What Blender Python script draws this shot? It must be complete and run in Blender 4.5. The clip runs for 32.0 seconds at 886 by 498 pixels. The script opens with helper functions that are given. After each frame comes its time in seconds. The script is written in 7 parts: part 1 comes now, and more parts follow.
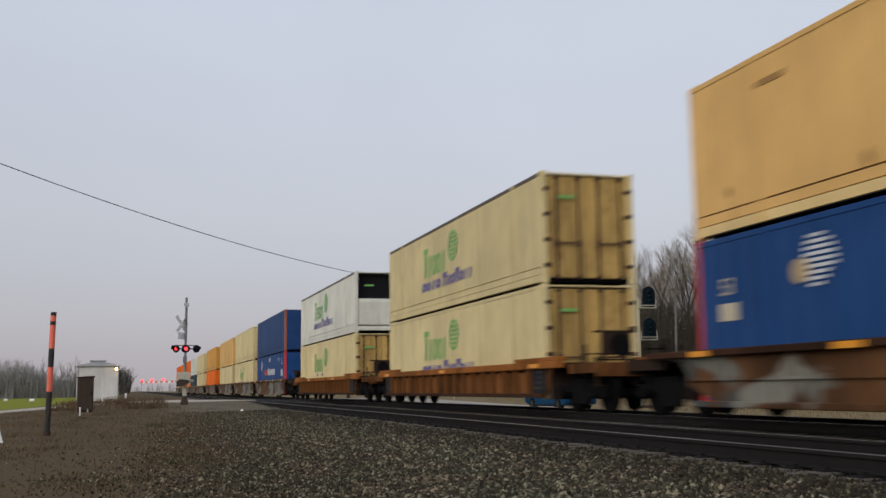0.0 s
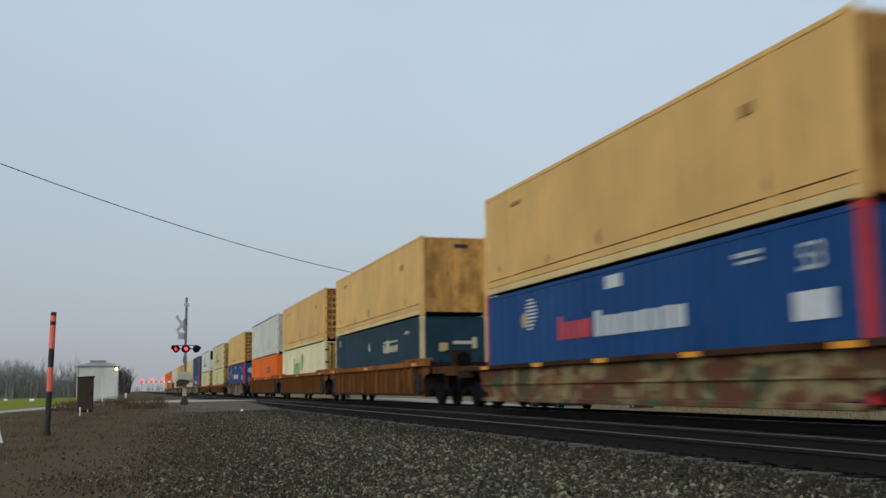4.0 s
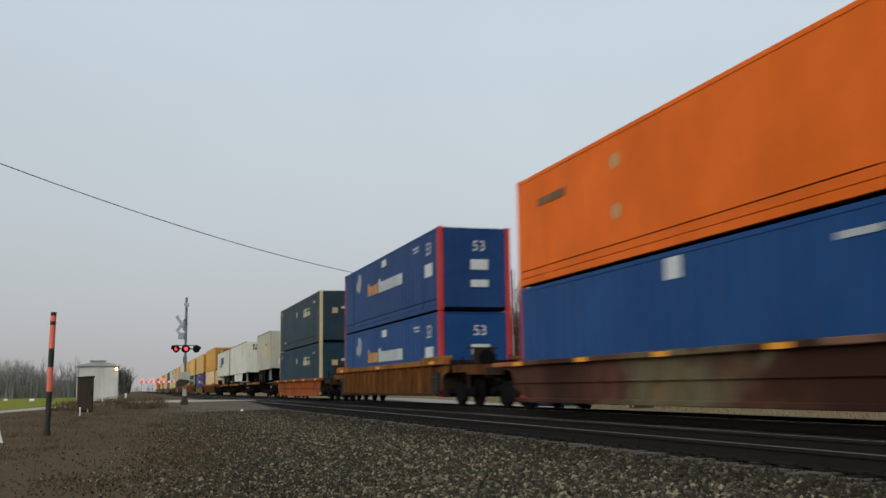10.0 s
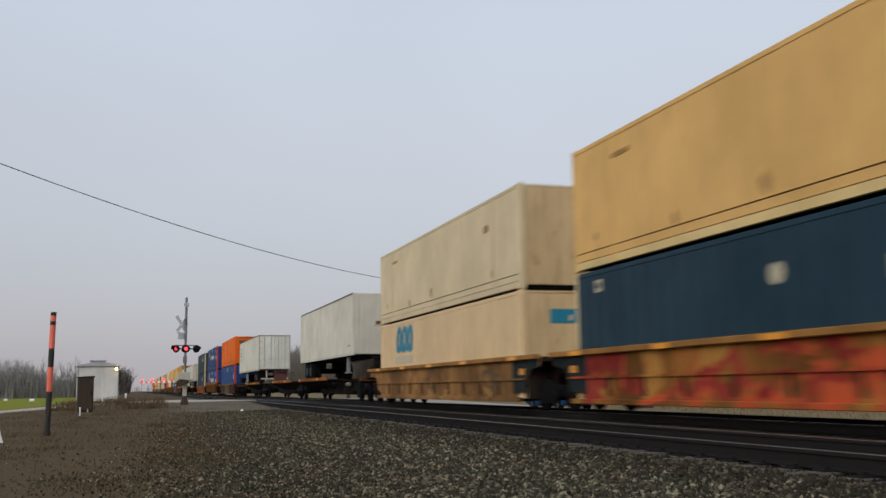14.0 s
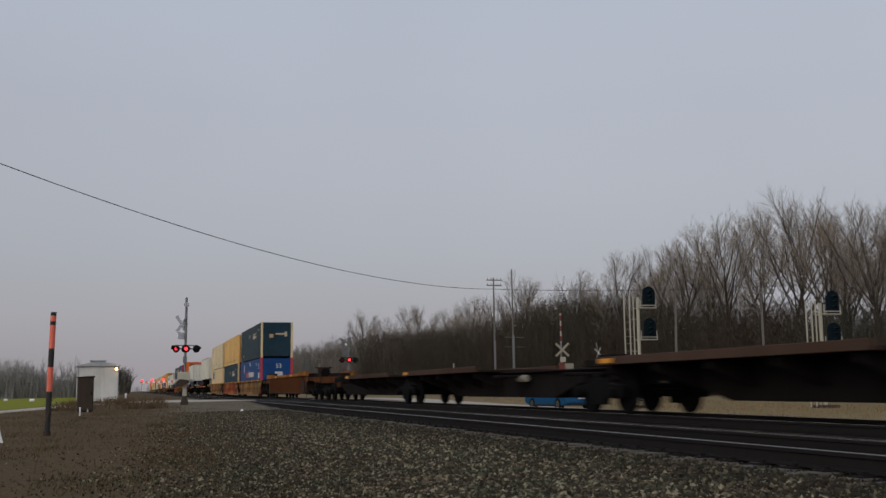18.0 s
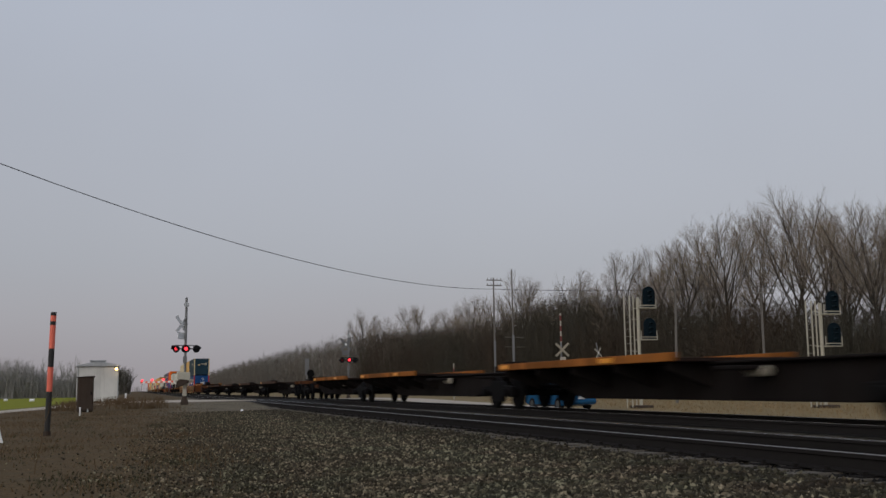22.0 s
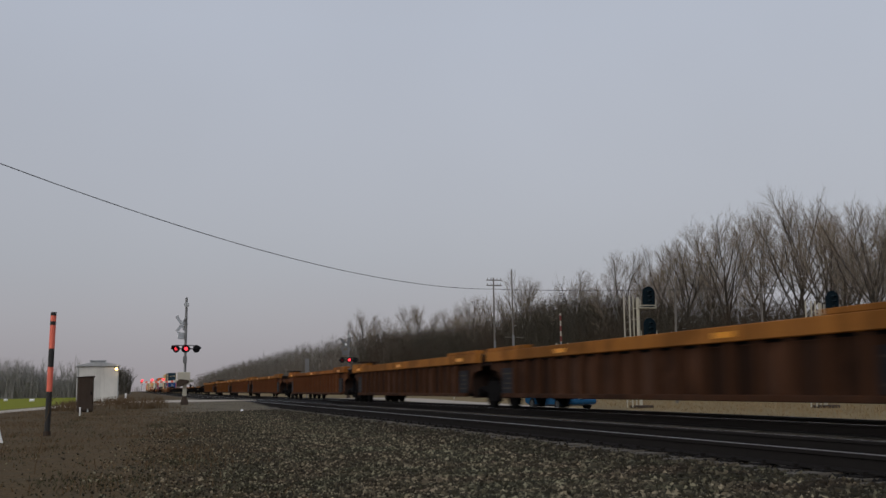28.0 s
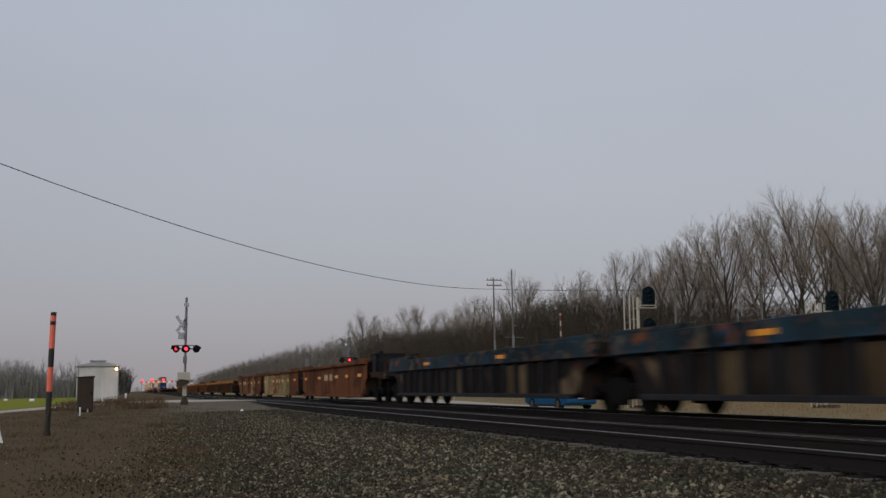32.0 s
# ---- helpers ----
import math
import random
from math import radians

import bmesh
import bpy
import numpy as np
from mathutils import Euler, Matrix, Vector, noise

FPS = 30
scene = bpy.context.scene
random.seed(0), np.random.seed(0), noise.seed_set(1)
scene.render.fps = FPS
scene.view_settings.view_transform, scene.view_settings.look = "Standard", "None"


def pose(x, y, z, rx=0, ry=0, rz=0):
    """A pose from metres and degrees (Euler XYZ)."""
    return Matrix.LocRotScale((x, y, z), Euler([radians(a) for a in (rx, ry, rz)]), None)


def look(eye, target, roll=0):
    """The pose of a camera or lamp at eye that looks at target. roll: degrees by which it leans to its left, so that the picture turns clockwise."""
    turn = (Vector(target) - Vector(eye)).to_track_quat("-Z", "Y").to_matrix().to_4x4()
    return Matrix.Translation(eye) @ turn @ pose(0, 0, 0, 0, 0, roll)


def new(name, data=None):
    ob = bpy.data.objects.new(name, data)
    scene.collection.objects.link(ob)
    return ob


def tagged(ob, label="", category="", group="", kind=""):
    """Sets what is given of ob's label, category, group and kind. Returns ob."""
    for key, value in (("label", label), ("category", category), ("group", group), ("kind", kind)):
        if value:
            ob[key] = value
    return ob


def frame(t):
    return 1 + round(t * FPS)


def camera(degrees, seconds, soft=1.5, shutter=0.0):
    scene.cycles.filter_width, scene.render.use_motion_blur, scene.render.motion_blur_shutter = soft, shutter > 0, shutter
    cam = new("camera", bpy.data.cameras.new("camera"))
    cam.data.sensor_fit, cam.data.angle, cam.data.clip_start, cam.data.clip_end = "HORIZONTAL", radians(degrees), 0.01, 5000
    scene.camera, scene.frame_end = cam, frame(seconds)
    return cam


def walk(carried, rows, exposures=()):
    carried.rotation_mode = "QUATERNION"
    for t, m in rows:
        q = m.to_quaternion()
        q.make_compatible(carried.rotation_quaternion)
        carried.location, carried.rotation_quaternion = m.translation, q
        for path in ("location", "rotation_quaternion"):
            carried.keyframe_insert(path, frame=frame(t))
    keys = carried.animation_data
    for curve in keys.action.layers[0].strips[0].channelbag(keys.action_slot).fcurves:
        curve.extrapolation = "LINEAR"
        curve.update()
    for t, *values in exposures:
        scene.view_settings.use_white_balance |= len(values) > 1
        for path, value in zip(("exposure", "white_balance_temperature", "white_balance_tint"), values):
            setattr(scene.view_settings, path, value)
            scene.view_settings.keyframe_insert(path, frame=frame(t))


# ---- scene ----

# ---- camera and its walk ----
cam = camera(46.85, 32.0, soft=1.5, shutter=0.5)
EYE = Vector((0.0, 0.0, 0.648))
AIM = EYE + Vector((0.28567, 0.94892, 0.13422)) * 50
CAM_POSE = look(EYE, AIM, -0.681)
EXPOSURES = [(0, -0.29, 6500, 10), (1.0, -0.38, 6450, 8), (2.3, -0.33, 6500, 9), (3.0, -0.36, 5950, 0), (3.5, -0.36, 5950, 0), (5.5, -0.42, 6480, 8), (6.3, -0.46, 6500, 10), (7.1, -0.57, 6500, 10), (8.0, -0.34, 6450, 7), (8.7, -0.28, 6500, 1), (10.0, -0.28, 6500, 2),
             (11.0, -0.32, 6500, 10), (12, -0.6, 6500, 10), (13, -0.54, 6480, 9), (14, -0.27, 6450, 8), (14.6, -0.32, 6450, 8), (16, -0.62, 6500, 10), (17, -0.68, 6500, 10), (25, -0.70, 6500, 10), (32, -0.70, 6500, 10)]
walk(cam, [(0, CAM_POSE), (32, CAM_POSE)], EXPOSURES)

# ---- world and light: a flat overcast sky before dusk ----
world = bpy.data.worlds.new("overcast_sky")
scene.world = world
world.use_nodes = True
wn, wl = world.node_tree.nodes, world.node_tree.links
wn.clear()
sky = wn.new("ShaderNodeTexSky")
sky.sky_type = "NISHITA"
sky.sun_disc = False
sky.sun_elevation, sky.sun_rotation = radians(24), radians(230)
sky.air_density, sky.dust_density = 1.0, 4.0
grey = wn.new("ShaderNodeHueSaturation")
grey.inputs["Saturation"].default_value = 0.25
grey.inputs["Value"].default_value = 0.05
wl.new(sky.outputs[0], grey.inputs["Color"])
tc = wn.new("ShaderNodeTexCoord")
sep = wn.new("ShaderNodeSeparateXYZ")
wl.new(tc.outputs["Generated"], sep.inputs[0])
ramp = wn.new("ShaderNodeValToRGB")
ramp.color_ramp.elements[0].position, ramp.color_ramp.elements[0].color = 0.0, (0.50, 0.46, 0.49, 1)
ramp.color_ramp.elements[1].position, ramp.color_ramp.elements[1].color = 1.0, (0.60, 0.66, 0.80, 1)
el = ramp.color_ramp.elements.new(0.12)
el.color = (0.49, 0.51, 0.57, 1)
el = ramp.color_ramp.elements.new(0.34)
el.color = (0.55, 0.60, 0.71, 1)
wl.new(sep.outputs["Z"], ramp.inputs[0])
cloud = wn.new("ShaderNodeTexNoise")
cloud.inputs["Scale"].default_value, cloud.inputs["Detail"].default_value = 1.6, 4
wl.new(tc.outputs["Generated"], cloud.inputs["Vector"])
cr = wn.new("ShaderNodeMapRange")
cr.inputs["From Min"].default_value, cr.inputs["From Max"].default_value = 0.3, 0.7
cr.inputs["To Min"].default_value, cr.inputs["To Max"].default_value = 0.93, 1.05
wl.new(cloud.outputs["Fac"], cr.inputs["Value"])
mul = wn.new("ShaderNodeVectorMath")
mul.operation = "SCALE"
wl.new(ramp.outputs[0], mul.inputs[0])
wl.new(cr.outputs[0], mul.inputs["Scale"])
add = wn.new("ShaderNodeVectorMath")
wl.new(mul.outputs[0], add.inputs[0])
wl.new(grey.outputs[0], add.inputs[1])
bg = wn.new("ShaderNodeBackground")
bg.inputs["Strength"].default_value = 1.0
wl.new(add.outputs[0], bg.inputs["Color"])
wout = wn.new("ShaderNodeOutputWorld")
wl.new(bg.outputs[0], wout.inputs["Surface"])

sun = new("sun", bpy.data.lights.new("sun", "SUN"))
sun.data.energy, sun.data.angle, sun.data.color = 0.75, radians(40), (1.0, 0.93, 0.86)
sun.matrix_world = look((-40, -34, 24), (0, 0, 0))


# ---- materials ----
def node_mat(name):
    m = bpy.data.materials.new(name)
    m.use_nodes = True
    n, l = m.node_tree.nodes, m.node_tree.links
    return m, n, l, n["Principled BSDF"]


def rgba(c):
    return (*c, 1)


def noise_node(n, l, scale, detail=4, stretch=(1, 1, 1), coord="Object", rough=0.6):
    t = n.new("ShaderNodeTexCoord")
    mp = n.new("ShaderNodeMapping")
    mp.inputs["Scale"].default_value = stretch
    l.new(t.outputs[coord], mp.inputs["Vector"])
    x = n.new("ShaderNodeTexNoise")
    x.inputs["Scale"].default_value = scale
    x.inputs["Detail"].default_value = detail
    x.inputs["Roughness"].default_value = rough
    l.new(mp.outputs[0], x.inputs["Vector"])
    return x


def ramp_node(n, l, src, lo, hi, a=(0, 0, 0), b=(1, 1, 1)):
    r = n.new("ShaderNodeValToRGB")
    r.color_ramp.elements[0].position, r.color_ramp.elements[0].color = lo, rgba(a)
    r.color_ramp.elements[1].position, r.color_ramp.elements[1].color = hi, rgba(b)
    l.new(src, r.inputs[0])
    return r


def mix_node(n, l, fac, a, b, mode="MIX"):
    m = n.new("ShaderNodeMix")
    m.data_type, m.blend_type = "RGBA", mode
    for slot, val in ((m.inputs[0], fac), (m.inputs[6], a), (m.inputs[7], b)):
        if isinstance(val, (int, float)):
            slot.default_value = val
        elif isinstance(val, tuple):
            slot.default_value = rgba(val)
        else:
            l.new(val, slot)
    return m.outputs[2]


def bump(n, l, p, height, strength, dist=0.01):
    b = n.new("ShaderNodeBump")
    b.inputs["Strength"].default_value, b.inputs["Distance"].default_value = strength, dist
    l.new(height, b.inputs["Height"])
    l.new(b.outputs[0], p.inputs["Normal"])


def paint(name, color, rust=0.25, rough=0.55, rust_color=(0.13, 0.055, 0.025), dirt=0.35, metal=0.0, stain=0.0, vary=0.07, own=False):
    """Weathered sheet-metal paint: fading patches, vertical grime streaks, rust spots."""
    m, n, l, p = node_mat(name)
    fade = noise_node(n, l, 0.5, 4)
    c1 = mix_node(n, l, ramp_node(n, l, fade.outputs[0], 0.3, 0.75).outputs[0], tuple(c * 0.82 for c in color), tuple(min(1, c * 1.1 + 0.01) for c in color))
    streak = noise_node(n, l, 2.2, 5, (1.6, 1.6, 0.14))
    sm = ramp_node(n, l, streak.outputs[0], 0.50 - 0.08 * dirt, 0.76 - 0.08 * dirt)
    sc = n.new("ShaderNodeMath")
    sc.operation = "MULTIPLY"
    sc.inputs[1].default_value = dirt
    l.new(sm.outputs[0], sc.inputs[0])
    c2 = mix_node(n, l, sc.outputs[0], c1, tuple(c * 0.35 + 0.012 for c in color))
    if stain:
        blot = noise_node(n, l, 0.55, 6, (1, 1, 0.7), rough=0.65)
        bm_ = n.new("ShaderNodeMath")
        bm_.operation = "MULTIPLY"
        bm_.inputs[1].default_value = stain
        l.new(ramp_node(n, l, blot.outputs[0], 0.47, 0.56).outputs[0], bm_.inputs[0])
        c2 = mix_node(n, l, bm_.outputs[0], c2, tuple(c * 0.22 + 0.003 for c in color))
    spots = noise_node(n, l, 3.1, 8, (1, 1, 0.55), rough=0.72)
    rm = ramp_node(n, l, spots.outputs[0], 0.72 - 0.3 * rust, 0.86 - 0.25 * rust)
    rs = n.new("ShaderNodeMath")
    rs.operation = "MULTIPLY"
    rs.inputs[1].default_value = 0.85
    l.new(rm.outputs[0], rs.inputs[0])
    c3 = mix_node(n, l, rs.outputs[0], c2, rust_color)
    drip = noise_node(n, l, 5.5, 4, (1, 1, 0.07), rough=0.7)
    ds = n.new("ShaderNodeMath")
    ds.operation = "MULTIPLY"
    ds.inputs[1].default_value = min(0.8, 0.15 + 1.6 * rust)
    l.new(ramp_node(n, l, drip.outputs[0], 0.57, 0.70).outputs[0], ds.inputs[0])
    c3 = mix_node(n, l, ds.outputs[0], c3, tuple(0.45 * a + 0.35 * b for a, b in zip(rust_color, color)))
    info = n.new("ShaderNodeObjectInfo")
    rv = n.new("ShaderNodeMapRange")
    rv.inputs["To Min"].default_value, rv.inputs["To Max"].default_value = 1 - vary, 1 + vary
    l.new(info.outputs["Random"], rv.inputs["Value"])
    hs = n.new("ShaderNodeHueSaturation")
    l.new(rv.outputs[0], hs.inputs["Value"])
    l.new(c3, hs.inputs["Color"])
    l.new(hs.outputs[0], p.inputs["Base Color"])
    p.inputs["Metallic"].default_value = metal
    p.inputs["Specular IOR Level"].default_value = 0.12 if rough < 0.65 else 0.05
    rr = n.new("ShaderNodeMapRange")
    rr.inputs["To Min"].default_value, rr.inputs["To Max"].default_value = rough - 0.1, rough + 0.2
    l.new(spots.outputs[0], rr.inputs["Value"])
    l.new(rr.outputs[0], p.inputs["Roughness"])
    bump(n, l, p, spots.outputs[0], 0.25, 0.006)
    if own:
        turn = n.new("ShaderNodeMath")
        turn.operation = "MULTIPLY"
        turn.inputs[1].default_value = 40.0
        l.new(info.outputs["Random"], turn.inputs[0])
        for x in [q for q in n if q.bl_idname == "ShaderNodeTexNoise"]:
            x.noise_dimensions = "4D"
            l.new(turn.outputs[0], x.inputs["W"])
    return m


def plain(name, color, rough=0.6, metal=0.0, grain=8.0, vary=0.25):
    m, n, l, p = node_mat(name)
    x = noise_node(n, l, grain, 5)
    y = noise_node(n, l, grain * 0.12, 2)
    c = mix_node(n, l, x.outputs[0], tuple(v * (1 - vary) for v in color), tuple(min(1, v * (1 + vary)) for v in color))
    c = mix_node(n, l, 0.35, c, mix_node(n, l, y.outputs[0], tuple(v * 0.7 for v in color), tuple(min(1, v * 1.25) for v in color)))
    l.new(c, p.inputs["Base Color"])
    p.inputs["Roughness"].default_value, p.inputs["Metallic"].default_value = rough, metal
    p.inputs["Specular IOR Level"].default_value = 0.06 if max(color) < 0.03 else 0.25
    bump(n, l, p, x.outputs[0], 0.2, 0.004)
    return m


def glow(name, color, strength, base=(0.02, 0.02, 0.02)):
    m, n, l, p = node_mat(name)
    p.inputs["Base Color"].default_value = rgba(base)
    p.inputs["Emission Color"].default_value = rgba(color)
    p.inputs["Emission Strength"].default_value = strength
    return m


def graffiti(name, base, colors, cover=0.5, scale=0.8, soft=0.03, spans=()):
    """Rusty car side sprayed over with blotches in several colours."""
    m, n, l, p = node_mat(name)
    a = noise_node(n, l, 0.4, 6, (1, 1, 0.5))
    c = mix_node(n, l, ramp_node(n, l, a.outputs[0], 0.40, 0.60).outputs[0], tuple(v * 0.4 for v in base), tuple(v * 1.25 for v in base))
    for i, col in enumerate(colors):
        x = noise_node(n, l, scale * (1 + 0.23 * i), 3, (1, 1, 1.3), rough=0.45)
        x.noise_dimensions = "4D"
        x.inputs["W"].default_value = 3.7 * i + len(name)
        x.inputs["Distortion"].default_value = 1.1
        field = x.outputs[0]
        if spans:
            mid, half = spans[i % len(spans)]
            t = n.new("ShaderNodeTexCoord")
            sp = n.new("ShaderNodeSeparateXYZ")
            l.new(t.outputs["Object"], sp.inputs[0])
            off = n.new("ShaderNodeMath")
            off.operation = "SUBTRACT"
            off.inputs[1].default_value = mid
            l.new(sp.outputs["Y"], off.inputs[0])
            away = n.new("ShaderNodeMath")
            away.operation = "ABSOLUTE"
            l.new(off.outputs[0], away.inputs[0])
            fall = n.new("ShaderNodeMapRange")
            fall.interpolation_type = "SMOOTHSTEP"
            fall.inputs["From Min"].default_value, fall.inputs["From Max"].default_value = 0.5 * half, 1.15 * half
            fall.inputs["To Max"].default_value = 0.45
            l.new(away.outputs[0], fall.inputs["Value"])
            less = n.new("ShaderNodeMath")
            less.operation = "SUBTRACT"
            l.new(x.outputs[0], less.inputs[0])
            l.new(fall.outputs[0], less.inputs[1])
            field = less.outputs[0]
        shown = ramp_node(n, l, field, 0.60 - 0.14 * cover, 0.60 - 0.12 * cover + soft).outputs[0]
        c = mix_node(n, l, shown, c, col)
    s = noise_node(n, l, 3.0, 7, (1.5, 1.5, 0.3))
    c = mix_node(n, l, ramp_node(n, l, s.outputs[0], 0.5, 0.75).outputs[0], c, tuple(v * 0.4 for v in base))
    l.new(c, p.inputs["Base Color"])
    p.inputs["Roughness"].default_value = 0.7
    p.inputs["Specular IOR Level"].default_value = 0.08
    bump(n, l, p, s.outputs[0], 0.2, 0.006)
    return m


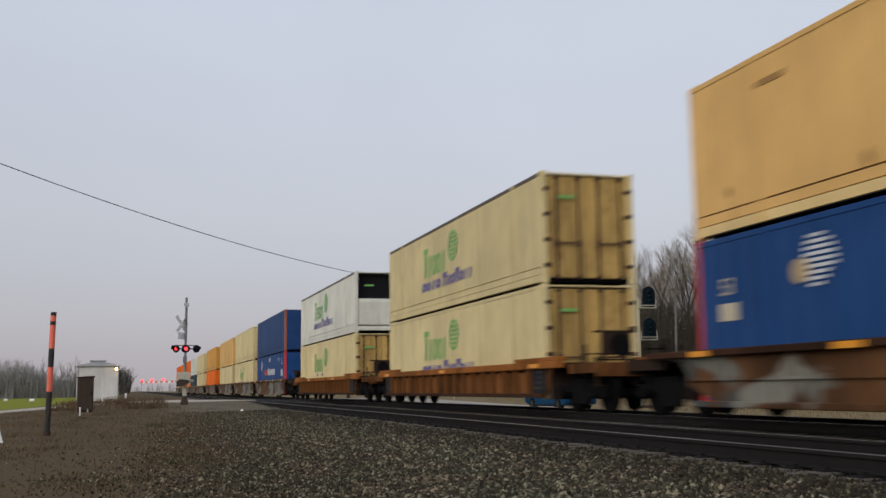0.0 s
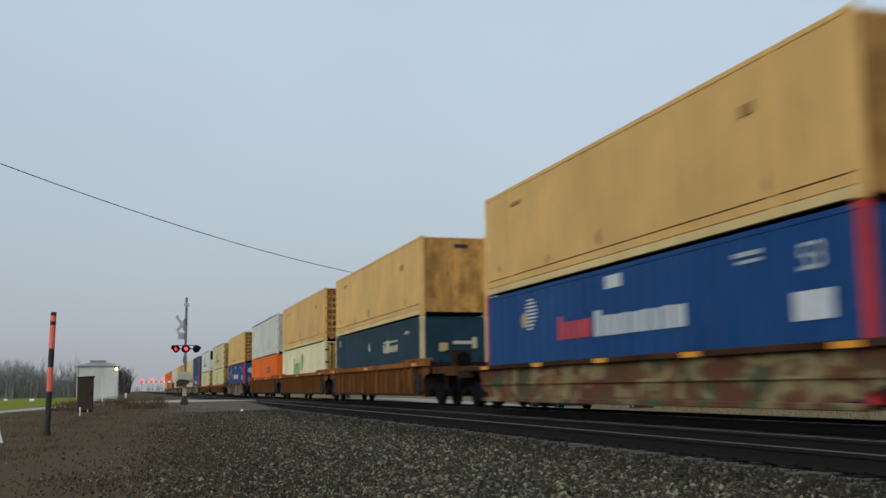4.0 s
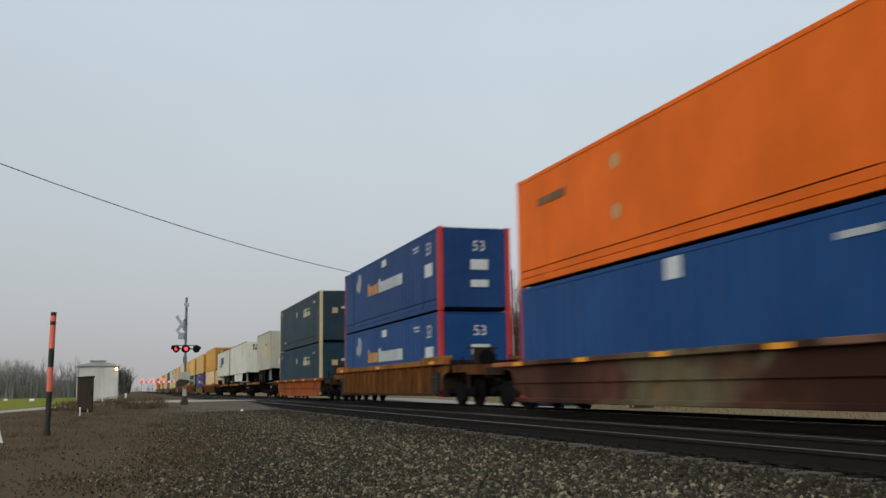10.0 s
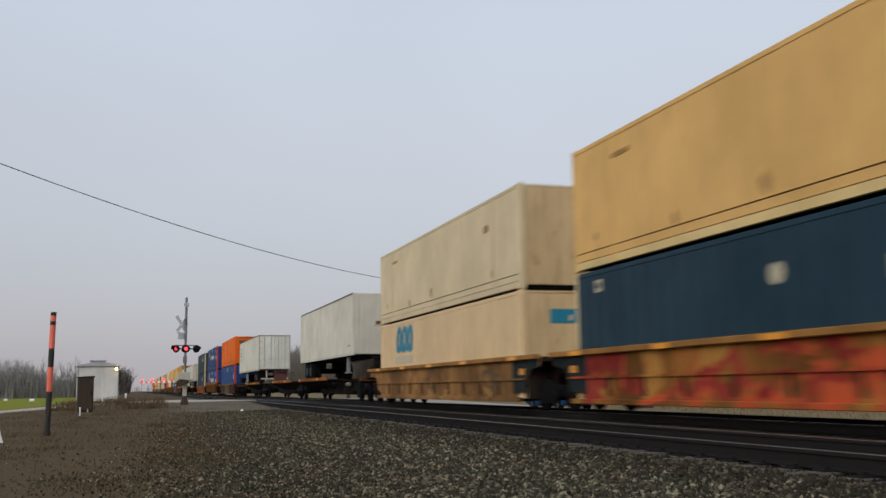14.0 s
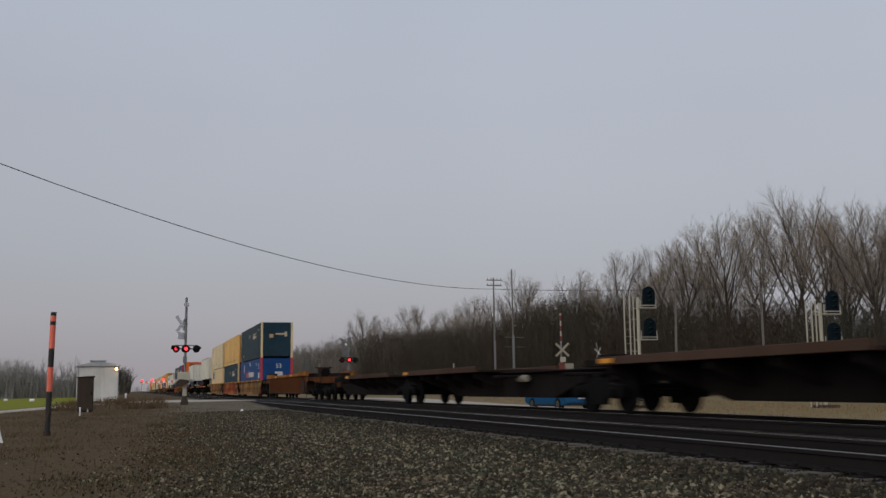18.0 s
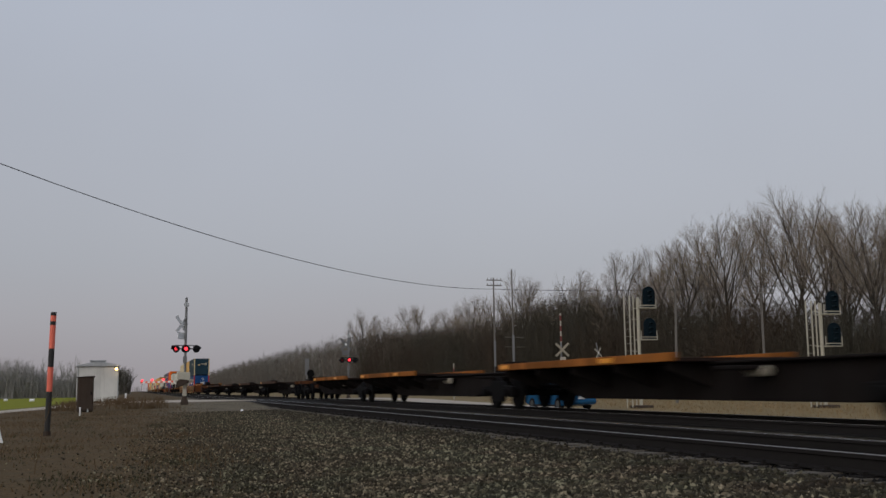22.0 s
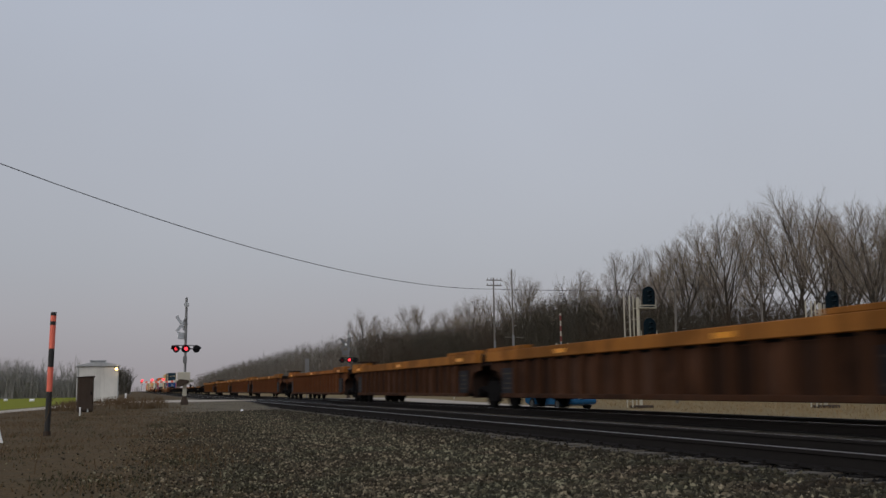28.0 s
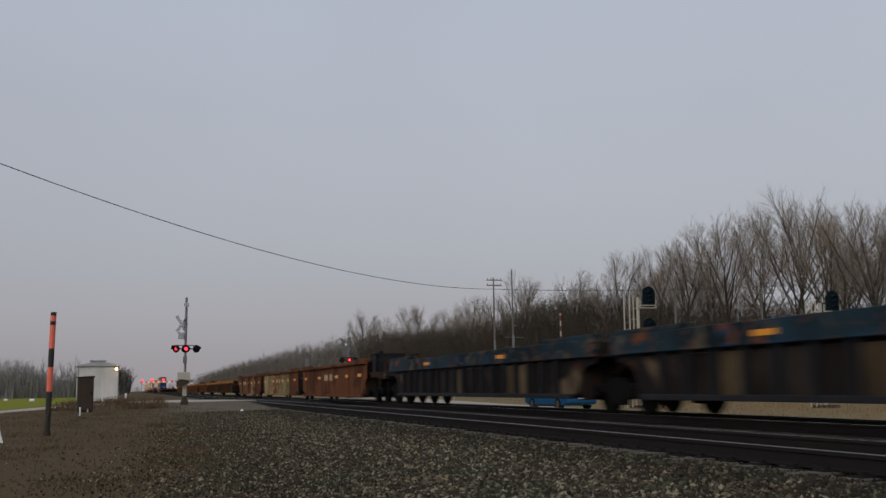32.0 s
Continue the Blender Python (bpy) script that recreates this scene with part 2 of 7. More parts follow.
M = {
    "yellow": paint("yellow_paint", (0.75, 0.45, 0.15), 0.18, dirt=0.2),
    "gold": paint("deep_yellow_paint", (0.66, 0.33, 0.07), 0.12, dirt=0.3),
    "beige": paint("beige_paint", (0.68, 0.55, 0.34), 0.1, dirt=0.12),
    "beigeend": paint("rust_streaked_beige_end", (0.68, 0.49, 0.26), 0.46, dirt=0.35, stain=0.12, rust_color=(0.22, 0.09, 0.03)),
    "offwhite": paint("warm_white_container_paint", (0.78, 0.69, 0.42), 0.2, dirt=0.25),
    "palerail": paint("pale_yellow_rail_paint", (0.76, 0.55, 0.24), 0.2, dirt=0.3),
    "peach": paint("faded_peach_cream_paint", (0.75, 0.54, 0.30), 0.15, dirt=0.14),
    "endbrown": paint("sooty_brown_end_paint", (0.022, 0.0125, 0.009), 0.4, 0.8, dirt=0.7, rust_color=(0.02, 0.01, 0.007)),
    "slatecover": paint("black_green_end_paint", (0.016, 0.022, 0.022), 0.3, 0.7, dirt=0.5),
    "endstand": paint("grimy_brown_stand_paint", (0.036, 0.021, 0.014), 0.4, 0.8, dirt=0.6, rust_color=(0.03, 0.015, 0.01)),
    "cream": paint("cream_paint", (0.70, 0.57, 0.29), 0.2, dirt=0.32),
    "white": paint("off_white_paint", (0.70, 0.68, 0.58), 0.1, dirt=0.18),
    "silver": paint("silver_sheet", (0.69, 0.675, 0.575), 0.12, 0.5, dirt=0.16),
    "greywhite": paint("grey_white_sheet", (0.67, 0.65, 0.54), 0.08, dirt=0.18),
    "tanwhite": paint("dusty_tan_white_sheet", (0.63, 0.59, 0.485), 0.15, dirt=0.2),
    "orange": paint("orange_paint", (0.82, 0.15, 0.010), 0.05, 0.6, dirt=0.2),
    "blue": paint("blue_paint", (0.012, 0.050, 0.16), 0.02, 0.5, dirt=0.3),
    "royal": paint("royal_blue_paint", (0.009, 0.056, 0.185), 0.02, 0.5, dirt=0.3),
    "navy": paint("dark_navy_paint", (0.014, 0.040, 0.06), 0.02, 0.55, dirt=0.2),
    "slate": paint("dark_slate_paint", (0.020, 0.042, 0.055), 0.02, 0.5, dirt=0.3),
    "red": paint("red_paint", (0.55, 0.04, 0.03), 0.05, dirt=0.2),
    "postcream": paint("cream_post_paint", (0.66, 0.52, 0.28), 0.15),
    "brownpost": paint("orange_brown_post_paint", (0.36, 0.11, 0.04), 0.2),
    "rustdoor": paint("rust_stained_cream_door", (0.60, 0.385, 0.12), 0.55, dirt=0.8, stain=0.35, rust_color=(0.16, 0.06, 0.02)),
    "doorrust": paint("rust_blackened_yellow_door", (0.40, 0.19, 0.055), 0.75, dirt=0.9, stain=0.75, rust_color=(0.10, 0.035, 0.015)),
    "rustyellow": paint("rust_stained_yellow_end", (0.62, 0.32, 0.08), 0.6, dirt=0.75, stain=0.6, rust_color=(0.17, 0.055, 0.018)),
    "rustwhite": paint("rust_edged_white_doors", (0.60, 0.55, 0.42), 0.45, dirt=0.5, rust_color=(0.26, 0.13, 0.06)),
    "sootwhite": paint("soot_stained_white_end", (0.64, 0.61, 0.53), 0.5, dirt=0.6, stain=0.4, rust_color=(0.07, 0.05, 0.035)),
    "rail": paint("car_top_chord_paint", (0.33, 0.115, 0.022), 0.4, 0.68, stain=0.6, dirt=0.5),
    "railbright": paint("bright_yellow_orange_chord", (0.33, 0.13, 0.026), 0.35, 0.68, stain=0.55, dirt=0.6, rust_color=(0.12, 0.04, 0.012)),
    "rustwell": paint("rusty_orange_brown_car_paint", (0.135, 0.048, 0.017), 0.5, 0.75, stain=0.85, dirt=0.95, rust_color=(0.05, 0.018, 0.008)),
    "ochrewell": paint("rusty_ochre_brown_car_paint", (0.185, 0.070, 0.017), 0.5, 0.75, stain=0.8, dirt=0.95, rust_color=(0.05, 0.018, 0.008)),
    "brownwell": paint("dark_brown_car_paint", (0.066, 0.028, 0.013), 0.45, 0.75, dirt=0.8, stain=0.7, rust_color=(0.03, 0.013, 0.008)),
    "redwell": paint("dark_red_brown_car_paint", (0.155, 0.056, 0.022), 0.4, 0.7, stain=0.75, dirt=0.7, rust_color=(0.045, 0.015, 0.008)),
    "orangewell": paint("red_orange_car_paint", (0.34, 0.085, 0.018), 0.35, 0.68, stain=0.5, dirt=0.6),
    "yellowwell": paint("ochre_yellow_car_paint", (0.145, 0.054, 0.013), 0.5, 0.75, stain=0.85, dirt=0.95, rust_color=(0.055, 0.02, 0.008)),
    "blackwell": paint("black_car_paint", (0.012, 0.013, 0.016), 0.2, 0.6, dirt=0.3),
    "graf_tan": graffiti("sprayed_tan_side", (0.14, 0.065, 0.027), [(0.17, 0.17, 0.14), (0.07, 0.072, 0.066), (0.22, 0.21, 0.17)], 0.3, 0.33),
    "graf_chord": graffiti("patched_blue_chord", (0.016, 0.032, 0.042), [(0.085, 0.07, 0.05), (0.016, 0.045, 0.085), (0.14, 0.05, 0.02)], 0.1, 1.6, soft=0.05),
    "graf_black": graffiti("black_side_with_tan_patches", (0.016, 0.013, 0.012), [(0.12, 0.085, 0.05), (0.07, 0.03, 0.018)], 0.2, 0.55, soft=0.05),
    "graf_camo": graffiti("sprayed_camouflage_side", (0.24, 0.13, 0.06), [(0.06, 0.09, 0.045), (0.26, 0.2, 0.1), (0.12, 0.05, 0.03)], 0.75),
    "graf_gold": graffiti("sprayed_ochre_side", (0.33, 0.165, 0.055), [(0.21, 0.09, 0.035), (0.42, 0.23, 0.075), (0.10, 0.075, 0.045)], 0.2, 0.7, soft=0.09),
    "goldchord": paint("ochre_yellow_chord_paint", (0.38, 0.18, 0.048), 0.4, 0.7, dirt=0.5, stain=0.35),
    "graf_red": graffiti("sprayed_red_and_ochre_side", (0.30, 0.12, 0.026), [(0.42, 0.20, 0.045), (0.20, 0.018, 0.016), (0.50, 0.085, 0.03), (0.30, 0.035, 0.025)], 0.4, 0.62, soft=0.05),
    "graf_pale": graffiti("sprayed_pale_side", (0.16, 0.056, 0.020), [(0.30, 0.215, 0.10), (0.28, 0.205, 0.09), (0.17, 0.13, 0.06), (0.33, 0.25, 0.13)], 1.5, 0.6, soft=0.12, spans=((5.2, 4.2), (-1.8, 4.6), (-2.2, 4.2), (5.4, 4.0))),
    "graf_rust": graffiti("sprayed_rust_side", (0.16, 0.056, 0.020), [(0.30, 0.19, 0.085), (0.34, 0.235, 0.12)], 1.05, 0.8, soft=0.1, spans=((-3.1, 2.2), (-3.4, 1.9))),
    "hitchred": paint("dull_red_brown_hitch_paint", (0.085, 0.035, 0.03), 0.3, 0.75, dirt=0.6),
    "graf_dark": graffiti("dark_sprayed_side", (0.092, 0.038, 0.024), [(0.15, 0.105, 0.053), (0.125, 0.105, 0.06)], 1.1, 0.5, soft=0.12, spans=((1.6, 3.8), (-0.8, 4.4))),
    "graf_dchord": graffiti("pale_sprayed_chord", (0.105, 0.05, 0.034), [(0.36, 0.125, 0.045), (0.16, 0.115, 0.06), (0.20, 0.105, 0.065)], 1.2, 0.7, soft=0.12, spans=((7.6, 3.2), (0.5, 5.0), (-6.5, 3.5))),
    "truck": plain("grimy_cast_steel", (0.007, 0.0065, 0.0065), 0.85),
    "wheel": plain("dark_wheel_steel", (0.006, 0.0055, 0.0055), 0.85),
    "tread": plain("worn_bright_steel", (0.72, 0.71, 0.69), 0.22, 0.95),
    "treaddull": plain("dull_worn_rail_head", (0.22, 0.21, 0.20), 0.4, 0.7),
    "rubber": plain("black_tyre_rubber", (0.010, 0.010, 0.010), 0.9),
    "rim": plain("grimy_grey_wheel_rim", (0.05, 0.05, 0.048), 0.7, 0.0),
    "under": plain("dark_underframe_steel", (0.005, 0.0055, 0.007), 0.85),
    "spine": paint("dark_brown_spine_paint", (0.010, 0.007, 0.006), 0.3, 0.85, dirt=0.6, rust_color=(0.02, 0.009, 0.006)),
    "deckedge": paint("dull_worn_deck_edge", (0.075, 0.043, 0.03), 0.4, 0.8, rust_color=(0.05, 0.025, 0.018)),
    "darkrail": paint("dark_trailer_top_rail", (0.13, 0.105, 0.08), 0.3, 0.6),
    "tantrailer": paint("dull_tan_grey_sheet", (0.49, 0.455, 0.365), 0.15, dirt=0.35),
    "mechpale": plain("pale_cream_mechanism_paint", (0.46, 0.43, 0.35), 0.6),
    "deck": paint("worn_brown_deck_plate", (0.022, 0.013, 0.010), 0.45, 0.8, rust_color=(0.04, 0.016, 0.009)),
    "amber": plain("amber_reflector", (0.75, 0.30, 0.02), 0.35),
    "redstrip": plain("red_reflector_tape", (0.55, 0.06, 0.05), 0.4),
    "logo_white": plain("white_vinyl", (0.58, 0.59, 0.58), 0.5),
    "logo_grey": plain("grey_vinyl", (0.40, 0.41, 0.42), 0.5),
    "logo_green": plain("green_vinyl", (0.18, 0.42, 0.11), 0.5),
    "logo_purple": plain("violet_vinyl", (0.12, 0.10, 0.26), 0.5),
    "logo_red": plain("red_vinyl", (0.55, 0.06, 0.06), 0.5),
    "logo_orange": plain("orange_vinyl", (0.62, 0.27, 0.06), 0.5),
    "logo_blue": plain("blue_vinyl", (0.04, 0.085, 0.20), 0.5),
    "logo_sky": plain("teal_blue_vinyl", (0.02, 0.21, 0.31), 0.5),
    "logo_cream": plain("cream_vinyl", (0.52, 0.45, 0.31), 0.5),
    "logo_tan": plain("tan_vinyl", (0.46, 0.33, 0.16), 0.5),
    "rustspot": plain("brown_rust_spot", (0.34, 0.19, 0.06), 0.7),
    "databar": plain("grimy_lettering", (0.055, 0.042, 0.032), 0.8),
    "logo_faded": plain("faded_tan_lettering", (0.36, 0.28, 0.18), 0.7),
    "logo_gold": plain("gold_vinyl", (0.72, 0.46, 0.05), 0.5),
    "logo_brown": plain("brown_vinyl", (0.14, 0.07, 0.02), 0.5),
    "logo_black": plain("black_vinyl", (0.03, 0.03, 0.03), 0.5),
    "dark": plain("black_opening", (0.012, 0.012, 0.014), 0.7),
    "galv": plain("galvanised_steel", (0.42, 0.43, 0.43), 0.5, 0.4),
    "alu": plain("pale_aluminium_paint", (0.42, 0.39, 0.31), 0.6, 0.1),
    "mast": plain("weathered_grey_mast", (0.20, 0.20, 0.20), 0.6, 0.4),
    "mech": plain("grey_beige_mechanism_paint", (0.27, 0.24, 0.185), 0.7),
    "dullred": plain("faded_dark_red_band", (0.17, 0.045, 0.04), 0.6),
    "lamp_half": glow("dimming_red_lens", (1.0, 0.04, 0.06), 1.6),
    "signwhite": plain("white_sign_sheet", (0.84, 0.84, 0.80), 0.5),
    "black": plain("matt_black_paint", (0.015, 0.015, 0.017), 0.6),
    "signalblack": plain("blue_black_signal_paint", (0.006, 0.013, 0.018), 0.5),
    "hut": paint("pale_grey_bungalow_paint", (0.64, 0.625, 0.575), 0.0, 0.5, dirt=0.25),
    "hutroof": paint("grey_roof_sheet", (0.42, 0.43, 0.43), 0.08, 0.5),
    "rustbox": paint("rusted_brown_cabinet", (0.062, 0.045, 0.034), 0.5, 0.8, rust_color=(0.05, 0.028, 0.018)),
    "postred": plain("orange_red_band", (0.80, 0.17, 0.11), 0.5),
    "postdark": plain("dark_band", (0.03, 0.028, 0.026), 0.6),
    "wood": plain("grey_weathered_pole_wood", (0.16, 0.145, 0.13), 0.8),
    "tie": plain("grey_weathered_tie_wood", (0.10, 0.088, 0.072), 0.9, grain=14, vary=0.5),
    "railside": plain("rusty_rail_steel", (0.018, 0.016, 0.015), 0.85, 0.0),
    "wire": plain("black_cable", (0.03, 0.03, 0.035), 0.6),
    "lamp_red": glow("lit_red_lens", (1.0, 0.04, 0.06), 4.0),
    "lamp_dim": plain("dark_red_lens", (0.10, 0.01, 0.012), 0.2),
    "lamp_warm": glow("lit_warm_lamp", (1.0, 0.55, 0.18), 14.0),
    "clear": plain("clear_glass_lens", (0.35, 0.36, 0.36), 0.15),
    "carblue": plain("glossy_blue_car_paint", (0.006, 0.065, 0.15), 0.25, vary=0.1),
    "carglass": plain("dark_car_glass", (0.012, 0.014, 0.016), 0.05),
    # far twigs: distance haze is put into the base colour by paling it
    "fartree": plain("haze_paled_grey_twigs", (0.29, 0.275, 0.255), 0.95),
    "straw": plain("dry_straw_grass", (0.235, 0.165, 0.085), 0.95),
    "matted": plain("matted_tan_dead_grass", (0.16, 0.107, 0.052), 0.95, grain=2, vary=0.5),
    "tuft": plain("dull_olive_weed_leaves", (0.055, 0.05, 0.024), 0.95, grain=3, vary=0.5),
    "weed": plain("brown_dead_weeds", (0.105, 0.068, 0.035), 0.95),
}


# the panels between a car's ribs have faded each in its own way
for key, col, rc in (("rustwell", (0.15, 0.052, 0.018), (0.05, 0.018, 0.008)), ("ochrewell", (0.20, 0.074, 0.018), (0.06, 0.022, 0.009)), ("yellowwell", (0.17, 0.064, 0.016), (0.06, 0.022, 0.008)), ("brownwell", (0.068, 0.029, 0.014), (0.03, 0.013, 0.008)), ("redwell", (0.14, 0.040, 0.014), (0.045, 0.015, 0.008)), ("graf_black", (0.028, 0.020, 0.015), (0.02, 0.011, 0.008))):
    M[key + "_bay"] = paint("faded_panel_" + M[key].name, col, 0.5, 0.75, stain=0.8, dirt=0.95, rust_color=rc, vary=0.34, own=True)
M["tan_bay"] = paint("pale_tan_sprayed_panel", (0.115, 0.08, 0.043), 0.35, 0.8, stain=0.6, dirt=0.9, rust_color=(0.03, 0.018, 0.012), vary=0.3, own=True)


# ---- mesh helpers ----
class Shape:
    """Collects boxes, prisms and tubes into one mesh."""

    def __init__(self):
        self.v, self.f = [], []

    def box(self, x0, y0, z0, x1, y1, z1):
        b = len(self.v)
        self.v += [(x0, y0, z0), (x1, y0, z0), (x1, y1, z0), (x0, y1, z0), (x0, y0, z1), (x1, y0, z1), (x1, y1, z1), (x0, y1, z1)]
        self.f += [tuple(b + i for i in q) for q in ((0, 3, 2, 1), (4, 5, 6, 7), (0, 1, 5, 4), (1, 2, 6, 5), (2, 3, 7, 6), (3, 0, 4, 7))]
        return self

    def prism(self, poly, axis, a0, a1):
        b, n = len(self.v), len(poly)
        for a in (a0, a1):
            for p, q in poly:
                self.v.append({"x": (a, p, q), "y": (p, a, q), "z": (p, q, a)}[axis])
        self.f.append(tuple(range(b, b + n)))
        self.f.append(tuple(range(b + 2 * n - 1, b + n - 1, -1)))
        for i in range(n):
            j = (i + 1) % n
            self.f.append((b + i, b + n + i, b + n + j, b + j))
        return self

    def tube(self, p, q, r, r2=None, n=8, caps=True):
        p, q = Vector(p), Vector(q)
        r2 = r if r2 is None else r2
        d = (q - p).normalized()
        u = d.orthogonal().normalized()
        w = d.cross(u)
        b = len(self.v)
        for c, rad in ((p, r), (q, r2)):
            for i in range(n):
                a = 2 * math.pi * i / n
                self.v.append(tuple(c + (u * math.cos(a) + w * math.sin(a)) * rad))
        for i in range(n):
            j = (i + 1) % n
            self.f.append((b + i, b + j, b + n + j, b + n + i))
        if caps:
            self.f.append(tuple(range(b + n - 1, b - 1, -1)))
            self.f.append(tuple(range(b + n, b + 2 * n)))
        return self

    def pipe(self, pts, r, n=6):
        """One connected round cable through the points."""
        b = len(self.v)
        for p in pts:
            for i in range(n):
                a = 2 * math.pi * i / n
                self.v.append((p[0] + 0.6 * r * math.cos(a), p[1] + 0.8 * r * math.cos(a), p[2] + r * math.sin(a)))
        for k in range(len(pts) - 1):
            for i in range(n):
                j = (i + 1) % n
                self.f.append((b + k * n + i, b + k * n + j, b + (k + 1) * n + j, b + (k + 1) * n + i))
        return self

    def sheet(self, x, y0, y1, z0, z1, side, pitch, depth, thick=0.04):
        """Upright corrugated sheet along y, whose outer face looks to side (+1 or -1 in x)."""
        k = max(1, round((y1 - y0) / pitch))
        ys, xs = [], []
        for i in range(k):
            a = y0 + (y1 - y0) * i / k
            w = (y1 - y0) / k
            for fy, d in ((0.0, 0), (0.38, 0), (0.5, depth), (0.88, depth)):
                ys.append(a + fy * w)
                xs.append(x - side * d)
        ys.append(y1)
        xs.append(x)
        b, n = len(self.v), len(ys)
        for z in (z0, z1):
            self.v += [(xs[i], ys[i], z) for i in range(n)]
            self.v += [(x - side * (thick + depth), ys[i], z) for i in range(n)]
        for i in range(n - 1):
            o0, o1, i0, i1 = b + i, b + i + 1, b + n + i, b + n + i + 1
            t0, t1, u0, u1 = o0 + 2 * n, o1 + 2 * n, i0 + 2 * n, i1 + 2 * n
            self.f += [(o0, o1, t1, t0), (i1, i0, u0, u1), (t0, t1, u1, u0), (o1, o0, i0, i1)]
        return self

    def mesh(self, name, bevel=0.0, smooth=False):
        me = bpy.data.meshes.new(name)
        me.from_pydata(self.v, [], self.f)
        bm = bmesh.new()
        bm.from_mesh(me)
        bmesh.ops.recalc_face_normals(bm, faces=bm.faces)
        if bevel:
            bmesh.ops.bevel(bm, geom=bm.edges[:], offset=bevel, segments=1, affect="EDGES", clamp_overlap=True)
        if smooth:
            for fc in bm.faces:
                fc.smooth = len(fc.verts) == 4
        bm.to_mesh(me)
        bm.free()
        return me


MESHES = {}


def cached(key, build, bevel=0.0, smooth=False):
    if key not in MESHES:
        s = Shape()
        build(s)
        MESHES[key] = s.mesh(key.split("|")[0], bevel, smooth)
        MESHES[key].materials.append(None)
    return MESHES[key]


def part(name, me, mat, parent, label="", at=(0, 0, 0)):
    """One mesh as a part of a thing or of a part."""
    ob = new(name, me)
    if not me.materials:
        me.materials.append(None)
    ob.material_slots[0].link = "OBJECT"
    ob.material_slots[0].material = M[mat] if isinstance(mat, str) else mat
    ob.parent = parent
    ob.location = at
    if label:
        ob["label"] = label
    return ob


def thing(name, label, category, group="", kind="", m=None):
    ob = new(name)
    ob.empty_display_size = 0.2
    tagged(ob, label, category, group, kind)
    if m is not None:
        ob.matrix_world = m
    return ob


def solo(name, me, mat, label, category, group="", kind="", m=None):
    """A thing that is one mesh."""
    ob = part(name, me, mat, None)
    tagged(ob, label, category, group, kind)
    if m is not None:
        ob.matrix_world = m
    return ob


# ---- the train: it runs on the far track, +y, at a steady speed ----
TRAIN_X, SPEED = 11.036, 24.34
FAR_Z = 0.03          # the far track lies a little higher
ROLLING = []          # (thing, y at 0 s, z)


def rolling(ob, y, z):
    ob.matrix_world = pose(TRAIN_X, y, z + FAR_Z)
    ROLLING.append((ob, y, z + FAR_Z))
    return ob


def truck(parent, y):
    """A freight truck: bolster with side frames, wheel sets and springs."""
    bolster = cached("truck_bolster", lambda s: (s.box(-1.0, -0.22, 0.42, 1.0, 0.22, 0.66), s.tube((0, 0, 0.6), (0, 0, 0.8), 0.26, n=12)), 0.02)
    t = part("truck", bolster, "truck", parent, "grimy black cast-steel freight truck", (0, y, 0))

    def frame_shape(s):
        s.prism([(-1.22, 0.36), (-1.22, 0.62), (-0.55, 0.66), (-0.36, 0.78), (0.36, 0.78), (0.55, 0.66), (1.22, 0.62), (1.22, 0.36), (0.98, 0.34), (0.92, 0.50),
                 (0.50, 0.48), (0.40, 0.20), (-0.40, 0.20), (-0.50, 0.48), (-0.92, 0.50), (-0.98, 0.34)], "x", -0.07, 0.07)
    fr = cached("side_frame", frame_shape, 0.015)
    spring = cached("spring", lambda s: [s.tube((0, a, 0.24), (0, a, 0.44), 0.075, n=8) for a in (-0.24, -0.08, 0.08, 0.24)])
    cap = cached("bearing_cap", lambda s: s.tube((-0.13, 0, 0), (0.09, 0, 0), 0.12, n=10), 0.01)
    wh = cached("wheel", lambda s: (s.tube((-0.065, 0, 0), (0.065, 0, 0), 0.46, n=22), s.tube((0.0, 0, 0), (0.10, 0, 0), 0.14, n=8), s.tube((-0.10, 0, 0), (0.0, 0, 0), 0.14, n=8)), 0.012)
    ax = cached("axle", lambda s: s.tube((-1.0, 0, 0), (1.0, 0, 0), 0.085, n=10))
    for sx in (-1, 1):
        part("side_frame", fr, "truck", t, at=(sx * 1.02, 0, 0))
        part("spring", spring, "truck", t, at=(sx * 1.02, 0, 0))
        for sy in (-0.89, 0.89):
            part("wheel", wh, "wheel", t, at=(sx * 0.752, sy, 0.46))
            part("bearing_cap", cap, "truck", t, at=(sx * 1.09, sy, 0.46))
    for sy in (-0.89, 0.89):
        part("axle", ax, "wheel", t, at=(0, sy, 0.46))
    return t


def coupler(parent, y, d):
    """Draft gear pocket and knuckle at a car's outer end; d is +1 at the front."""
    me = cached("coupler%+d" % d, lambda s: (s.box(-0.16, 0, -0.12, 0.16, 0.75 * d, 0.12), s.box(-0.22, 0.7 * d, -0.16, 0.18, 1.05 * d, 0.16)), 0.02)
    part("coupler", me, "truck", parent, at=(0, y, 0.86))


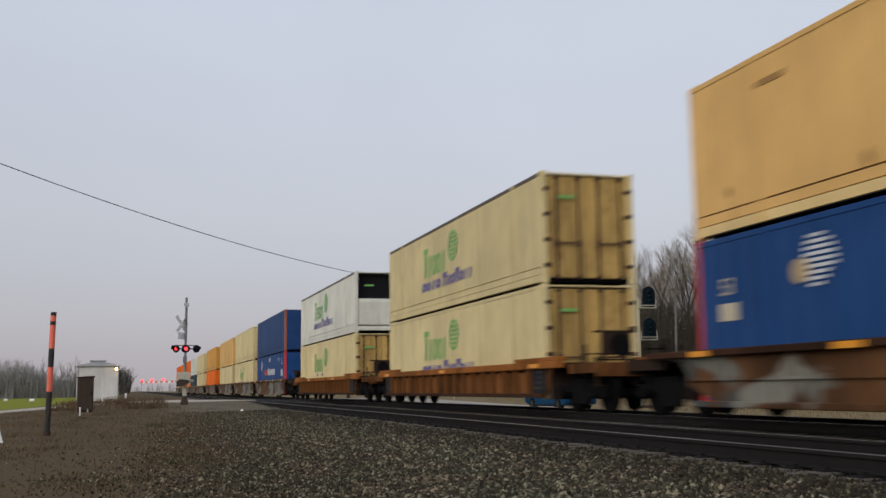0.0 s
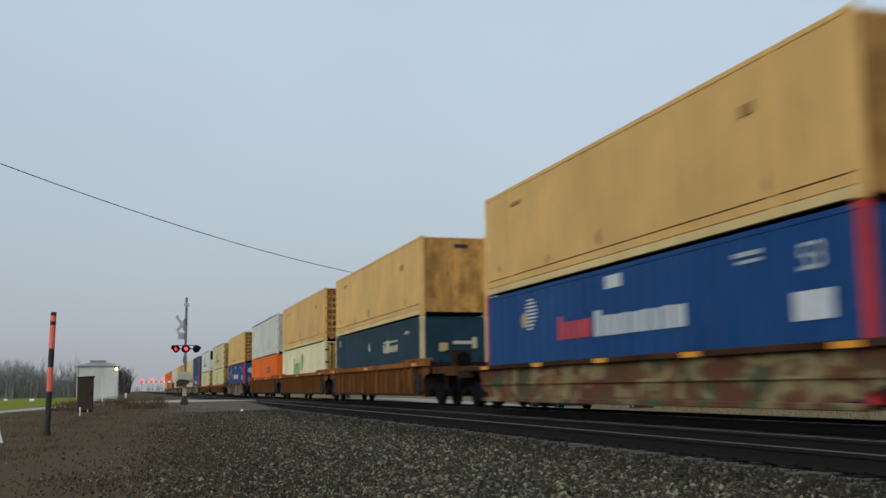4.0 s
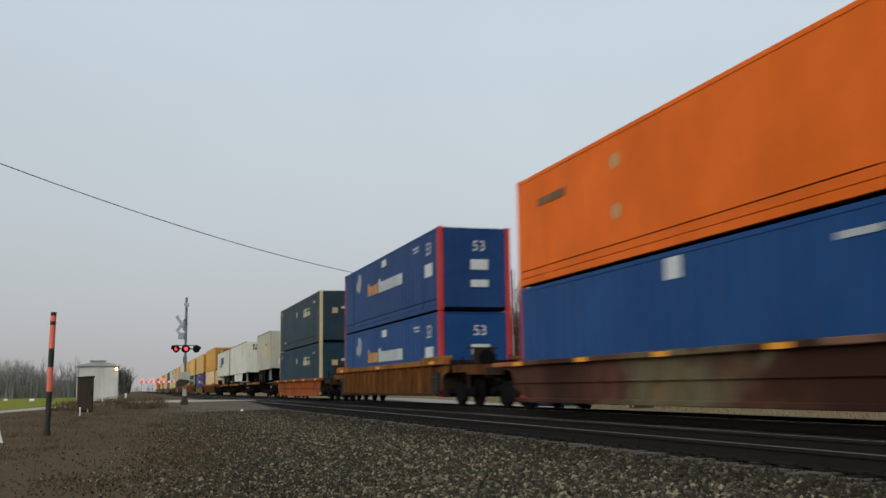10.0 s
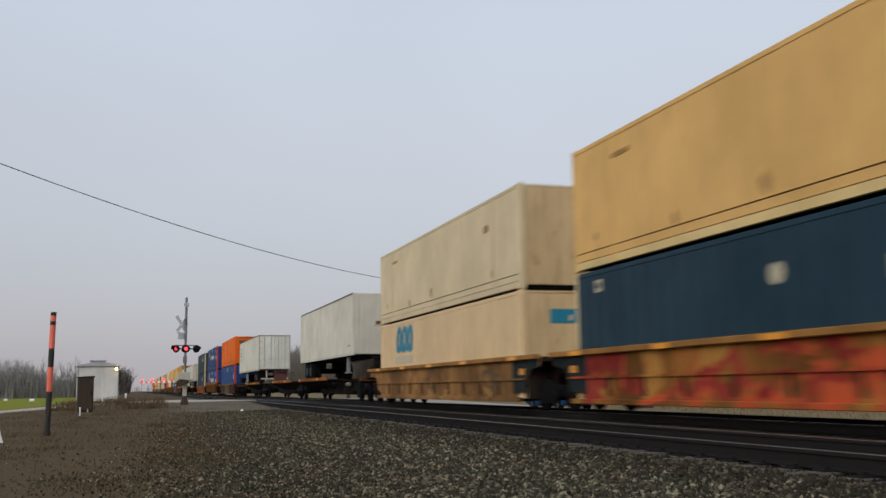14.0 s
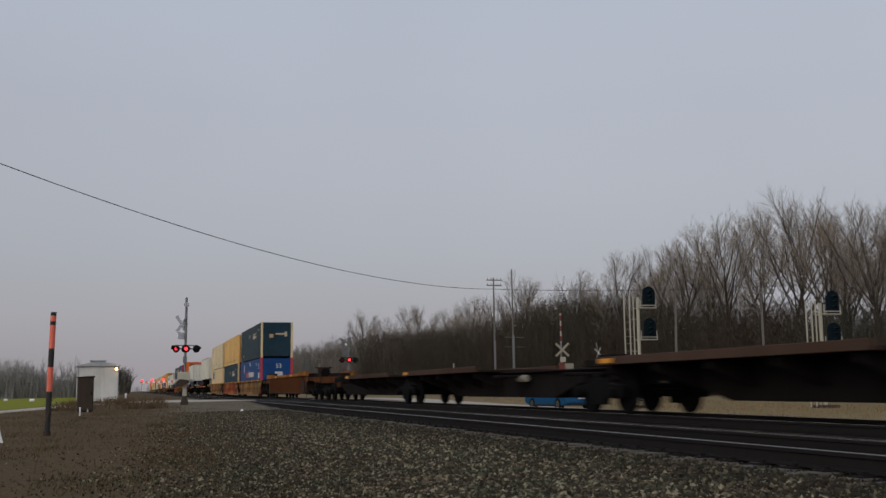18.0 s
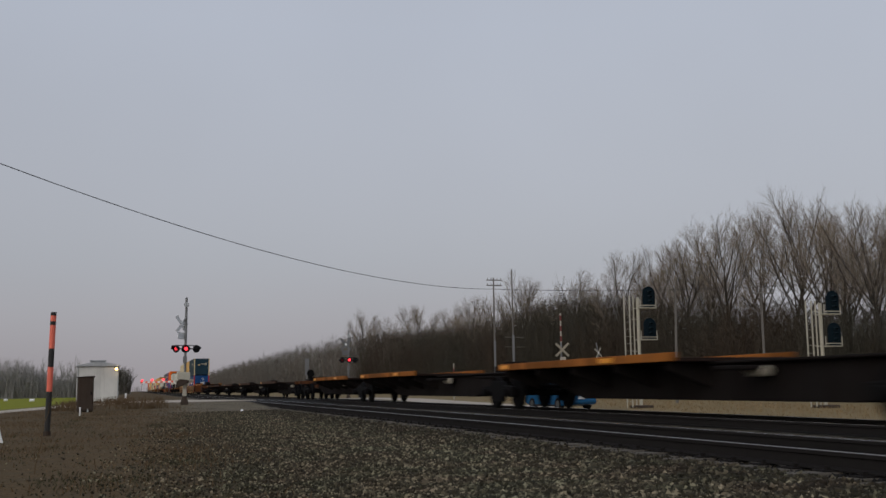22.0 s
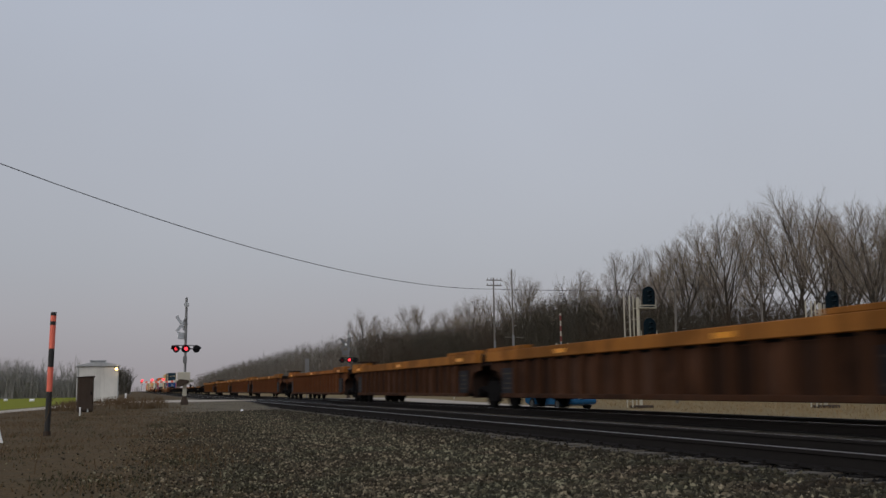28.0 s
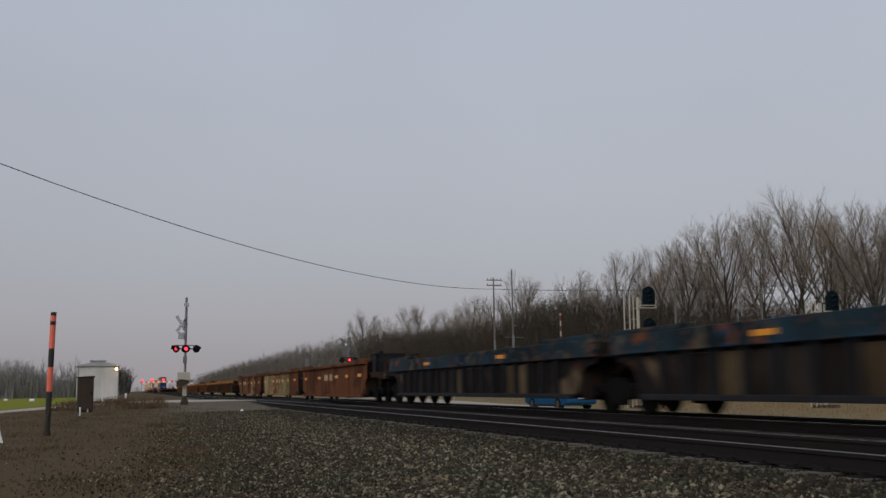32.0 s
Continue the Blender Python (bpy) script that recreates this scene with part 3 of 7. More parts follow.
def well_car(y, top, style, side, chord, label, front="truck", rear="truck", half=9.85, end=None, box_end=False, ch=0.18, ribs=None, joint=0.0, tan=()):
    """One well of a double-stack car. style: ribbed, smooth or deep. front/rear: truck (outer end with coupler), shared (carries the shared truck) or open."""
    c = thing("well_car", label, "well car", "well cars of the train")
    L = half - 1.35         # half length of the full-depth side; above the trucks only its upper part runs on
    if style == "deep":
        L = half - 1.2
    U = {}
    for d, kind in ((1, front), (-1, rear)):
        if style == "deep":
            U[d] = L + 0.02 if kind != "truck" else half - 0.85 if d < 0 else half + 0.1
        elif style == "smooth":
            U[d] = half - 0.45 if kind != "truck" else half - 0.05 if d > 0 else half - 0.55
        else:
            U[d] = half - 0.5 if kind != "truck" else half - 0.6
    crest = top + 0.12
    top = crest - ch if style != "smooth" else top
    ribs = ribs or side
    lift = 0.11 if style == "ribbed" else 0.0
    for sx in (-1, 1):
        x0, x1 = (-1.345, -1.315) if sx < 0 else (1.315, 1.345)
        key = "%s|%.2f|%.2f|%.2f|%d|%s|%s" % (style, top, crest, half, sx, front == "truck", rear == "truck")

        def side_shape(s):
            low, cut = (0.38, 0.3) if style == "ribbed" else (0.24, 1.2)
            right = [(L - cut, low), (L - 0.05, low + 0.15 + 0.2 * (cut > 1)), (L, 0.82)] + ([(L + 0.22, 1.02), (L + 0.5, 1.08), (U[1], 1.10)] if U[1] > L + 0.3 else [(U[1], 1.0)]) + [(U[1], top)]
            left = [(-U[-1], top)] + ([(-U[-1], 1.10), (-L - 0.5, 1.08), (-L - 0.22, 1.02)] if U[-1] > L + 0.3 else [(-U[-1], 1.0)]) + [(-L, 0.82), (-L + 0.05, low + 0.15 + 0.2 * (cut > 1)), (-L + cut, low)]
            poly = right + left
            s.prism(poly, "x", x0, x1)
        part("side_sheet", cached("side_sheet|" + key, side_shape), side, c)
        xc0, xc1 = (-1.49, -1.30) if sx < 0 else (1.30, 1.49)

        def chord_shape(s):
            s.box(xc0, -U[-1] - 0.02, top, xc1, U[1] + 0.02, crest)
        part("top_chord", cached("top_chord|" + key, chord_shape, 0.015), chord, c)

        def low_shape(s):
            s.box(xc0 + 0.03, -L + 0.35, lift + 0.22, xc1 - 0.03, L - 0.35, lift + 0.33)
        part("bottom_chord", cached("bottom_chord|" + key, low_shape, 0.015), side if style != "ribbed" else "blackwell" if side == "graf_black" else "brownwell", c)
        if style == "ribbed":
            n = 17
            # thin dark strip on the sheet paints the shade under the chord
            part("chord_slot", cached("chord_slot|%.2f|%.2f|%d" % (top, half, sx), lambda s: s.box(min(sx * 1.343, sx * 1.352), -L + 0.2, top - 0.055, max(sx * 1.343, sx * 1.352), L - 0.2, top)), "under", c, "dark slot below the chord")
            for dz in (-1, 1) if side != "graf_black" else ():
                pl = part("data_panel", cached("data_panel|%d" % sx, lambda s: s.box(min(sx * 1.345, sx * 1.40), -0.42, 0.45, max(sx * 1.345, sx * 1.40), 0.42, 1.12), 0.005), "blackwell", c, "dark data panel with pale lettering bars", (0, dz * (L - 0.62), 0))
                for q in range(4):
                    part("lettering_bar", cached("data_bar|%d|%d" % (sx, q), lambda s: s.box(sx * 1.402 - 0.002, -0.3, 0.56 + 0.13 * q, sx * 1.402 + 0.002, 0.3 - 0.14 * (q % 3), 0.60 + 0.13 * q)), "databar", pl)
            bay = (2 * L - 2.5) / (n - 1)
            for i in range(n - 1 if sx < 0 else 0):
                part("bay_panel", cached("bay_panel|%.2f|%.2f" % (top, half), lambda s: s.box(-1.352, -bay / 2 + 0.07, 0.44, -1.347, bay / 2 - 0.07, top - 0.07)), "tan_bay" if i in tan else side + "_bay" if side + "_bay" in M else side, c, at=(0, -L + 1.25 + bay * (i + 0.5), 0))
            rib = cached("rib|%.2f|%d" % (top, sx), lambda s: s.prism([(sx * 1.34, -0.06), (sx * 1.47, -0.045), (sx * 1.47, 0.045), (sx * 1.34, 0.06)], "z", 0.42, top))
            for i in range(n):
                part("rib", rib, ribs, c, at=(0, -L + 1.25 + (2 * L - 2.5) * i / (n - 1), 0))
        elif style == "deep":
            for i in range(3):
                plate = cached("stiffener|%.2f|%d" % (top, sx), lambda s: s.box(sx * 1.34, -0.04, 0.35, sx * 1.40, 0.04, top - 0.02))
                part("stiffener", plate, side, c, at=(0, -L * 0.6 + L * 0.6 * i, 0))
        else:
            seam = cached("belt|%.2f|%.2f|%d" % (top, half, sx), lambda s: s.box(sx * 1.34, -L + 0.1, (top + 0.3) / 2 - 0.02, sx * 1.40, L - 0.1, (top + 0.3) / 2 + 0.03))
            part("side_belt", seam, side, c)
            for i in range(9 if end else 0):
                part("stiffener", cached("low_stiffener|%d" % sx, lambda s: s.prism([(-0.1, 0.40), (0.04, 0.40), (0.1, 0.78), (-0.04, 0.78)], "x", sx * 1.3465, sx * 1.368)), "brownwell", c, "rusty slanting stiffener", (0, -6.4 + 1.6 * i, 0))
            for d, kind in ((1, front), (-1, rear)):
                if end and kind != "truck":
                    cover = part("end_cover", cached("end_cover|%.2f|%.2f|%d|%d" % (top, half, sx, d), lambda s: s.prism([(d * (L - 1.0), 0.42), (d * (L - 0.04), 0.5), (d * (L + 0.01), 0.83), (d * (L + 0.22), 1.03), (d * (half - 0.47), 1.11), (d * (half - 0.47), top - 0.01), (d * (L - 1.0), top - 0.01)], "x", sx * 1.346, sx * 1.352)), "slatecover", c, "black-green painted end of the side")
                    part("reflector", cached("cover_reflector|%d" % sx, lambda s: s.box(sx * 1.353, -0.17, -0.08, sx * 1.358, 0.17, 0.08)), "amber", cover, at=(0, d * (L - 0.3), top - 0.3))
        for i, ry in enumerate((-7.5, -4.7, -2.0, 0.4, 2.9, 7.55) if style == "deep" else (-L + 0.7, -L * 0.42, 0.2, L * 0.45, L - 0.7)):
            if style == "deep":
                part("reflector", cached("long_reflector|%d" % sx, lambda s: s.box(sx * 1.346, -0.38, -0.07, sx * 1.352, 0.38, 0.07)), "amber", c, at=(0, ry, 1.21))
            elif style == "smooth" or (i + round(abs(y))) % 2 == 0:
                part("reflector", cached("reflector|%d" % sx, lambda s: s.box(sx * 1.392, -0.32, -0.05, sx * 1.400, 0.32, 0.05)), "amber", c, at=(sx * 0.101, ry, crest - ch / 2 - 0.01 if style == "ribbed" else top + 0.05))
    fl = cached("well_floor|%.2f|%.2f" % (half, lift), lambda s: [s.box(-1.25, a - 0.12, lift + 0.22, 1.25, a + 0.12, lift + 0.30) for a in (-6.1, -3.0, 0, 3.0, 6.1)] + [s.box(-1.25, -L + 0.6, lift + 0.23, -0.95, L - 0.6, lift + 0.29), s.box(0.95, -L + 0.6, lift + 0.23, 1.25, L - 0.6, lift + 0.29)])
    part("well_floor", fl, "under", c)
    for d, kind in ((1, front), (-1, rear)):
        ez = min(crest - 0.1, 1.3)

        reach = half + (1.15 if kind == "truck" else -0.12)

        def end_shape(s):
            s.box(-1.22, min(d * L, d * reach), ez - 0.07, 1.22, max(d * L, d * reach), ez)
            s.prism([(d * L, 0.5), (d * L, ez), (d * (half - 0.2), ez), (d * (half + 0.1), ez - 0.16), (d * (half - 0.6), 0.95)], "x", -0.7, 0.7)
        part("end_platform", cached("end_platform|%.2f|%.2f|%d|%.2f" % (crest, half, d, reach), end_shape, 0.01), "endbrown", c, "grimy rust-brown end platform over the truck")
        if kind == "truck":
            part("end_sill", cached("well_end_sill|%.2f|%.2f|%d" % (crest, half, d), lambda s: (s.box(-1.28, min(d * (half - 0.35), d * (half + 1.1)), ez - 0.22, -1.22, max(d * (half - 0.35), d * (half + 1.1)), ez + 0.01), s.box(1.22, min(d * (half - 0.35), d * (half + 1.1)), ez - 0.22, 1.28, max(d * (half - 0.35), d * (half + 1.1)), ez + 0.01), s.box(-1.28, min(d * (half + 1.1), d * (half + 1.16)), ez - 0.3, 1.28, max(d * (half + 1.1), d * (half + 1.16)), ez + 0.01)), 0.008), side if style == "ribbed" else "endstand", c, "low sill round the end platform")
        part("bulkhead", cached("bulkhead|%.2f|%.2f|%d" % (crest, half, d), lambda s: s.prism([(d * (L - 0.05), 0.3), (d * (L + 0.06), 0.3), (d * (L + 0.06), crest - 0.03), (d * (L - 0.05), crest - 0.03)], "x", -1.29, 1.29)), "endbrown", c)
        if style == "ribbed" or style == "deep":
            for sx in (-1, 1):
                part("top_plate", cached("top_plate|%.2f|%.2f|%d|%d" % (crest, U[d], d, sx), lambda s: s.box(min(sx * 1.2, sx * 1.46), min(d * (U[d] - 2.9), d * U[d]), crest + 0.004, max(sx * 1.2, sx * 1.46), max(d * (U[d] - 2.9), d * U[d]), crest + 0.1), 0.012), chord, c)
        if kind == "truck":
            truck(c, d * (half - 0.15))
            coupler(c, d * (half + 0.55), d)
            part("draft_sill", cached("draft_sill|%.2f|%d" % (half, d), lambda s: s.box(-0.42, min(d * (half - 1.2), d * (half + 0.75)), 0.66, 0.42, max(d * (half - 1.2), d * (half + 0.75)), 1.0), 0.02), "under", c)
            for sx in (-1, 1):
                lad = cached("end_ladder|%d" % sx, lambda s: [s.tube((sx * 1.2, 0, 0.5 + 0.28 * k), (sx * 0.75, 0, 0.5 + 0.28 * k), 0.014, n=5) for k in range(4)] + [s.box(sx * 1.2 - 0.02, -0.02, 0.45, sx * 1.2 + 0.02, 0.02, 1.55), s.box(sx * 0.75 - 0.02, -0.02, 0.45, sx * 0.75 + 0.02, 0.02, 1.55)])
                part("end_ladder", lad, "under", c, at=(0, d * (half + 0.45), 0))
            hose = cached("air_hose", lambda s: (s.tube((0.3, 0, 0.8), (0.34, 0.2, 0.45), 0.03, n=6), s.tube((0.34, 0.2, 0.45), (0.3, 0.5, 0.4), 0.03, n=6)))
            part("air_hose", hose, "rubber", c, at=(0, d * (half + 0.5) - (0.5 if d < 0 else 0), 0))
        elif kind == "shared":
            truck(c, d * (half - 0.1) + joint)
            part("articulation_casting", cached("articulation|%d" % d, lambda s: s.box(-0.35, -0.6, 0.7, 0.35, 0.6, 0.95), 0.03), "truck", c, at=(0, d * (half - 0.1) + joint, 0))
    if rear == "truck":
        stand = part("brake_stand", cached("brake_stand", lambda s: (s.box(-1.0, 0.0, 1.3, -0.3, 0.07, 1.8), s.box(-1.18, -0.02, 1.8, -0.17, 0.09, 1.85), s.box(-1.18, 0.0, 0.6, -1.1, 0.09, 1.25), s.box(-0.25, 0.0, 0.6, -0.17, 0.09, 1.25)), 0.01), "endstand", c, "grimy brown brake stand panel on the end platform", at=(0, -half - 0.95, 0))
        part("brake_wheel", cached("brake_wheel", lambda s: (s.tube((0, -0.02, 0), (0, 0.02, 0), 0.26, n=16), s.tube((0, 0, 0), (0, 0.1, 0), 0.05)), 0.008), "truck", stand, at=(-0.6, -0.1, 1.52))
        for kz in range(3):
            part("grab_iron", cached("grab_iron", lambda s: s.tube((-1.15, -0.05, 0), (-0.2, -0.05, 0), 0.014, n=5)), "truck", stand, at=(0, 0, 0.75 + 0.22 * kz))
    if box_end:
        bx = cached("valve_box", lambda s: (s.box(-1.2, 0.2, 1.2, 0.1, 0.75, 2.06), s.box(-1.23, 0.16, 2.06, 0.13, 0.8, 2.1), s.tube((0.2, 0.4, 1.45), (0.95, 0.4, 1.45), 0.2, n=12), s.tube((-0.9, 0.4, 2.1), (-0.9, 0.4, 2.22), 0.12, n=10)), 0.02)
        part("valve_box", bx, "blackwell", c, "grimy dark equipment box on the end platform", (0, -half - 0.45, 0))
        for hx in (-1.2, 0.6):
            part("handrail", cached("end_handrail", lambda s: (s.tube((0, -0.25, 1.2), (0, -0.25, 2.05), 0.022, n=6), s.tube((0, 0.85, 1.2), (0, 0.85, 2.05), 0.022, n=6), s.tube((0, -0.25, 2.05), (0, 0.85, 2.05), 0.022, n=6), s.tube((0, -0.25, 1.65), (0, 0.85, 1.65), 0.018, n=6))), "truck", c, at=(hx, -half - 0.45, 0))
    return rolling(c, y, 0)


def spine_unit(y0, y1, d0, d1, label, front, rear, deck_edge="rail", hitch_front=False, marks=True):
    """One platform of a spine car between y0 (front) and y1 (rear); the wheel deck lies from d0 to d1."""
    y = (y0 + y1) / 2
    h = (y0 - y1) / 2
    a, b = d1 - y, d0 - y
    c = thing("spine_car", label, "spine car", "spine cars of the train")

    def beam(s):
        s.prism([(-h + 0.3, 0.75), (-h + 2.6, 0.68), (-h + 4.2, 0.31), (h - 4.2, 0.31), (h - 2.6, 0.68), (h - 0.3, 0.75), (h - 0.3, 1.02), (-h + 0.3, 1.02)], "x", -0.33, 0.33)
        s.box(-0.5, -h + 0.3, 1.0, 0.5, h - 0.3, 1.05)
    part("centre_beam", cached("centre_beam|%.2f" % h, beam, 0.015), "spine", c, "dark brown fish-bellied centre beam")
    part("wheel_deck", cached("wheel_deck|%.2f|%.2f" % (a, b), lambda s: s.box(-1.26, a, 1.052, 1.26, b, 1.13), 0.01), "deck", c)
    for sx in (-1, 1):
        part("deck_curb", cached("deck_curb|%.2f|%.2f|%d" % (a, b, sx), lambda s: (s.box(min(sx * 1.26, sx * 1.34), a, 1.06, max(sx * 1.26, sx * 1.34), b, 1.23)), 0.01), deck_edge, c, "worn orange curb along the deck")
        for k in range(5):
            part("outrigger", cached("outrigger|%d" % sx, lambda s: s.prism([(sx * 0.32, 0.55), (sx * 1.26, 0.9), (sx * 1.26, 1.05), (sx * 0.32, 1.05)], "y", -0.06, 0.06)), "spine", c, at=(0, a + 0.4 + (b - a - 0.8) * k / 4, 0))
        for k in range(0 if marks else 1, 2):
            part("reflector", cached("reflector|%d" % sx, lambda s: s.box(sx * 1.392, -0.32, -0.05, sx * 1.400, 0.32, 0.05)), "amber", c, at=(-sx * 0.045, a + (b - a) * (0.3 + 0.65 * k), 1.145))
        for py in ((b + 1.5, h - 1.2) if b < h - 3 else (-h + 1.2, a - 1.5)):
            part("bracket", cached("bracket|%d" % sx, lambda s: s.box(min(sx * 0.3, sx * 1.24), -0.3, 0.86, max(sx * 0.3, sx * 1.24), 0.3, 0.94), 0.02), "spine", c, at=(0, py, 0))
    far = h - 1.5 if abs(b) < h - 3 else -h + 1.5
    hit = cached("hitch", lambda s: (s.prism([(-0.75, 1.06), (0.65, 1.06), (0.3, 1.98), (-0.3, 1.98)], "x", -0.42, 0.42), s.tube((0, 0, 1.98), (0, 0, 2.08), 0.55, n=18), s.tube((-0.25, 0.6, 1.1), (-0.25, 0, 1.9), 0.05), s.tube((0.25, 0.6, 1.1), (0.25, 0, 1.9), 0.05)), 0.015)
    down = cached("hitch_folded", lambda s: (s.box(-0.42, -0.9, 1.06, 0.42, 0.6, 1.24), s.prism([(-0.8, 1.2), (0.4, 1.2), (0.2, 1.36), (-0.6, 1.36)], "x", -0.25, 0.25)), 0.015)
    part("hitch", hit if hitch_front else down, ("hitchred" if y0 == -257.6 else "truck") if hitch_front else "spine", c, "raised steel trailer hitch" if hitch_front else "folded dark steel trailer hitch", (0, far, 0))
    for d, kind in ((1, front), (-1, rear)):
        if kind in ("truck", "shared"):
            truck(c, d * (h - (1.9 if kind == "truck" else 0.0)))
        if kind == "truck":
            part("end_sill", cached("end_sill|%d" % d, lambda s: (s.box(-1.25, -0.25, 0.94, 1.25, 0.25, 1.12), s.box(-0.4, -1.6 if d > 0 else 0.0, 0.7, 0.4, 0.0 if d > 0 else 1.6, 1.0)), 0.02), "rustwell", c, "rusty orange end sill", (0, d * (h - 0.85), 0))
            coupler(c, d * (h - 0.62), d)
            if d < 0:
                part("brake_stand", cached("spine_brake_stand", lambda s: (s.box(-0.14, -0.08, 1.1, 0.14, 0.08, 1.85), s.tube((0, -0.14, 1.6), (0, -0.1, 1.6), 0.24, n=16)), 0.01), "truck", c, at=(-0.3, d * (h - 0.85), 0))
            for sx in (-1, 1):
                part("side_step", cached("side_step|%d" % sx, lambda s: (s.box(sx * 1.2 - 0.03, -0.25, 0.35, sx * 1.2 + 0.03, -0.2, 0.85), s.box(sx * 1.2 - 0.03, 0.2, 0.35, sx * 1.2 + 0.03, 0.25, 0.85), s.box(sx * 1.2 - 0.12, -0.25, 0.33, sx * 1.2 + 0.05, 0.25, 0.36))), "under", c, at=(0, d * (h - 0.85), 0))
    res = cached("air_reservoir", lambda s: s.tube((-0.55, -0.3, 0.84), (-0.55, 0.3, 0.84), 0.1, n=14), 0.03)
    part("air_reservoir", res, "mech", c, "pale air reservoir", at=(0, -h * 0.3, 0))
    return rolling(c, y, 0)


# ---- containers ----
def decal(parent, mat, y0, y1, z0, z1, x=-1.302, skew=0.0):
    """A flat mark on the near side: a slanted bar."""
    s = Shape().prism([(y0, z0), (y1, z0), (y1 + skew, z1), (y0 + skew, z1)], "x", x - 0.003, x + 0.003)
    return part("marking", s.mesh("marking"), mat, parent)


def end_decal(parent, mat, x0, x1, z0, z1, y):
    return part("marking", Shape().box(x0, y - 0.004, z0, x1, y + 0.004, z1).mesh("marking"), mat, parent)


def disc(parent, mat, y, z, r, x=-1.302, bars=0):
    """A round mark: a plain disc, or a globe of separate bars."""
    for i in range(bars):
        zz = z - r + 2 * r * (i + 0.5) / bars
        w = math.sqrt(max(0.01, r * r - (zz - z) ** 2))
        part("marking", Shape().box(x - 0.003, y - w * (1.2 if i > bars * 0.3 else 0.9), zz - r / bars * 0.55, x + 0.003, y + w * 0.6, zz + r / bars * 0.55).mesh("marking"), mat, parent)
    if not bars:
        part("marking", Shape().prism([(y + r * math.cos(a * math.pi / 9), z + r * math.sin(a * math.pi / 9)) for a in range(18)], "x", x - 0.003, x + 0.003).mesh("marking"), mat, parent)


def wordbars(parent, mat, y0, y1, z0, z1, n, seed=0, skew=0.0, end_y=None, x=-1.302, flat=False):
    """Unreadable lettering as a row of plain uneven bars, from y0 (the far end) back to y1."""
    rg = random.Random(seed + n)
    w = (y0 - y1) / n
    for i in range(n):
        a = y0 - w * i - 0.08 * w
        b = a - w * rg.uniform(0.62, 0.86)
        top = z0 + (z1 - z0) * (1.0 if i == 0 or flat else rg.choice((0.74, 0.77)))
        if end_y is None:
            decal(parent, mat, b, a, z0, top, x, skew)
        else:
            end_decal(parent, mat, -a, -b, z0, top, end_y)


def wordshapes(parent, mat, y0, y1, z0, z1, kinds, skew=0.0, end_y=None, bold=0.2):
    """A word mark as plain shapes from y0 (the far end) back to y1: t a tall bar with a cap, b a low bar, r a ring."""
    w = (y0 - y1) / len(kinds)
    h = (z1 - z0) * 0.72

    def put(poly):
        poly = [(y - skew * (z - z0) / (z1 - z0), z) for y, z in poly]
        s = Shape()
        if end_y is None:
            s.prism(poly, "x", -1.308, -1.302)
        else:
            s.prism([(-y, z) for y, z in poly], "y", end_y - 0.004, end_y + 0.004)
        part("marking", s.mesh("marking"), mat, parent)
    for i, k in enumerate(kinds):
        m = y0 - w * (i + 0.5)
        b = bold * w
        if k == "t":
            put([(m - b, z0), (m + b, z0), (m + b, z1 - 2 * b), (m + 0.48 * w, z1 - 2 * b), (m + 0.48 * w, z1), (m - 0.48 * w, z1), (m - 0.48 * w, z1 - 2 * b), (m - b, z1 - 2 * b)])
        elif k == "b":
            put([(m - b, z0), (m + b, z0), (m + b, z0 + h), (m - b, z0 + h)])
        else:
            turns = [2 * math.pi * q / 16 for q in range(17)]
            o, n, zc = 0.5 * w, max(0.1 * w, 0.5 * w - 1.5 * b), z0 + h / 2
            put([(m + o * math.cos(a), zc + h / 2 * math.sin(a)) for a in turns] + [(m + n * math.cos(a), zc + max(0.1 * h, h / 2 - 1.3 * b) * math.sin(a)) for a in reversed(turns)])


def letters(parent, text, size, mat, y, z, x=None, end_y=None):
    """Numerals in the built-in font, on the near side or on the rear end."""
    cu = bpy.data.curves.new("numeral", "FONT")
    cu.body, cu.size, cu.extrude = text, size, 0.002
    cu.align_x, cu.align_y = "CENTER", "CENTER"
    ob = new("numeral", cu)
    cu.materials.append(M[mat])
    ob.parent = parent
    ob.matrix_basis = pose(-1.306, y, z, 90, 0, -90) if end_y is None else pose(x, end_y, z, 90, 0, 0)
    return ob


CL, CH, CW = 16.15, 2.86, 1.295


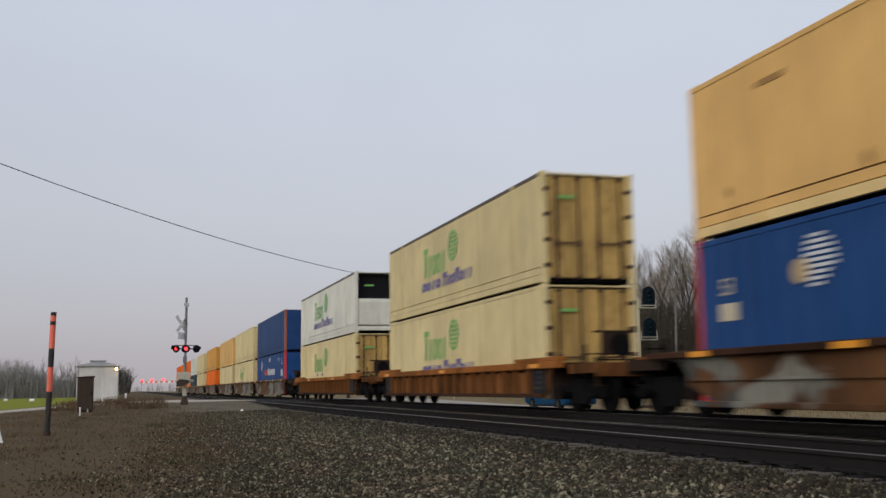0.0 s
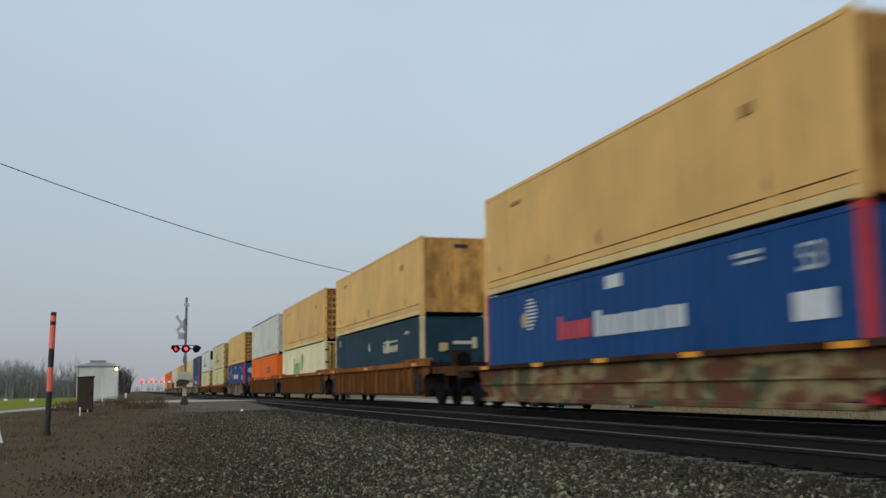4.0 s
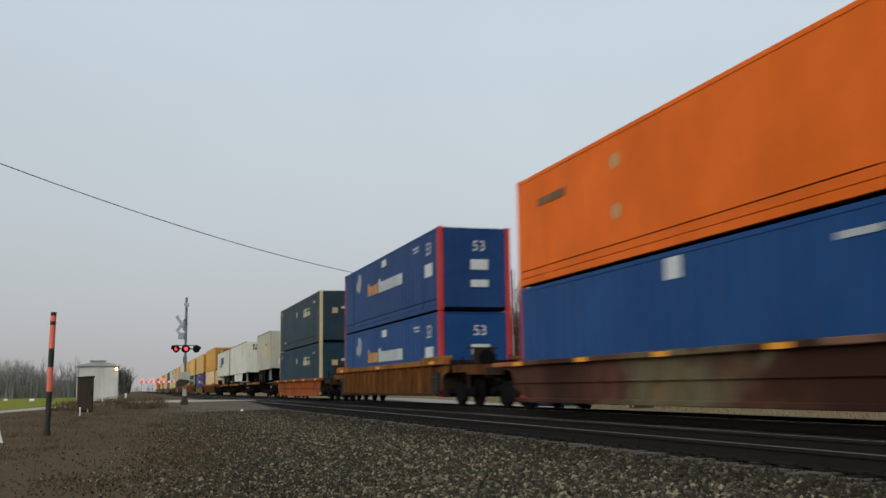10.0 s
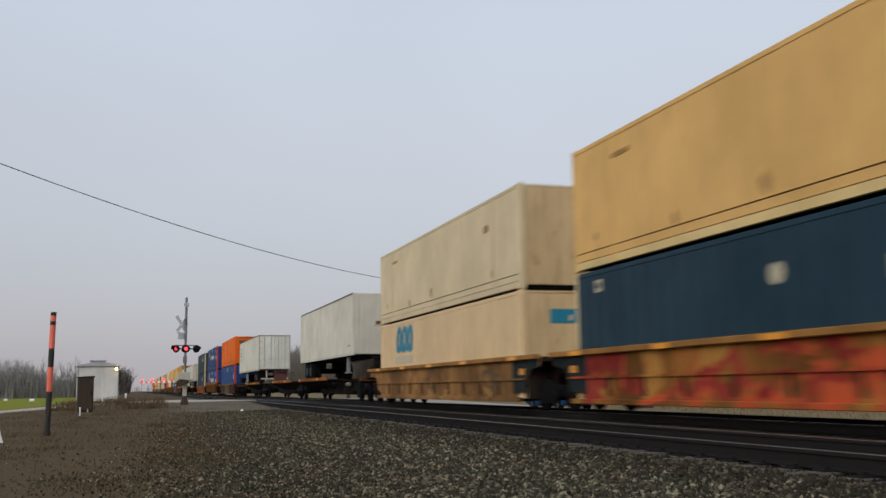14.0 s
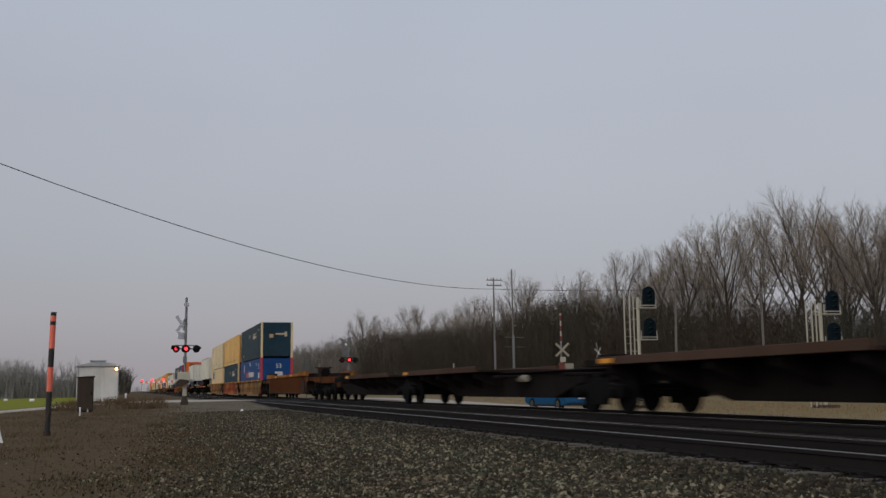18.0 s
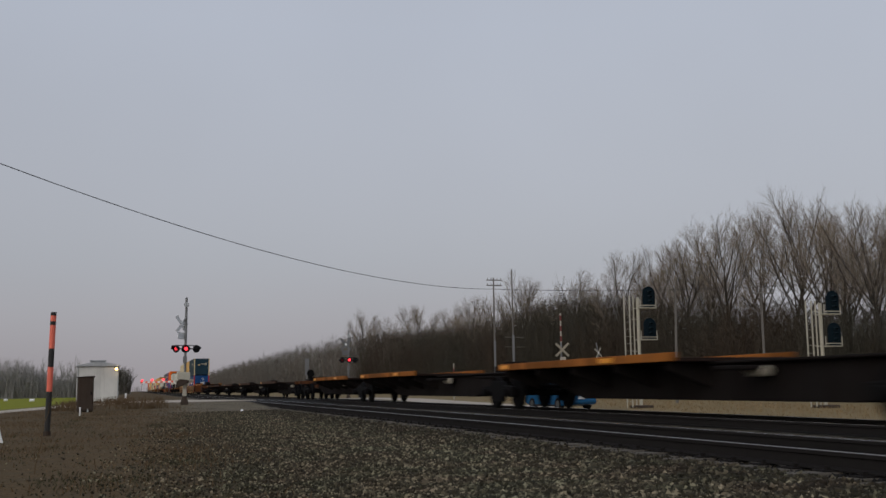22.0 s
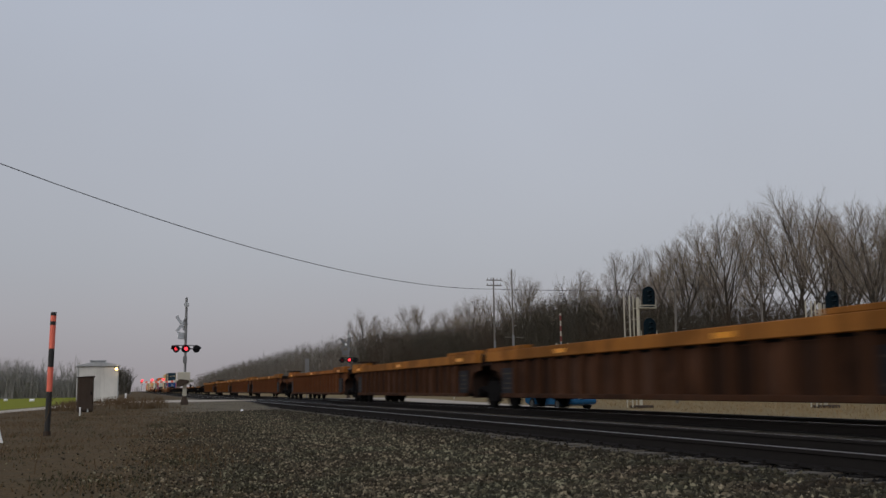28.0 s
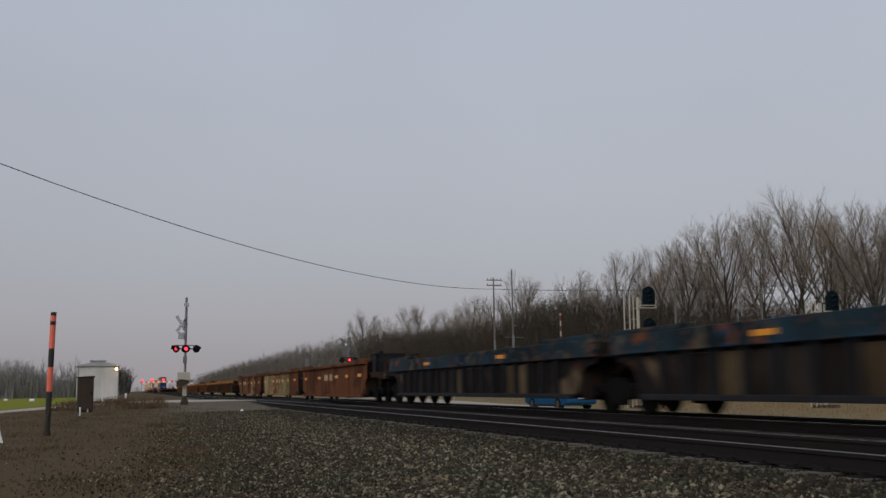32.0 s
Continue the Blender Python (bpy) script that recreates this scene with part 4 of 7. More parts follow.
def container(y, z, side, label, posts=None, near_end="doors", end_mat=None, pitch=0.55, depth=0.012, rail=None, length=CL, band=True, top=None):
    """A domestic container; near_end says what its rear end (towards the camera) is: doors, ribbed (doors with cross ribs) or plain."""
    c = thing("container", label, "container", "containers on the train")
    H, hl = CH, length / 2
    posts = posts or side
    rail = rail or side
    for sx in (-1, 1):
        part("side_panel", cached("side_panel|%.3f|%.3f|%d" % (pitch, depth, sx), lambda s: s.sheet(sx * (CW - 0.004), -hl + 0.12, hl - 0.12, 0.42, H - 0.12, sx, pitch, depth)), side, c)
        part("lower_band", cached("lower_band|%d" % sx, lambda s: s.box(sx * (CW - 0.045) - 0.03, -hl + 0.12, 0.225, sx * (CW - 0.045) + 0.03, hl - 0.12, 0.395), 0.005), side, c)
        part("side_seam", cached("side_seam|%d" % sx, lambda s: s.box(sx * (CW - 0.085) - 0.03, -hl + 0.12, 0.19, sx * (CW - 0.06) + 0.03, hl - 0.12, 0.42)), "under" if band else side, c)
        part("bottom_rail", cached("bottom_rail|%d" % sx, lambda s: s.box(sx * (CW - 0.04) - 0.045, -hl + 0.1, 0.035, sx * (CW - 0.04) + 0.045, hl - 0.1, 0.205), 0.008), rail, c)
        part("top_rail", cached("top_rail|%d" % sx, lambda s: s.box(sx * (CW - 0.04) - 0.045, -hl + 0.1, H - 0.12, sx * (CW - 0.04) + 0.045, hl - 0.1, H - 0.02), 0.008), top or side, c)
        for sy in (-1, 1):
            wpost = 0.16
            part("corner_post", cached("corner_post|%d|%d" % (sx, sy), lambda s: s.box(sx * CW - (wpost if sx > 0 else 0), sy * hl - (0.13 if sy > 0 else 0), 0.1, sx * CW + (wpost if sx < 0 else 0), sy * hl + (0.13 if sy < 0 else 0), H - 0.06), 0.01), posts, c)
            part("lift_post", cached("lift_post|%d" % sx, lambda s: s.box(sx * (CW - 0.03) - 0.04, -0.09, 0.06, sx * (CW - 0.03) + 0.04, 0.09, H - 0.02), 0.008), side, c, at=(0, sy * 6.02, 0))
            for zz in (0, H - 0.12):
                part("corner_casting", cached("corner_casting|%d|%d" % (sx, sy), lambda s: s.box(sx * (CW + 0.006) - (0.18 if sx > 0 else 0), sy * (hl + 0.006) - (0.18 if sy > 0 else 0), 0, sx * (CW + 0.006) + (0.18 if sx < 0 else 0), sy * (hl + 0.006) + (0.18 if sy < 0 else 0), 0.12), 0.012), posts, c, at=(0, 0, zz + (0.008 if zz else -0.004)))
    part("roof", cached("container_roof", lambda s: s.box(-CW + 0.06, -hl + 0.05, H - 0.06, CW - 0.06, hl - 0.05, H - 0.015), 0.006), side, c)
    part("floor_frame", cached("floor_frame", lambda s: (s.box(-CW + 0.08, -hl + 0.1, 0.04, CW - 0.08, hl - 0.1, 0.14)), 0.0), "under", c)
    em = end_mat or side
    part("front_wall", cached("front_wall", lambda s: s.box(-CW + 0.15, hl - 0.09, 0.1, CW - 0.15, hl - 0.03, H - 0.08), 0.006), side, c)
    yb = -hl
    if near_end in ("doors", "ribbed"):
        for sx in (-1, 1):
            def door_shape(s):
                s.box(min(sx * 0.01, sx * (CW - 0.16)), yb + 0.03, 0.14, max(sx * 0.01, sx * (CW - 0.16)), yb + 0.08, H - 0.12)
            # behind yellow ribs the recessed door takes a darker, rustier yellow than they have
            dk = part("door", cached("cdoor|%d" % sx, door_shape, 0.005), "doorrust" if near_end == "ribbed" and em == "rustyellow" else em, c)
            for k in range(7 if near_end == "ribbed" else 0):
                part("door_rib", cached("door_rib|%d" % sx, lambda s: s.prism([(yb + 0.032, 0.0), (yb + 0.0, 0.025), (yb + 0.0, 0.115), (yb + 0.032, 0.14)], "x", min(sx * 0.06, sx * (CW - 0.22)), max(sx * 0.06, sx * (CW - 0.22)))), em, dk, at=(0, 0, 0.34 + 0.33 * k))
            for xr in (0.28, 0.88):
                part("lock_rod", cached("lock_rod", lambda s: (s.tube((0, 0, 0.1), (0, 0, H - 0.1), 0.022, n=7), s.box(-0.06, -0.02, 0.1, 0.06, 0.03, 0.2), s.box(-0.06, -0.02, H - 0.2, 0.06, 0.03, H - 0.1), s.box(-0.05, -0.03, 0.95, 0.05, 0.01, 1.1))), "deckedge" if em == "rustdoor" else em, dk, at=(sx * xr, yb - 0.02, 0))
            part("door_handle", cached("cdoor_handle", lambda s: s.box(-0.22, -0.035, -0.02, 0.22, -0.01, 0.02)), "deckedge" if em in ("rustdoor", "rustyellow") else em, dk, at=(sx * 0.6, yb - 0.02, 1.02))
            for zz in (0.45, 1.1, 1.75, 2.4):
                part("hinge", cached("hinge", lambda s: s.box(-0.1, -0.02, -0.05, 0.1, 0.03, 0.05)), "deckedge" if em == "rustdoor" else em, dk, at=(sx * (CW - 0.16), yb + 0.01, zz))
    elif near_end == "plain":
        part("rear_wall", cached("rear_wall", lambda s: s.box(-CW + 0.15, yb + 0.03, 0.12, CW - 0.15, yb + 0.09, H - 0.08), 0.006), em, c)
    elif near_end == "reefer":
        part("rear_wall", cached("reefer_wall", lambda s: (s.box(-CW + 0.15, yb + 0.40, 0.12, CW - 0.15, yb + 0.46, H - 0.08))), "dark", c)
        part("cooling_unit", cached("cooling_unit", lambda s: s.prism([(yb + 0.03, 0.35), (yb + 0.03, 1.45), (yb + 0.12, 1.6), (yb + 0.4, 1.6), (yb + 0.4, 0.35)], "x", -CW + 0.18, CW - 0.18), 0.03), "white", c, "white moulded cooling unit")
        part("sill_beam", cached("reefer_sill", lambda s: s.box(-CW + 0.15, yb + 0.02, 0.1, CW - 0.15, yb + 0.4, 0.3), 0.02), "silver", c)
    return rolling(c, y, z)


Z1, Z2 = 0.31, 3.20


# ---- trailers ----
def trailer(y0, y1, body, label, tandem="rear", skirt=False, near_end="doors", end_mat=None, z0=2.17, z1=5.03, rail="alu", small=False, pitch=1.22, depth=0.008):
    """A road trailer on a spine car, from y0 (front of train) to y1. tandem: rear when its wheels are at y1."""
    y, hl = (y0 + y1) / 2, (y0 - y1) / 2
    c = thing("trailer", label, "trailer", "trailers on the train")
    H = z1 - z0
    for sx in (-1, 1):
        part("side_panel", cached("tside|%.2f|%.2f|%.2f|%d" % (hl, H, pitch, sx), lambda s: s.sheet(sx * (CW - 0.004), -hl + 0.08, hl - 0.08, z0 + 0.14, z1 - 0.07, sx, pitch, depth)), body, c)
        part("bottom_rail", cached("tbot|%.2f|%.2f|%d" % (hl, H, sx), lambda s: s.box(sx * (CW - 0.03) - 0.035, -hl + 0.04, z0, sx * (CW - 0.03) + 0.035, hl - 0.04, z0 + 0.14), 0.006), rail, c)
        part("top_rail", cached("ttop|%.2f|%.2f|%d" % (hl, H, sx), lambda s: s.box(sx * (CW - 0.03) - 0.035, -hl + 0.04, z1 - 0.07, sx * (CW - 0.03) + 0.037, hl - 0.04, z1), 0.006), "darkrail", c)
        for sy in (-1, 1):
            part("corner_post", cached("tpost|%.2f|%.2f|%d|%d" % (hl, H, sx, sy), lambda s: s.box(sx * CW - (0.1 if sx > 0 else 0), sy * hl - (0.1 if sy > 0 else 0), z0, sx * CW + (0.1 if sx < 0 else 0), sy * hl + (0.1 if sy < 0 else 0), z1 - 0.01), 0.02), body if near_end == "nose" and sy < 0 else rail, c)
        if skirt:
            part("side_skirt", cached("skirt|%.2f|%d" % (hl, sx), lambda s: s.prism([(-hl + 4.6, z0 - 0.72), (hl - 4.4, z0 - 0.72), (hl - 3.9, z0), (-hl + 4.2, z0)], "x", sx * 1.2 - 0.012, sx * 1.2 + 0.012)), "white", c, "long white aerodynamic side skirt")
        else:
            for k in range(10):
                part("reflective_strip", cached("rstrip|%d" % sx, lambda s: s.box(sx * 1.303, -0.23, -0.03, sx * 1.308, 0.23, 0.03)), "redstrip" if k % 2 else "logo_white", c, at=(0, -hl + 0.6 + k * (2 * hl - 1.2) / 9, z0 + 0.07)) if rail == "alu" else None
    part("roof", cached("troof|%.2f" % hl, lambda s: s.box(-CW + 0.05, -hl + 0.03, z1 - 0.05, CW - 0.05, hl - 0.03, z1 - 0.008), 0.01), rail, c)
    part("floor", cached("tfloor|%.2f" % hl, lambda s: s.box(-CW + 0.07, -hl + 0.03, z0 + 0.01, CW - 0.07, hl - 0.03, z0 + 0.12)), "under", c)
    part("far_wall", cached("tfar|%.2f" % hl, lambda s: s.box(-CW + 0.1, hl - 0.08, z0 + 0.05, CW - 0.1, hl - 0.02, z1 - 0.03), 0.01), body, c)
    yb = -hl
    if near_end == "doors":
        for sx in (-1, 1):
            dk = part("door", cached("tdoor|%.2f|%d" % (H, sx), lambda s: s.box(min(sx * 0.008, sx * (CW - 0.1)), 0.02, z0 + 0.14, max(sx * 0.008, sx * (CW - 0.1)), 0.07, z1 - 0.1), 0.006), end_mat or body, c, at=(0, yb, 0))
            for xr in (0.3, 0.85):
                part("lock_rod", cached("tlock", lambda s: (s.tube((0, -0.01, z0 + 0.1), (0, -0.01, z1 - 0.08), 0.02, n=7), s.box(-0.05, -0.03, z0 + 0.9, 0.05, 0.02, z0 + 1.02))), "galv", dk, at=(sx * xr, 0, 0))
            for k in range(5):
                part("hinge", cached("thinge", lambda s: s.box(-0.09, -0.012, -0.03, 0.09, 0.03, 0.03)), "galv", dk, at=(sx * (CW - 0.14), 0, z0 + 0.35 + k * 0.5))
            part("tail_lamp", cached("tlamp", lambda s: s.tube((0, -0.02, 0), (0, 0.02, 0), 0.06, n=10)), "lamp_dim", c, at=(sx * 0.95, yb, z0 + 0.05))
        bump_bar = cached("bumper", lambda s: (s.box(-1.1, -0.03, z0 - 0.72, 1.1, 0.07, z0 - 0.62), s.box(-0.7, -0.02, z0 - 0.7, -0.6, 0.06, z0), s.box(0.6, -0.02, z0 - 0.7, 0.7, 0.06, z0)), 0.01)
        part("rear_bumper", bump_bar, "rustwhite", c, at=(0, yb, 0))
    else:
        part("nose_wall", cached("nose|%.2f" % H, lambda s: s.box(-CW + 0.1, 0.0, z0 + 0.04, CW - 0.1, 0.07, z1 - 0.03), 0.03), end_mat or body, c, at=(0, yb, 0))
        part("connection_box", cached("connbox", lambda s: (s.box(-0.35, -0.05, 0, 0.35, 0.02, 0.16), s.tube((-0.2, -0.09, 0.08), (-0.2, 0, 0.08), 0.05), s.tube((0.2, -0.09, 0.08), (0.2, 0, 0.08), 0.05)), 0.01), "black", c, at=(0.45, yb, z0 + 0.3))
    ty = -hl + 2.6 if tandem == "rear" else hl - (2.1 if small else 2.6)
    ly = hl - 3.2 if tandem == "rear" else -hl + 3.2
    axles = (-0.62, 0.62)
    if small:
        part("slider_frame", cached("slider_frame", lambda s: (s.box(-0.95, -2.5, 1.55, 0.95, 1.7, z0), s.box(-1.15, -2.4, 1.2, -1.05, -1.4, z0), s.box(-0.9, 1.3, 1.25, 0.9, 1.6, z0)), 0.02), "under", c, "black underframe", (0, ty, 0))
    part("suspension", cached("suspension|%d" % len(axles), lambda s: (s.box(-0.55, -1.3, 1.78, -0.4, 1.3, z0), s.box(0.4, -1.3, 1.78, 0.55, 1.3, z0), s.box(-0.6, -0.3, 1.5, 0.6, 0.3, 1.8))), "under", c, at=(0, ty, 0))
    for ay in axles:
        for sx in (-1, 1):
            for k in (0, 1):
                w = part("road_wheel", cached("tyre", lambda s: (s.tube((-0.13, 0, 0), (0.13, 0, 0), 0.5, n=24)), 0.035), "rubber", c, "black rubber tyre", (sx * (1.08 - 0.3 * k), ty + ay, 1.64))
                if k == 0:
                    part("rim", cached("trim|%d" % sx, lambda s: (s.tube((sx * 0.08, 0, 0), (sx * 0.136, 0, 0), 0.29, 0.25, n=18), s.tube((sx * 0.1, 0, 0), (sx * 0.17, 0, 0), 0.1, n=12)), 0.008), "rim", w)
    for sx in (-1, 1):
        part("landing_leg", cached("landing_leg", lambda s: (s.box(-0.08, -0.08, 1.42, 0.08, 0.08, z0), s.box(-0.14, -0.14, 1.38, 0.14, 0.14, 1.42)), 0.01), "galv", c, at=(sx * 0.85, ly, 0))
        part("mud_flap", cached("mud_flap", lambda s: s.box(-0.3, -0.01, 1.3, 0.3, 0.01, z0)), "rubber", c, at=(sx * 0.9, ty - 1.35 if tandem == "rear" else ty + 1.35, 0))
    part("kingpin_plate", cached("kingpin", lambda s: (s.box(-0.9, -0.8, z0 - 0.05, 0.9, 0.8, z0 + 0.01), s.tube((0, 0, 2.08), (0, 0, z0), 0.06))), "under", c, at=(0, hl - 1.0 if tandem == "rear" else -hl + 1.0, 0))
    return rolling(c, y, 0)


# ---- the consist ----
def box(y, level, side, label, **kw):
    return container(y, Z1 if level == 0 else Z2, side, label, **kw)


def globe_marks(c, discs=False, warm="logo_red"):
    disc(c, "logo_white", 4.7, 2.15, 0.42, bars=9)
    disc(c, "logo_tan", 5.05, 2.02, 0.2, x=-1.306)
    wordbars(c, warm, 2.85, 0.95, 1.4, 1.95, 6, 1)
    wordbars(c, "logo_white", 0.82, -3.15, 1.38, 1.95, 9, 2)
    decal(c, "logo_white", -0.55, 0.2, 2.38, 2.66)
    decal(c, "logo_grey", -5.6, -4.8, 2.42, 2.5)
    decal(c, "logo_grey", -5.6, -4.9, 2.3, 2.36)
    letters(c, "53", 0.62, "logo_white", -6.9, 2.2)
    decal(c, "logo_white", -7.35, -6.4, 1.25, 1.7)
    if discs:
        for x in (-0.62, 0.42):
            s = Shape().prism([(x + 0.3 * math.cos(a * math.pi / 9), 2.15 + 0.26 * math.sin(a * math.pi / 9)) for a in range(18)], "y", -CL / 2 - 0.016, -CL / 2 - 0.008)
            part("marking", s.mesh("marking"), "logo_grey", c)
            for z in (1.2, 1.45):
                end_decal(c, "logo_grey", x - 0.2, x + 0.2, z, z + 0.1, -CL / 2 - 0.012)
        end_decal(c, "logo_cream", -0.75, -0.3, 0.85, 1.1, -CL / 2 - 0.012)
        return
    letters(c, "53", 0.5, "logo_white", 0, 2.2, x=0.15, end_y=-CL / 2 - 0.02)
    end_decal(c, "logo_white", -0.15, 0.48, 1.4, 1.75, -CL / 2 - 0.012)
    end_decal(c, "logo_white", -0.15, 0.48, 0.8, 1.05, -CL / 2 - 0.012)


def navy_marks(c):
    decal(c, "logo_cream", 6.68, 6.98, 2.35, 2.62)
    decal(c, "navy", 6.76, 6.90, 2.43, 2.55, -1.306)
    disc(c, "logo_cream", 0.3, 2.05, 0.18)
    wordbars(c, "logo_cream", -2.3, -4.7, 1.72, 2.05, 7, 3)
    decal(c, "logo_cream", -4.7, -2.4, 2.1, 2.16)
    disc(c, "logo_cream", -3.1, 1.95, 0.28, x=-1.306)
    decal(c, "logo_cream", 4.9, 5.7, 0.46, 0.54)
    decal(c, "logo_cream", -6.4, -5.8, 2.3, 2.42)
    end_decal(c, "logo_cream", -0.1, 0.75, 1.85, 1.97, -CL / 2 - 0.03)
    end_decal(c, "logo_tan", -0.62, -0.3, 1.6, 1.9, -CL / 2 - 0.03)
    end_decal(c, "logo_cream", 0.62, 0.8, 1.7, 2.1, -CL / 2 - 0.03)


def green_marks(c, purple=True, dy=0.0, k=1.2):
    wordshapes(c, "logo_green", 3.05 + dy, 3.05 - 2.3 * k + dy, 2.25 - 0.85 * k, 2.25, "tbrrb", skew=0.12, bold=0.17)
    disc(c, "logo_green", 2.8 - 2.75 * k + dy, 1.98, 0.40 * k, bars=7)
    wordshapes(c, "logo_green", 2.8 - 2.35 * k + dy, 2.8 - 3.15 * k + dy, 1.98 - 0.42 * k, 1.98 + 0.75 * k, "r", bold=0.07)
    if purple:
        wordshapes(c, "logo_purple", 3.2 + dy, 0.9 + dy, 0.74, 1.2, "rrbr", skew=0.12, bold=0.2)
        wordshapes(c, "logo_purple", 0.7 + dy, -2.5 + dy, 0.74, 1.2, "tbrtrbb", skew=0.12, bold=0.2)
    else:
        decal(c, "logo_purple", 1.75 + dy, 2.15 + dy, 1.02, 1.14)
        decal(c, "logo_purple", 0.25 + dy, 0.75 + dy, 1.02, 1.14)
    if k > 1 or purple:
        end_decal(c, "logo_green", -0.85, -0.4, 2.16, 2.24, -CL / 2 - 0.05)


def small_marks(c, dark="rustspot"):
    for sy, sz, r in ((0.47, 0.66, 0.12), (-5.9, 0.62, 0.1), (3.4, 0.55, 0.08), (6.9, 0.7, 0.07)):
        part("rust_spot", Shape().prism([(sy + r * (1 + 0.3 * math.sin(a * 2.1)) * math.cos(a), sz + 1.5 * r * (1 + 0.25 * math.cos(a * 3)) * math.sin(a)) for a in [q * math.pi / 7 for q in range(14)]], "x", -1.304, -1.299).mesh("rust_spot"), "rustspot", c)
    decal(c, dark, 5.2, 6.0, 2.28, 2.38)
    decal(c, dark, -5.6, -5.2, 1.9, 2.1)


def build_train():
    RW = "rusty orange-brown well car with a ribbed side"
    SW = "tan smooth-sided well car sprayed over with paint"
    # cars ahead, seen from behind as the clip starts
    for y, a, b in ((249.5, "orange", "cream"), (226.3, "orange", "brownpost"), (203.0, "orange", "orange"), (183.5, "silver", "slate"), (164.0, "cream", "cream"), (140.6, "gold", "orange"),
                    (117.2, "yellow", "cream"), (97.7, "cream", "cream")):
        box(y, 1, a, "weathered container on the upper tier of the train", near_end="ribbed")
        lo = box(y, 0, b, "weathered container on the lower tier of the train", near_end="doors")
        if y == 97.7:
            green_marks(lo, False)
        single = y in (140.6, 226.3, 249.5)
        well_car(y, 1.2, "smooth", "graf_tan", "graf_tan", SW, "truck" if single or y in (117.2, 203.0) else "open", "truck" if single or y in (164.0,) else "shared")
    box(78.2, 1, "blue", "dark blue container with an orange-brown corner post", posts="brownpost", near_end="plain", end_mat="blue")
    lo = box(78.2, 0, "royal", "blue container with red corner posts", posts="red", near_end="plain")
    globe_marks(lo)
    well_car(78.2, 1.2, "smooth", "graf_tan", "graf_tan", SW, "open", "truck")
    up = box(54.8, 1, "white", "white refrigerated container with a dark cooling opening", near_end="reefer", pitch=0.4, band=False, top="darkrail")
    green_marks(up)
    lo = box(54.8, 0, "cream", "cream container with rust-stained doors", end_mat="rustdoor", pitch=0.4, band=False)
    green_marks(lo, False)
    well_car(54.8, 1.1, "ribbed", "ochrewell", "rail", RW)
    up = box(31.8, 1, "cream", "cream container with green and violet marks, rust-stained doors", end_mat="rustdoor", pitch=0.4, band=False, top="darkrail")
    green_marks(up)
    lo = box(31.8, 0, "cream", "cream container with green marks above an orange chord", end_mat="rustdoor", pitch=0.4, band=False)
    green_marks(lo)
    well_car(31.8, 1.1, "ribbed", "ochrewell", "rail", RW)
    up = box(8.3, 1, "yellow", "yellow container with ribbed rusty doors", near_end="ribbed", end_mat="rustyellow", rail="palerail")
    small_marks(up)
    lo = box(8.3, 0, "royal", "blue container with red corner posts and a globe mark", posts="red", near_end="plain")
    globe_marks(lo, True)
    letters(lo, "53", 0.42, "logo_cream", 7.1, 1.95)
    decal(lo, "logo_cream", 6.8, 7.35, 1.38, 1.68)
    well_car(8.3, 1.1, "smooth", "graf_tan", "brownwell", SW)
    # three-well car
    up = box(-15.05, 1, "silver", "silver ribbed container with soot-stained end", end_mat="sootwhite", pitch=0.3, depth=0.012, band=False, top="darkrail", rail="silver")
    lo = box(-15.05, 0, "orange", "orange container in a rusty well", near_end="ribbed")
    decal(lo, "logo_brown", -4.6, -2.4, 1.55, 1.75)
    decal(lo, "logo_brown", -4.6, -2.4, 1.85, 2.0)
    end_decal(lo, "logo_brown", -0.8, 0.9, 1.9, 2.3, -CL / 2 - 0.03)
    well_car(-15.05, 1.42, "ribbed", "ochrewell", "rail", RW, "truck", "shared")
    up = box(-34.5, 1, "yellow", "yellow container with rust-streaked ribbed doors", near_end="ribbed", end_mat="rustyellow", rail="palerail")
    small_marks(up)
    lo = box(-34.5, 0, "offwhite", "warm white container with a large green mark", end_mat="rustdoor", pitch=0.4, band=False)
    green_marks(lo, False, 0.05)
    well_car(-34.5, 1.42, "ribbed", "ochrewell", "rail", RW, "open", "shared")
    up = box(-54.05, 1, "yellow", "yellow container with a rust-streaked plain end", near_end="plain", end_mat="rustyellow", rail="palerail")
    end_decal(up, "logo_black", 0.0, 0.55, 2.45, 2.6, -CL / 2 + 0.02)
    small_marks(up)
    lo = box(-54.05, 0, "navy", "dark navy container with cream corner posts", posts="postcream", near_end="plain", end_mat="navy")
    navy_marks(lo)
    well_car(-54.05, 1.42, "ribbed", "ochrewell", "rail", RW, "open", "truck")
    up = box(-77.4, 1, "yellow", "yellow container with a rust-streaked plain end", near_end="plain", end_mat="rustyellow", rail="palerail")
    small_marks(up)
    lo = box(-77.4, 0, "royal", "blue container with red corner posts and a globe mark", posts="red", near_end="plain")
    globe_marks(lo)
    well_car(-77.4, 1.1, "smooth", "graf_camo", "brownwell", "well car with a camouflage-coloured sprayed side")
    up = box(-101.0, 1, "gold", "deep yellow container with an orange plain end", near_end="plain", end_mat="rustyellow")
    end_decal(up, "logo_black", -0.2, 0.5, 2.4, 2.6, -CL / 2 + 0.02)
    lo = box(-101.0, 0, "peach", "peach-cream container with faded marks and rusty posts", near_end="plain", end_mat="peach", posts="rustdoor")
    decal(lo, "logo_sky", 4.6, 5.0, 0.9, 1.6)
    decal(lo, "logo_sky", 5.6, 6.0, 0.9, 1.6)
